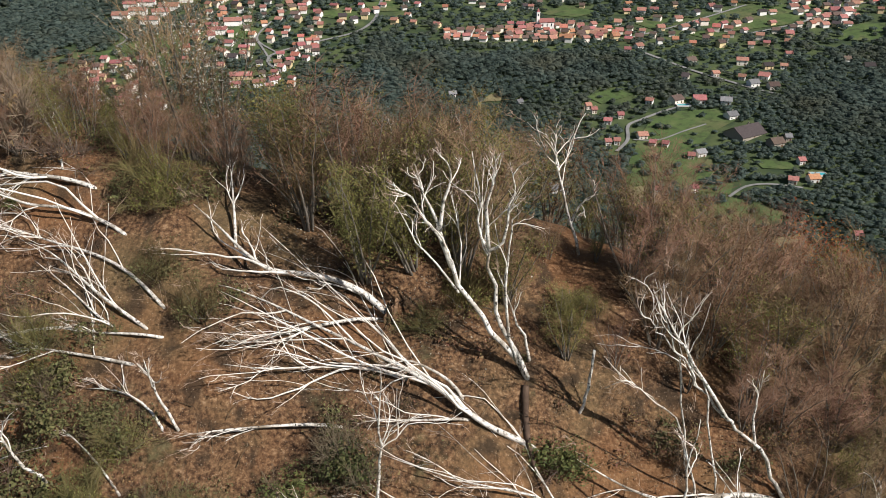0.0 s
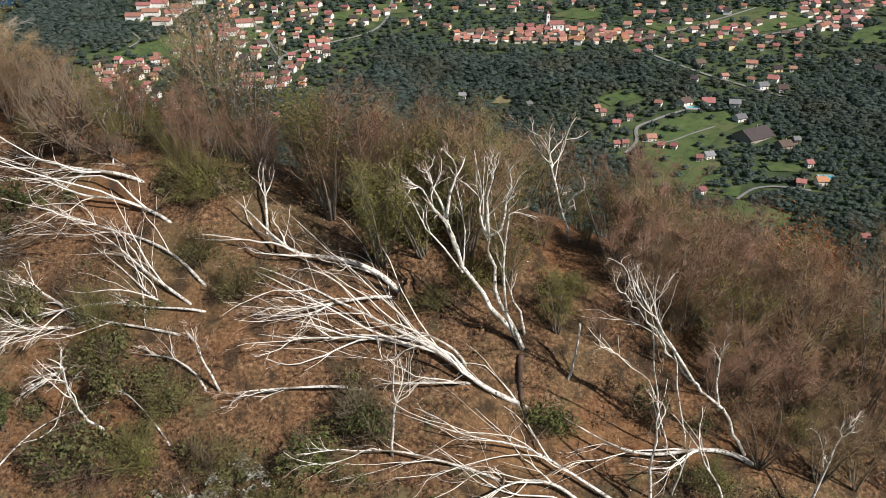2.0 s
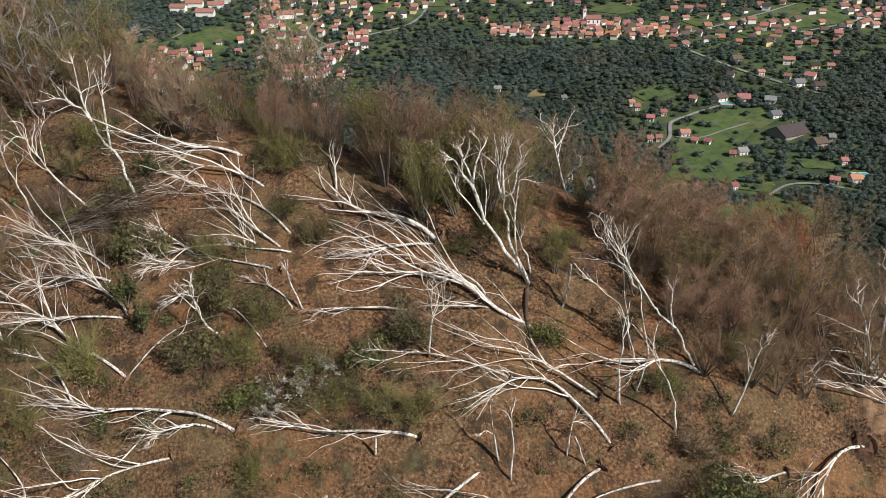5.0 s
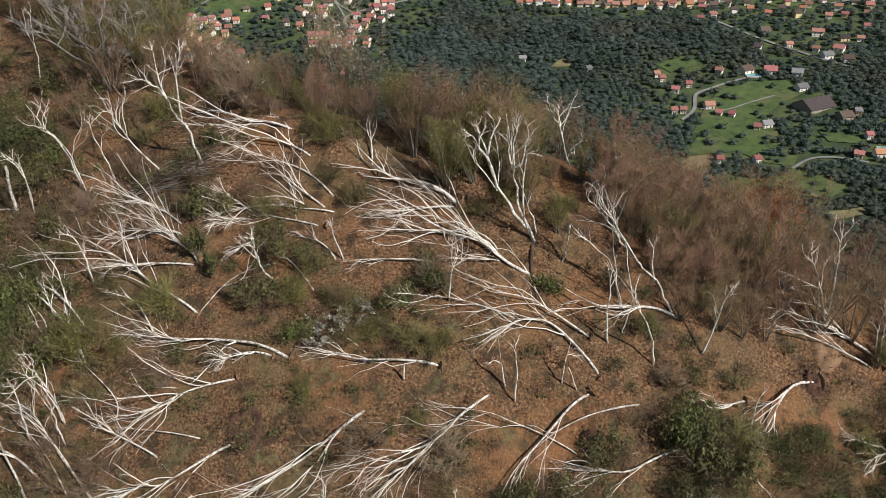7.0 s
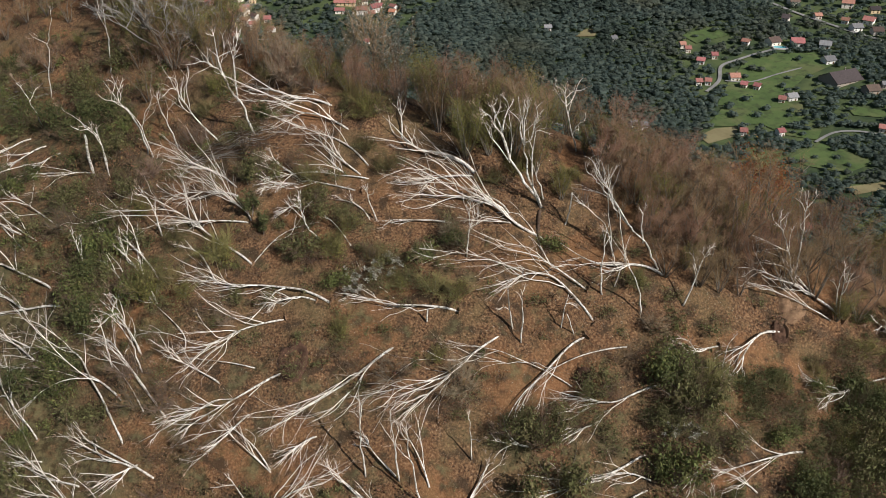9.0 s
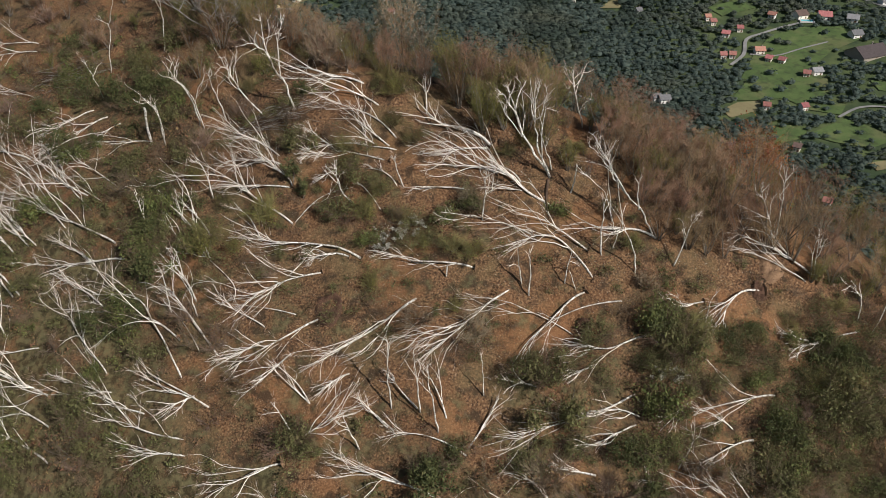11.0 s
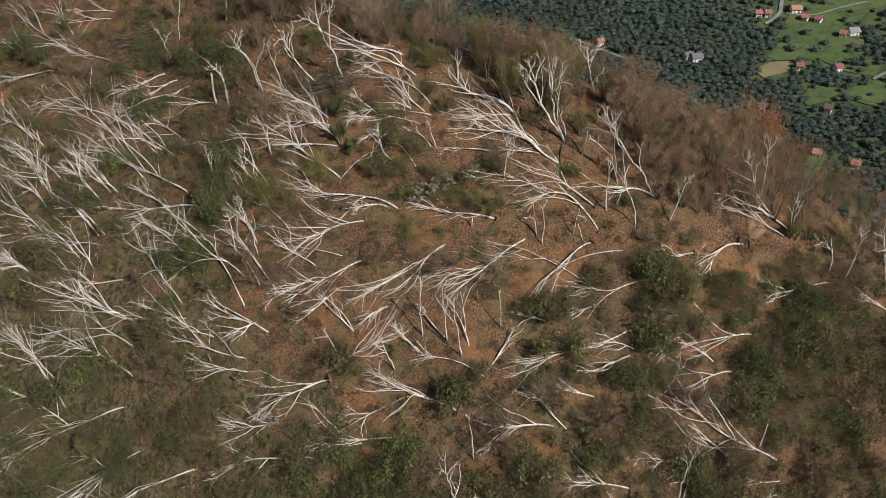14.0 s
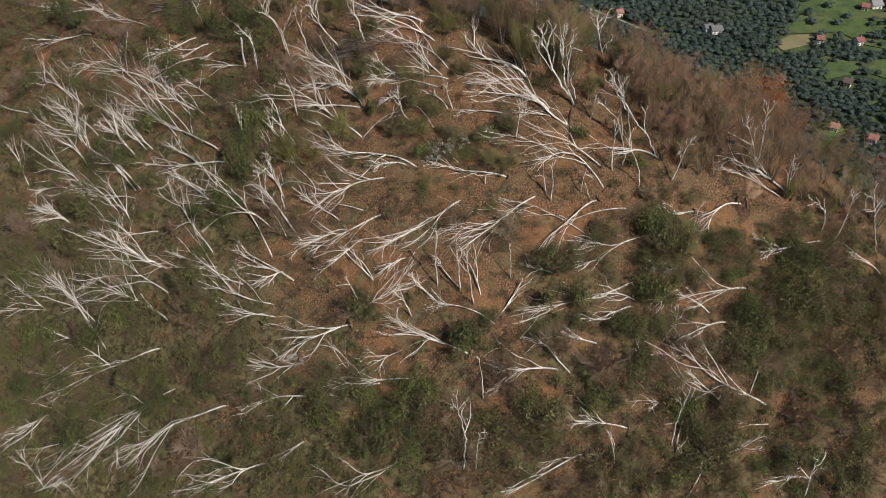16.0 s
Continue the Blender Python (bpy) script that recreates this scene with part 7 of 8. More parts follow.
birch('fallen', 224, (0.06, 3, 0.35, (15.8, 7.2, -37.4), (14.0, 7.8, -36.7), (12.5, 7.6, -36.4)))
birch('standing', 225, (0.05, 0, 0.35, (25.7, 7.2, -40.1), (25.8, 7.2, -36.7)))
birch('standing', 226, (0.05, 2, 0.35, (12.7, -1.7, -44.7), (12.0, -1.7, -41.3), (11.5, -1.7, -39.3)))
birch('fallen', 227, (0.07, 4, 0.35, (15.9, 8.7, -36.1), (17.2, 10.6, -34.7), (17.2, 11.4, -33.8)))
birch('fallen', 230, (0.09, 4, 0.35, (-13.2, 29.5, -18.2), (-14.3, 30.0, -17.7), (-16.0, 31.2, -16.9), (-18.1, 32.8, -16.4)))
birch('fallen', 231, (0.07, 5, 0.35, (-11.4, 29.1, -18.0), (-14.1, 29.4, -18.1), (-15.8, 29.5, -18.0)))
birch('fallen', 232, (0.10, 6, 0.35, (-11.8, 28.0, -18.7), (-15.4, 28.8, -18.7), (-16.6, 28.9, -18.5), (-18.1, 28.8, -19.0)))
birch('fallen', 233, (0.07, 3, 0.35, (-10.6, 25.6, -20.5), (-11.5, 26.6, -19.6), (-13.2, 27.4, -19.4), (-14.3, 27.4, -19.6)))
birch('standing', 234, (0.04, 2, 0.25, (9.6, 24.3, -22.6), (8.5, 24.3, -18.8), (7.3, 24.3, -17.6), (6.2, 24.3, -16.4)))
birch('standing', 235, (0.04, 2, 0.25, (9.4, 25.0, -22.0), (8.4, 25.0, -16.6), (7.5, 25.0, -15.2), (7.2, 25.0, -13.4)))
birch('standing', 236, (0.04, 2, 0.25, (10.4, 24.6, -22.4), (9.4, 24.6, -17.6), (8.6, 24.6, -16.3), (9.1, 24.6, -14.1)))
birch('fallen', 237, (0.09, 7, 0.35, (-36.9, -0.3, -45.2), (-42.7, -2.9, -48.5), (-48.7, -5.5, -52.0), (-53.1, -6.9, -54.5)))

BARE_PATCHES = [(-15.5, 16.3, 3.5), (-3.7, 18.8, 3.5), (5.0, 12.5, 3.5), (8.6, 20.7, 3.5), (19.0, 23.1, 4.5), (-7.0, 25.8, 2.5), (-21.2, 4.9, 3.0), (6.7, 2.6, 2.0), (-13.6, 11.2, 3.0), (27.3, 22.9, 2.5), (3.0, 25.5, 3.0)]


TRUNKS = np.array(trunk_spots)


def under_trunk(x, y, reach):
    """Whether a fallen trunk lies over this spot."""
    return bool((((TRUNKS - (x, y)) ** 2).sum(1) < reach * reach).any())


def within(patches, x, y):
    return any((x - a) ** 2 + (y - b) ** 2 < r * r for a, b, r in patches)


# thickets of scrub: place, reach, and their leaves
THICKETS = [(29.4, 14.4, 3.2, "green"), (34.7, 11.9, 3.5, "olive"), (13.4, 8.9, 2.2, "green"), (12.6, 2.9, 2, "green"), (21.5, 3.2, 3, "olive"), (30.6, 3.1, 3, "green"), (37.8, 6.1, 3, "olive"),
            (-13.3, -3.7, 3.4, "green"), (-9.5, -1.1, 2.5, "green"), (-24.9, -3.7, 2, "olive"), (-49.7, -2.6, 2.5, "olive")]
THICKETS += [(-60.7, 6.6, 3, "olive"), (-65.1, 24.0, 3, "olive"), (-55.2, 36.6, 3, "olive"), (-41.9, 29.4, 3, "green"), (-34.2, 20.6, 2, "green"), (-41.4, 23.3, 2.5, "olive"), (0.0, 6.0, 1.5, "brown"),
             (-3.1, -2.5, 2.5, "olive"), (4.1, -3.0, 2.5, "brown"), (21.4, 18.5, 2, "green"), (13.4, 18.1, 1.2, "green"), (-19.8, -0.7, 1.5, "olive")]
THICKETS += [(-38.5, 1.4, 1.5, "olive"), (-67.6, 16.6, 3, "olive"), (-54.8, 12.0, 2.5, "brown"), (-11.6, 22.6, 2, "olive"), (15.6, 15.1, 1.5, "olive"), (24.7, 17.0, 2.5, "green"), (35.6, 16.4, 3, "olive"),
             (23.6, 10.0, 2.5, "green"), (-3.3, 7.4, 1.5, "brown"), (16.2, 10.9, 2, "green"), (-44.1, 6.3, 2, "olive"), (-73.3, 43.4, 3, "olive"), (-31.9, 27.9, 2, "brown"), (-23.1, 22.4, 1.5, "olive")]
THICKETS += [(-41.8, 17.8, 2, "olive"), (11.2, -2.9, 2, "olive"), (-15.5, -7.4, 2.5, "green"), (-38.8, -9.1, 2.5, "olive"), (16.6, 17.3, 1.2, "green"), (-29.0, 8.0, 2, "olive"), (-2.0, 14.0, 1.5, "olive"), (33, 21, 3, "brown"), (40, 14, 4, "olive")]
THICKETS += [(30.2, 17.4, 6.0, "green"), (28.3, 14.0, 4.9, "green"), (13.8, 3.6, 2.9, "green"), (10.8, 9.3, 1.9, "green"), (-13.1, -3.4, 5.4, "green"), (-29.2, -6.7, 5.3, "green"), (-44.1, -2.1, 6.2, "green"), (-63.2, 6.6, 5.2, "green"), (-60.7, 8.6, 5.0, "green"), (-50.4, -8.3, 4.9, "green"), (-11.5, -6.5, 3.6, "green"), (-44.9, 31.0, 3.1, "green"), (-33.9, 22.6, 2.9, "green"), (-37.9, 14.2, 3.3, "green"), (-57.7, 19.7, 4.8, "green"), (-54.0, 43.3, 4.4, "green"), (-40.1, 38.5, 3.5, "green"), (-75.7, 31.2, 6.5, "green"), (-4.2, 16.6, 1.2, "green"), (13.2, 18.5, 1.6, "green")]
THICKETS += [(30.7, 4.2, 3.6, "green"), (32.9, 17.5, 3.8, "green"), (24.7, 17.0, 3.1, "green"), (22.0, 11.6, 4.8, "olive"), (19.0, 17.3, 3.6, "olive"), (35.3, 10.7, 5.0, "olive"), (24.0, 2.4, 4.1, "olive"), (2.9, 10.2, 2.7, "olive"), (6.5, 2.1, 2.9, "olive"), (-45.7, 6.7, 4.1, "olive"), (-39.6, 7.0, 3.1, "olive"), (-23.3, -4.2, 4.5, "olive"), (-57.9, -7.9, 3.7, "olive"), (-50.5, 21.7, 4.2, "olive"), (-62.2, 32.4, 5.2, "olive"), (-80.3, 59.9, 6.5, "olive"), (-78.9, 43.4, 6.5, "olive"), (-21.9, 20.0, 2.1, "olive"), (-12.5, 18.7, 2.6, "olive"), (-5.8, 22.6, 2.7, "olive")]
THICKETS += [(11.5, 22.3, 1.5, "olive"), (5.2, 7.3, 2.3, "olive"), (29.6, 20.5, 2.5, "olive"), (35.7, 14.5, 3.8, "olive"), (16.6, 8.2, 3.5, "olive"), (26.1, 9.8, 3.6, "olive"), (34.6, 21.6, 3.3, "olive"), (38.0, 19.2, 3.3, "olive"), (13.3, -1.6, 3.4, "olive"), (20.3, -0.9, 3.5, "olive"), (1.7, -2.6, 2.9, "olive"), (-18.2, -6.8, 3.1, "olive"), (-38.6, 1.9, 3.7, "olive"), (-53.4, 2.4, 5.3, "olive"), (-61.8, 0.7, 5.9, "olive"), (-27.5, 17.9, 2.1, "olive"), (-15.0, 14.2, 1.6, "olive"), (8.2, 15.0, 1.8, "olive"), (28.2, 22.1, 2.5, "brown"), (35.4, 5.3, 3.7, "brown")]
THICKETS += [(38.2, 8.9, 3.8, "brown"), (17.4, 11.2, 2.4, "brown"), (15.9, 1.0, 2.9, "brown"), (7.6, -2.8, 3.4, "brown"), (-3.6, 2.7, 3.0, "brown"), (-4.9, -5.7, 2.9, "brown"), (-30.5, -1.1, 3.4, "brown"), (-59.3, 15.9, 5.1, "brown"), (-47.7, 11.6, 4.3, "brown"), (-67.1, 19.8, 5.8, "brown"), (-45.1, 24.6, 3.5, "brown"), (-76.8, 47.3, 6.5, "brown"), (-59.6, 39.8, 5.8, "brown"), (-22.7, 10.3, 2.7, "brown"), (9.6, -0.3, 2.3, "brown"), (27.1, 11.9, 2.4, "brown"), (32.2, 11.5, 3.1, "brown"), (24.0, 6.9, 3.0, "brown")]
THICKETS += [(-40.4, 38.0, 3.1, "green"), (-37.7, 35.8, 2.3, "green"), (-27.2, 37.4, 1.3, "green"), (-21.3, 35.2, 1.0, "green"), (-34.3, 23.3, 2.9, "green"), (-29.7, 21.1, 1.6, "green"), (-4.3, 16.7, 0.9, "green"), (-29.6, 18.3, 1.8, "green"), (15.4, 19.2, 1.5, "green"), (16.8, 17.1, 1.6, "green"), (21.7, 17.6, 1.8, "green"), (25.2, 18.1, 1.8, "green"), (14.1, 17.8, 1.1, "green"), (-1.5, 20.0, 0.9, "green"), (19.1, 17.9, 1.4, "green"), (-38.7, 44.5, 1.9, "olive"), (-13.3, 35.7, 1.3, "olive"), (-17.6, 39.7, 1.2, "olive"), (-10.2, 35.6, 1.0, "olive"), (-15.4, 27.5, 1.0, "olive")]
THICKETS += [(-6.6, 28.1, 0.9, "olive"), (-36.3, 25.9, 2.1, "olive"), (-27.0, 23.7, 1.6, "olive"), (-7.5, 22.3, 1.3, "olive"), (-4.9, 22.7, 1.6, "olive"), (-17.8, 24.2, 1.2, "olive"), (-20.1, 19.9, 0.9, "olive"), (11.5, 22.6, 1.0, "olive"), (5.1, 25.4, 0.9, "olive"), (3.4, 14.5, 0.9, "olive"), (7.7, 14.6, 1.3, "olive"), (17.9, 28.1, 1.6, "olive"), (-22.3, 29.3, 1.1, "olive"), (-22.1, 39.5, 1.3, "olive"), (-4.7, 25.8, 0.9, "olive"), (-28.2, 32.3, 2.5, "brown"), (-32.2, 29.7, 2.0, "brown"), (-36.3, 31.7, 2.2, "brown"), (-25.5, 14.5, 1.6, "brown"), (-9.9, 15.1, 1.1, "brown")]
THICKETS += [(13.5, 20.7, 1.4, "brown"), (21.9, 20.8, 1.5, "brown"), (25.8, 21.7, 1.7, "brown"), (11.8, 18.6, 0.9, "brown"), (7.3, 16.8, 0.9, "brown"), (14.4, 26.6, 1.5, "brown"), (-41.8, 43.5, 3.0, "brown"), (-31.2, 43.2, 2.0, "brown"), (-24.0, 33.2, 1.4, "brown"), (-13.1, 31.1, 1.1, "brown"), (-18.5, 31.3, 1.1, "brown"), (25.6, 23.7, 1.3, "brown"), (-36.6, 29.0, 2.1, "brown"), (-23.4, 26.0, 1.3, "brown")]
THICKETS += [(16.9, 19.0, 1.9, "olive"), (21.4, 20.3, 1.9, "green"), (25.9, 19.2, 1.9, "green"), (30.5, 22.5, 1.9, "brown"), (19.0, 15.6, 1.9, "olive"), (23.4, 15.2, 1.9, "green"), (28.8, 16.5, 1.9, "olive"), (14.6, 16.1, 1.9, "olive"), (25.7, 22.0, 1.9, "brown"), (13.8, 18.7, 1.9, "green")]

BARE_PATCHES += [(-18.5, 17.8, 3), (-13.2, 9.2, 2.2), (7.0, 18.9, 2.5), (19.9, 15.7, 2), (4.9, 12.9, 3), (-8.8, 6.7, 2), (-1.5, 7.6, 1.5), (38, 11.1, 2), (-27.2, 21.9, 2), (-26.5, 4.2, 2.2), (-39.5, 4.4, 2.5), (23.5, 22.2, 2.5), (-5.4, 11.5, 2)]


taken.clear()
bush_rng = random.Random(9)
while len(taken) < 340:
    if bush_rng.random() < 0.75:
        a, b, r, leafage = bush_rng.choice(THICKETS)
        x, y = a + bush_rng.gauss(0, r * 0.6), b + bush_rng.gauss(0, r * 0.6)
    else:
        x, y, leafage = bush_rng.uniform(-84, 44), bush_rng.uniform(-22, 62), ""
    if y > wood_edge(x) + 1 or within(BARE_PATCHES, x, y) or under_trunk(x, y, 1.0) or not free(x, y, 1.9):
        continue
    k = bush_rng.random()
    kind = ("green" if k < 0.75 else "olive") if leafage == "green" else ("olive" if k < 0.7 else "bare" if k < 0.9 else "green") if leafage == "olive" else "olive" if k < 0.3 else "bare"
    if y > 15 and x > -32 and kind != "bare" and bush_rng.random() < 0.75:
        kind = "thin"
    model = bush_rng.choice(bush_kinds[kind])
    put(model, x, y, bush_rng.uniform(0, 6.28), bush_rng.uniform(0.7, 1.55), bush_rng.uniform(0.85, 1.3))

# tall thickets that throw the deep shadows on the slope
TALL = [(4.0, 12.1, "olive"), (13.8, 17.9, "green"), (15.5, 15.9, "olive"), (14.1, 11.8, "green"), (22.5, 5.3, "bare"), (18.7, 3.5, "green"), (30.8, 6.5, "bare"), (4.4, 0.1, "olive"),
         (10.1, 5.3, "bare"), (28.7, 19.0, "green"), (39.0, 19.6, "olive"), (-16.8, 6.2, "olive"), (-4.6, 5.2, "green"), (-37.9, 8.5, "olive"), (-35.4, 21.1, "green"), (-8.8, -2.6, "green"),
         (-55.0, 16.5, "olive"), (12.6, 8.8, "green"), (25.6, 12.7, "green"), (29.5, 15.5, "olive"), (34.5, 12.7, "bare"), (24.1, 9.8, "olive"), (6.2, 10.2, "olive"), (0.3, 2.5, "bare"),
         (-55.7, 22.2, "green"), (-54.8, 12.8, "olive"), (-36.0, 16.3, "green"), (-28.1, 13.4, "bare"), (-39.2, -1.2, "green"), (-31.1, 1.2, "olive"), (-50.8, 3.3, "green"), (-16.3, -0.7, "olive"),
         (-28.6, 20.6, "olive"), (-34.4, 24.6, "green"), (-47.6, 31.8, "green"), (-68.6, 42.5, "green"), (-43.6, 38.0, "green"), (-20.6, 38.6, "bare"), (35.8, 8.6, "bare"), (17.5, 8.2, "bare"),
         (5.3, 6.3, "bare")]
for x, y, kind in TALL:
    kind = "thin" if y > 17 and x > -32 and kind == "olive" else kind
    put(bush_rng.choice(bush_kinds[kind]), x, y, bush_rng.uniform(0, 6.28), bush_rng.uniform(1.35, 1.9), bush_rng.uniform(1.15, 1.5))
    for _ in range(2):
        put(bush_rng.choice(bush_kinds[kind]), x + bush_rng.gauss(0.6, 1.0), y + bush_rng.gauss(-0.3, 0.9), bush_rng.uniform(0, 6.28), bush_rng.uniform(0.9, 1.4), bush_rng.uniform(0.9, 1.3))

LOW = [(-56.0, -1.0, "green"), (-48.3, -4.8, "green"), (-41.7, 0.1, "olive"), (-32.7, -5.5, "bare"), (-27.6, -1.7, "olive"), (-18.2, -2.7, "green"), (-12.7, -4.7, "green"), (-8.6, -1.2, "olive"), (-3.2, -3.9, "bare"), (2.2, -1.4, "bare"), (-56.4, 4.1, "green"), (-63.0, 12.0, "olive"), (-55.8, 12.6, "olive"), (-37.8, 6.0, "bare"), (-45.9, 5.3, "green"), (-22.2, -6.8, "olive"), (11.6, -2.2, "bare"), (22.3, 0.6, "olive"), (31.0, 2.4, "bare"), (37.0, 3.8, "olive"), (9.7, 2.5, "green"), (-50.3, 7.2, "olive"), (-50.6, 26.2, "green"), (-64.7, 23.4, "olive"), (-30.1, 21.1, "green")]
for x, y, kind in LOW:
    put(bush_rng.choice(bush_kinds[kind]), x, y, bush_rng.uniform(0, 6.28), bush_rng.uniform(1.3, 2.0), bush_rng.uniform(1.1, 1.45))
BESIDE = [(-4.2, 24.5, "green"), (4.5, 25.2, "green"), (-0.7, 29.5, "olive"), (-13.0, 34.6, "olive"), (-12.3, 25.2, "olive"), (5.5, 30.9, "olive"), (-16.6, 29.0, "olive"), (-9.9, 29.7, "olive"), (16.9, 27.2, "bare"), (14.2, 28.1, "bare"), (-4.8, 20.8, "olive"), (-9.9, 23.2, "olive"), (-5.7, 23.0, "green"), (-2.8, 20.7, "olive"), (16.1, 19.0, "green"), (-16.4, 27.6, "olive"), (-3.9, 16.7, "olive"), (-12.1, 31.5, "olive")]
for x, y, kind in BESIDE:
    put(bush_rng.choice(bush_kinds["thin" if kind == "olive" else kind]), x, y, bush_rng.uniform(0, 6.28), bush_rng.uniform(0.85, 1.2), bush_rng.uniform(0.8, 1.1))

silver = bush_kind("bush", "toppled bush with silvery dried leaves", "bush", G_BUSH, 31, M_leaf_silver, 2.4, 8, 110, 900, 0.17, 1.1)
for x, y, s in ((-11.4, 21.0, 0.9), (-9.6, 22.0, 1.0), (-8.5, 22.9, 0.7), (14.8, 14.4, 0.9), (-23.1, 1.9, 0.7)):
    put(silver, x, y, x, s, 0.7)
ivy = bush_kind("ivy_column", "upright column of yellow-green leaves", "bush", G_BUSH, 32, M_leaf_green, 2.8, 4, 120, 1200, 0.17, 0.35)
for x, y, s in ((-21.2, 26.2, 1.0), (-19.9, 25.0, 0.9), (-22.2, 29.1, 0.7), (-22.0, 34.3, 0.9)):
    put(ivy, x, y, x, s)
grey = bush_kind("dead_tree", "grey leafless dead tree with spreading boughs", "tree", G_TREE, 33, M_leaf_silver, 8.5, 11, 230, 0, 0.1, 1.7, wood_material=M_grey, twig_r=0.03, tree=True)
for x, y, s in ((-34.4, 44.2, 1.0), (-38.6, 48.5, 0.9), (-31.5, 46.0, 0.75)):
    put(grey, x, y, x, s)
rust = crest_tree("beech_tree", "round-crowned tree with rust-red autumn leaves", 34, 14.0, M_leaf_rust, M_brush, 7000, 0.24, 1200, 0.34)
for x, y, s in ((28.8, 56.0, 1.0), (25.8, 54.5, 0.72), (32.5, 57.0, 0.72)):
    put(rust, x, y, x, s)
aspen = bush_kind("aspen_tree", "tall aspen with thin silvery brown leaves", "tree", G_TREE, 35, M_leaf_silver, 9.5, 4, 330, 900, 0.14, 0.22, tree=True)
for x, y, s in ((-12.5, 39.5, 1.0), (-10.5, 38.5, 0.75), (-15.0, 41.0, 0.8)):
    put(aspen, x, y, x, s)


def litter():
    """Sticks, brambles and dry tufts scattered over the slope."""
    rng = random.Random(17)
    sticks, brown, olive, green, lime, twiggy = Tubes(), Tubes(), Tubes(), Tubes(), Tubes(), Tubes()
    for _ in range(2600):
        x, y = rng.uniform(-66, 44), rng.uniform(-24, 42)
        if y > wood_edge(x) + 4:
            continue
        a = rng.uniform(0, 6.28)
        n = rng.uniform(0.25, 1.0)
        p = Vector((x, y, float(land(x, y)) + 0.04))
        x2, y2 = x + math.cos(a) * n, y + math.sin(a) * n
        q = Vector((x2, y2, float(land(x2, y2)) + rng.uniform(0.02, 0.6)))
        r = rng.uniform(0.008, 0.02)
        sticks.tube([p, p.lerp(q, 0.5) + Vector((rng.gauss(0, .06), rng.gauss(0, .06), abs(rng.gauss(0, .06)))), q], [r, r * 0.8, r * 0.4], 3)
    kinds = {"green": green, "olive": olive, "brown": brown, "lime": lime}
    clumps = []
    for a, b, r, leafage in THICKETS:
        for _ in range(int(r * r * 0.95) + 3):
            k = rng.random()
            clumps.append((a + rng.gauss(0, r * 0.75), b + rng.gauss(0, r * 0.75), rng.uniform(0.6, 1.0) ** 2 * 1.75, leafage if k < 0.66 else "olive" if k < 0.86 else "brown"))
    count = len(clumps) + 1200
    while len(clumps) < count:
        x, y = rng.uniform(-86, 46), rng.uniform(-24, 62)
        dense = 0.35 + 0.25 * (x > 9 and y < 17) + 0.4 * (y < 1) + 0.5 * (x < -30)
        if rng.random() < dense and y < wood_edge(x) + 7:
            near = [t[3] for t in THICKETS if (t[0] - x) ** 2 + (t[1] - y) ** 2 < 49]
            clumps.append((x, y, rng.uniform(0.55, 1.0) ** 2 * 1.35, rng.choice(near + ["olive", "brown"])))
    for _ in range(520):
        clumps.append((rng.uniform(-32, 30), rng.uniform(-2, 30), rng.uniform(0.4, 0.9), rng.choice(("brown", "brown", "twigs"))))
    for _ in range(170):
        clumps.append((rng.uniform(11, 44), rng.uniform(-8, 19), rng.uniform(0.8, 1.35), rng.choice(("green", "olive", "brown", "twigs"))))
    for _ in range(330):
        clumps.append((rng.uniform(-70, 30), rng.uniform(-17, 5), rng.uniform(0.7, 1.5), rng.choice(("green", "olive", "olive", "brown", "twigs"))))
    for _ in range(170):
        clumps.append((rng.uniform(8, 38), rng.uniform(10, 27), rng.uniform(0.5, 1.1), rng.choice(("twigs", "twigs", "brown", "olive"))))
    for x, y, r, leafage in clumps:
        if leafage == "green" and math.sin(x * 0.5) + math.sin(y * 0.6 + 1) > -0.1:
            leafage = "lime"
        if y > wood_edge(x) + 8 or (within(BARE_PATCHES, x, y) and rng.random() < 0.72):
            continue
        if under_trunk(x, y, 0.35 * r + 0.3) and rng.random() < 0.75:
            continue
        c = Vector((x, y, float(land(x, y)) - 0.15))
        tall = rng.uniform(0.85, 1.4) * (1.0 if y > 9 and -30 < x < 34 else 1.2)
        near = y > 9 and -30 < x < 34
        size = 0.09 if near else 0.145
        if leafage != "twigs":
            mound(kinds[leafage], c, r, int((2.0 if leafage == "brown" else 3.4 if near else 5.0) * r * r / size ** 2) + 12, size, rng, tall, 20 if leafage == "brown" else 45)
        for _ in range(int((100 if leafage in ("brown", "twigs") else 36) * r * r) + 6):
            d = Vector((rng.gauss(0, 0.8), rng.gauss(0, 0.8), rng.uniform(0.3, 1.3))).normalized()
            twiggy.sliver(c + Vector((rng.gauss(0, r * 0.4), rng.gauss(0, r * 0.4), 0.1)), d, r * rng.uniform(0.6, 1.35), 0.009)
    for _ in range(2000):
        x, y = rng.uniform(-66, 44), rng.uniform(-24, 42)
        if y > wood_edge(x) + 3:
            continue
        tuft = olive if rng.random() < 0.35 else brown
        z = float(land(x, y))
        for _ in range(9):
            tuft.leaf(Vector((x + rng.gauss(0, .4), y + rng.gauss(0, .4), z + rng.uniform(0.03, 0.25))), rng.uniform(0.06, 0.12), rng)
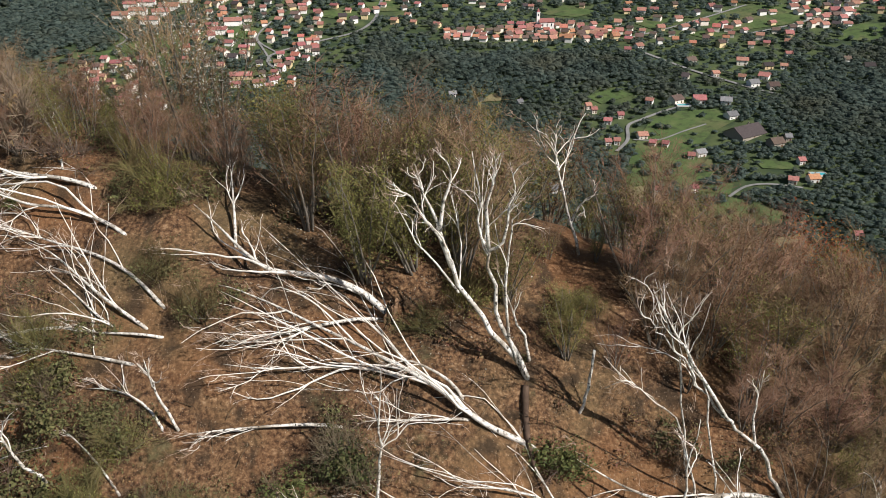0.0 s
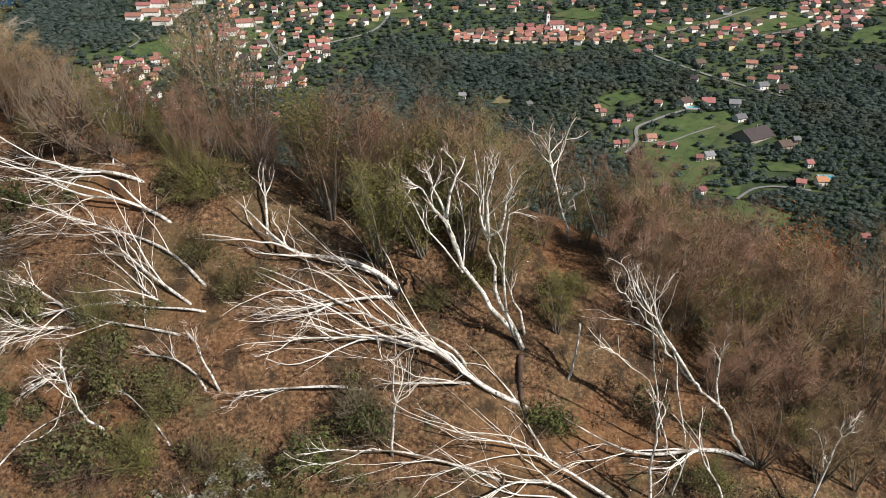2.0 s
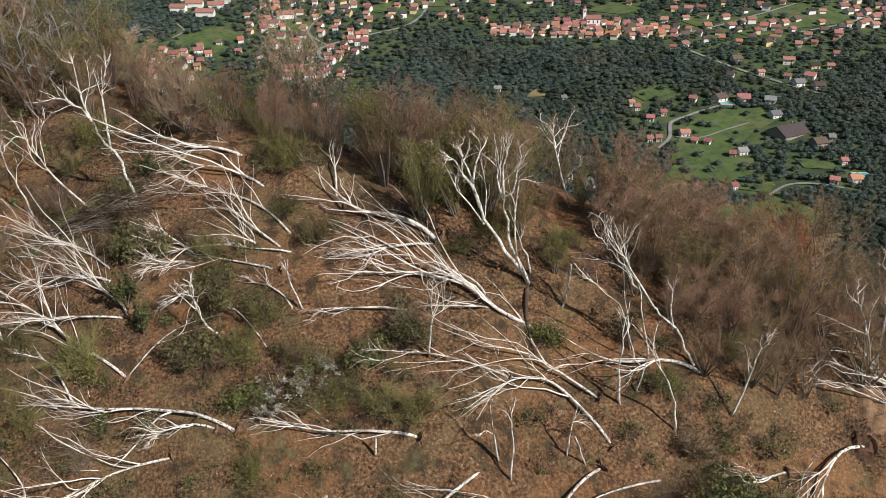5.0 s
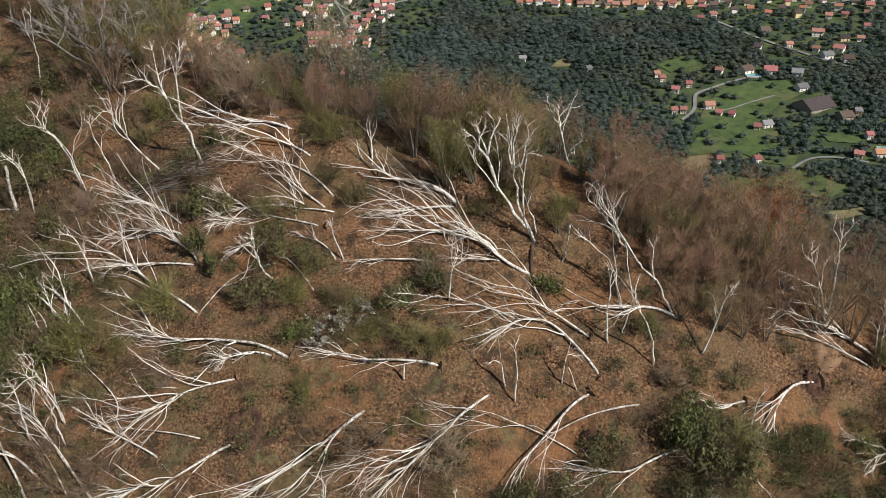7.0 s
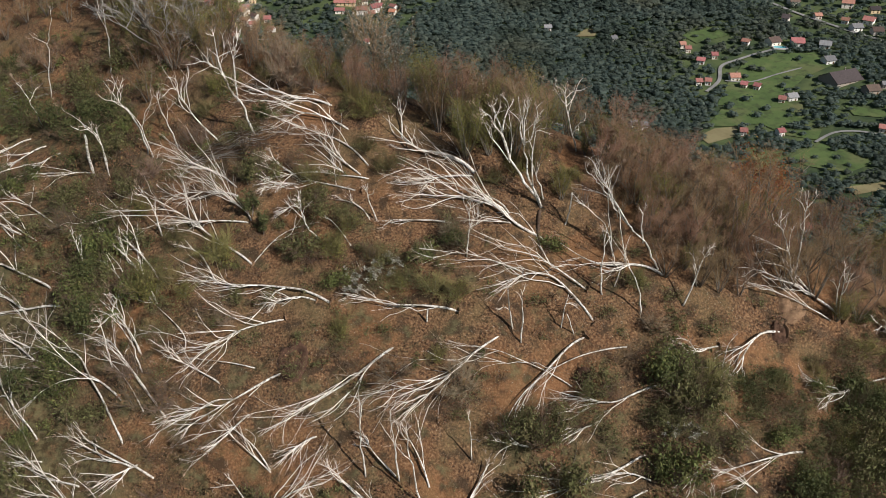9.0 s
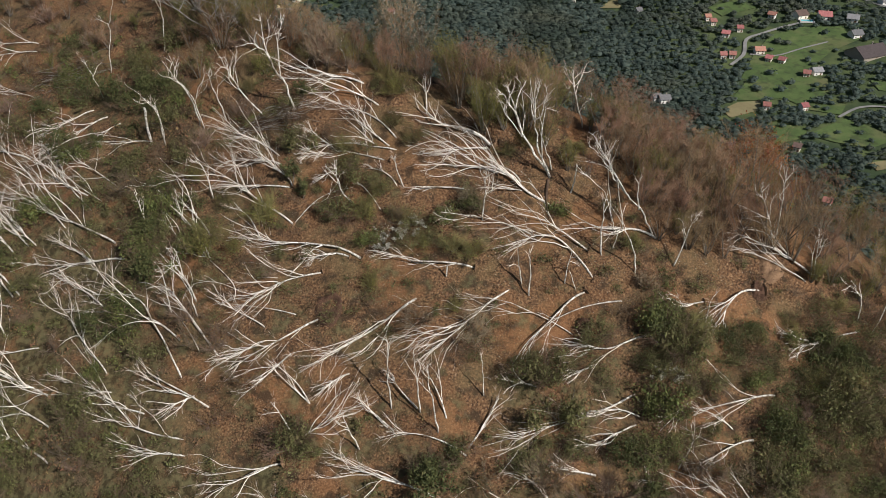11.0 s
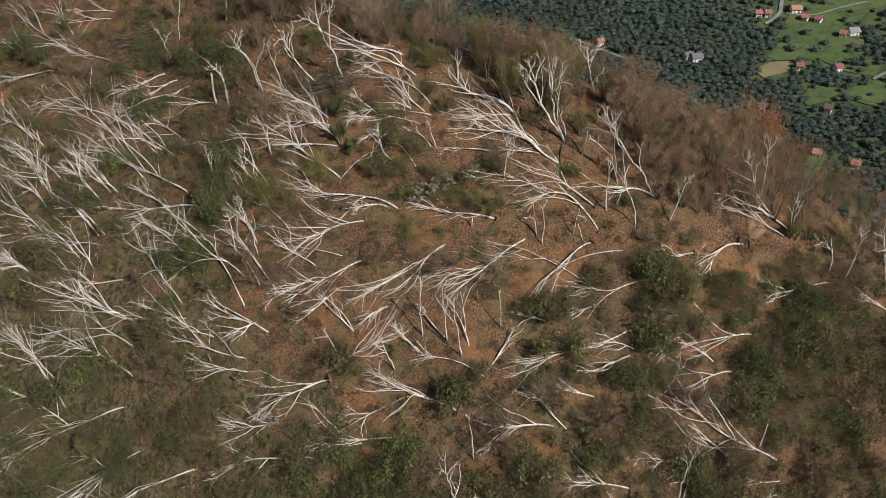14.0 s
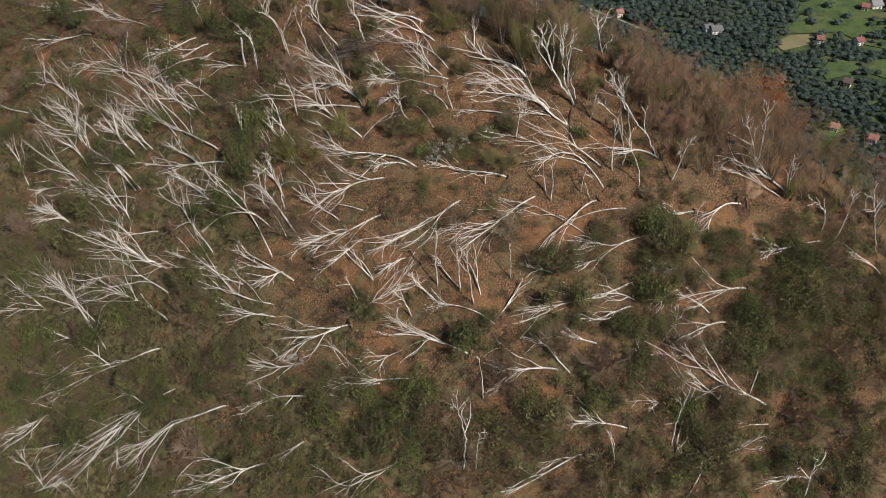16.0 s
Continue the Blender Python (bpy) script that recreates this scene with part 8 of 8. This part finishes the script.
    for name, t, m, text in (("fallen_sticks", sticks, M_scrub, "broken sticks scattered on the leaf litter"), ("twig_scrub", twiggy, M_scrub, "bare grey-brown twigs of low scrub"), ("dry_undergrowth", brown, M_leaf_brown, "dry russet scrub on the slope"),
                             ("bramble_undergrowth", olive, M_leaf_olive, "low olive brambles on the slope"), ("green_undergrowth", green, M_leaf_green, "dark green thickets on the slope"), ("bright_undergrowth", lime, M_leaf_lime, "yellow-green thickets on the slope")):
        tagged(new(name, mesh_of(name, t.v, t.f, m)), text, "undergrowth", kind="stuff")


litter()


# ---- small things on the slope ----
def earth_mound(name, label, category, x, y, r, height, hollow, material, seed):
    """A rough round heap of torn-up earth, with a hollow where one has sunk in."""
    rng = random.Random(seed)
    bm = bmesh.new()
    rings, sides = 9, 28
    rows = []
    for i in range(rings + 1):
        u = i / rings
        row = []
        for k in range(sides):
            a = 6.2832 * k / sides
            q = r * u * (1 + 0.25 * noise.noise(Vector((math.cos(a) * 1.5, math.sin(a) * 1.5, seed))))
            px, py = x + math.cos(a) * q, y + math.sin(a) * q
            lift = height * (math.sin(math.pi * min(1, 0.15 + u) ** 1.3) if not hollow else math.exp(-((u - 0.72) / 0.2) ** 2) - 0.25 * (u < 0.5))
            lump = 0.5 * height * noise.noise(Vector((px * 2.2, py * 2.2, seed))) * (1 - u ** 4)
            row.append(bm.verts.new((px - x, py - y, float(land(px, py)) - float(land(x, y)) + max(lift + lump, -0.02) * (u < 1) - 0.12 * (u == 1) + 0.03)))
        rows.append(row)
    for a, b in zip(rows, rows[1:]):
        for k in range(sides):
            j = (k + 1) % sides
            bm.faces.new((a[k], a[j], b[j], b[k]))
    for f in bm.faces:
        f.smooth = True
    me = bpy.data.meshes.new("earth")
    bm.to_mesh(me)
    bm.free()
    me.materials.append(material)
    ob = tagged(new(name), label, category)
    ob.location = (x, y, float(land(x, y)))
    heap = new("earth", me)
    heap.parent = ob
    roots = Tubes()
    for k in range(26):
        a = rng.uniform(0, 6.28)
        q = r * rng.uniform(0.3, 0.8)
        px, py = math.cos(a) * q, math.sin(a) * q
        z = float(land(x + px, y + py)) - float(land(x, y)) + height * 0.3
        n = r * rng.uniform(0.3, 0.8)
        pts = wander(Vector((px, py, z)), Vector((math.cos(a), math.sin(a), rng.uniform(0.1, 1.0))), n, 4, rng, 0.3)
        roots.tube(pts, [0.035, 0.028, 0.02, 0.014, 0.008], 4)
    roots.part("root_tangle", M_root, ob, "torn dark roots", "stuff")
    return ob


M_root = ramp_material("dark_roots", [(0.3, (0.05, 0.032, 0.022)), (0.6, (0.10, 0.066, 0.045)), (0.8, (0.17, 0.12, 0.085))], 2.0, 0.9, bump=0.3)
M_rot = ramp_material("rotten_earth", [(0.3, (0.045, 0.024, 0.016)), (0.6, (0.10, 0.055, 0.035)), (0.8, (0.17, 0.10, 0.065))], 2.5, 0.95, bump=0.8)
earth_mound("root_pit", "round sunken pit of dark rotten earth", "root pit", -15.4, 16.0, 1.35, 0.16, True, M_rot, 3)
earth_mound("root_mound", "orange-brown mound of earth with torn-up roots", "root mound", 24.0, 24.6, 1.25, 0.5, False, M_soil, 5)
earth_mound("tree_stump", "dark rotten root stump standing in the litter", "stump", 7.3, 16.8, 0.7, 0.5, False, M_rot, 7)
earth_mound("tree_stump", "dark broken stump on the bare slope", "stump", 22.9, 22.6, 0.8, 0.45, False, M_rot, 9)


def brush_pile(x, y, length, count, turn, seed):
    """A heap of long grey branches, all lying one way."""
    rng = random.Random(seed)
    ob = tagged(new("brush_pile"), "heap of long grey dead branches lying on the slope", "brush pile")
    ob.location = (x, y, float(land(x, y)))
    d = Vector((math.cos(turn), math.sin(turn), 0))
    side = Vector((-d.y, d.x, 0))
    for k in range(5):
        for _ in range(count // 5):
            bundle = Tubes()
            n = length * rng.uniform(0.4, 1.0)
            p = d * rng.uniform(-0.5, 0.2) * length + side * rng.gauss(0, 0.7)
            e = (d + side * rng.gauss(0, 0.16)).normalized()
            pts = []
            for i in range(6):
                q = p + e * n * i / 5 + side * rng.gauss(0, 0.05)
                pts.append(Vector((q.x, q.y, float(land(x + q.x, y + q.y)) - ob.location.z + 0.05 + 0.13 * k + rng.uniform(0, 0.12) + 0.06 * i * rng.random())))
            r = rng.uniform(0.015, 0.045)
            bundle.tube(pts, [r * (1 - 0.13 * i) for i in range(6)], 4)
            bundle.part("branch", M_grey if k % 2 else M_root, ob)
    return ob


def rotten_log(*points):
    """A dark, bare stem lying down the slope."""
    log = tagged(new("rotten_log"), "dark rotten stem lying down the slope", "log")
    log.location = Vector(points[0])
    path = smooth_path([Vector(p) - log.location for p in points], 10, random.Random(3), 0.02)
    stem = Tubes()
    stem.tube(path, [0.16 - 0.008 * k for k in range(11)], 8)
    stem.part("stem", M_root, log)
    return log


rotten_log((3.3, 27.6, -19.5), (3.2, 26.7, -20.0), (3.3, 25.7, -20.7), (3.5, 24.8, -21.4))
brush_pile(-25.6, 32.0, 7.0, 75, 0.1, 4)
brush_pile(-54.0, 42.0, 8.0, 60, 0.05, 6)


def pale_leaves():
    """Pale fallen leaves strewn on the bare ground."""
    rng = random.Random(23)
    t = Tubes()
    for a, b, r, n in ((0.5, 30.5, 2.5, 420), (-6.0, 33.0, 3.0, 300), (9.5, 21.0, 5.0, 420), (-14.0, 14.0, 5.0, 420), (3.0, 16.0, 6.0, 500), (18.0, 23.0, 4.0, 300), (-25.0, 30.0, 4.0, 240)):
        for _ in range(n):
            x, y = a + rng.gauss(0, r * 0.6), b + rng.gauss(0, r * 0.6)
            t.leaf(Vector((x, y, float(land(x, y)) + rng.uniform(0.03, 0.08))), rng.uniform(0.05, 0.11), rng)
    tagged(new("leaf_litter", mesh_of("leaf_litter", t.v, t.f, M_leaf_silver)), "pale dry leaves strewn on the ground", "leaves", kind="stuff")


pale_leaves()
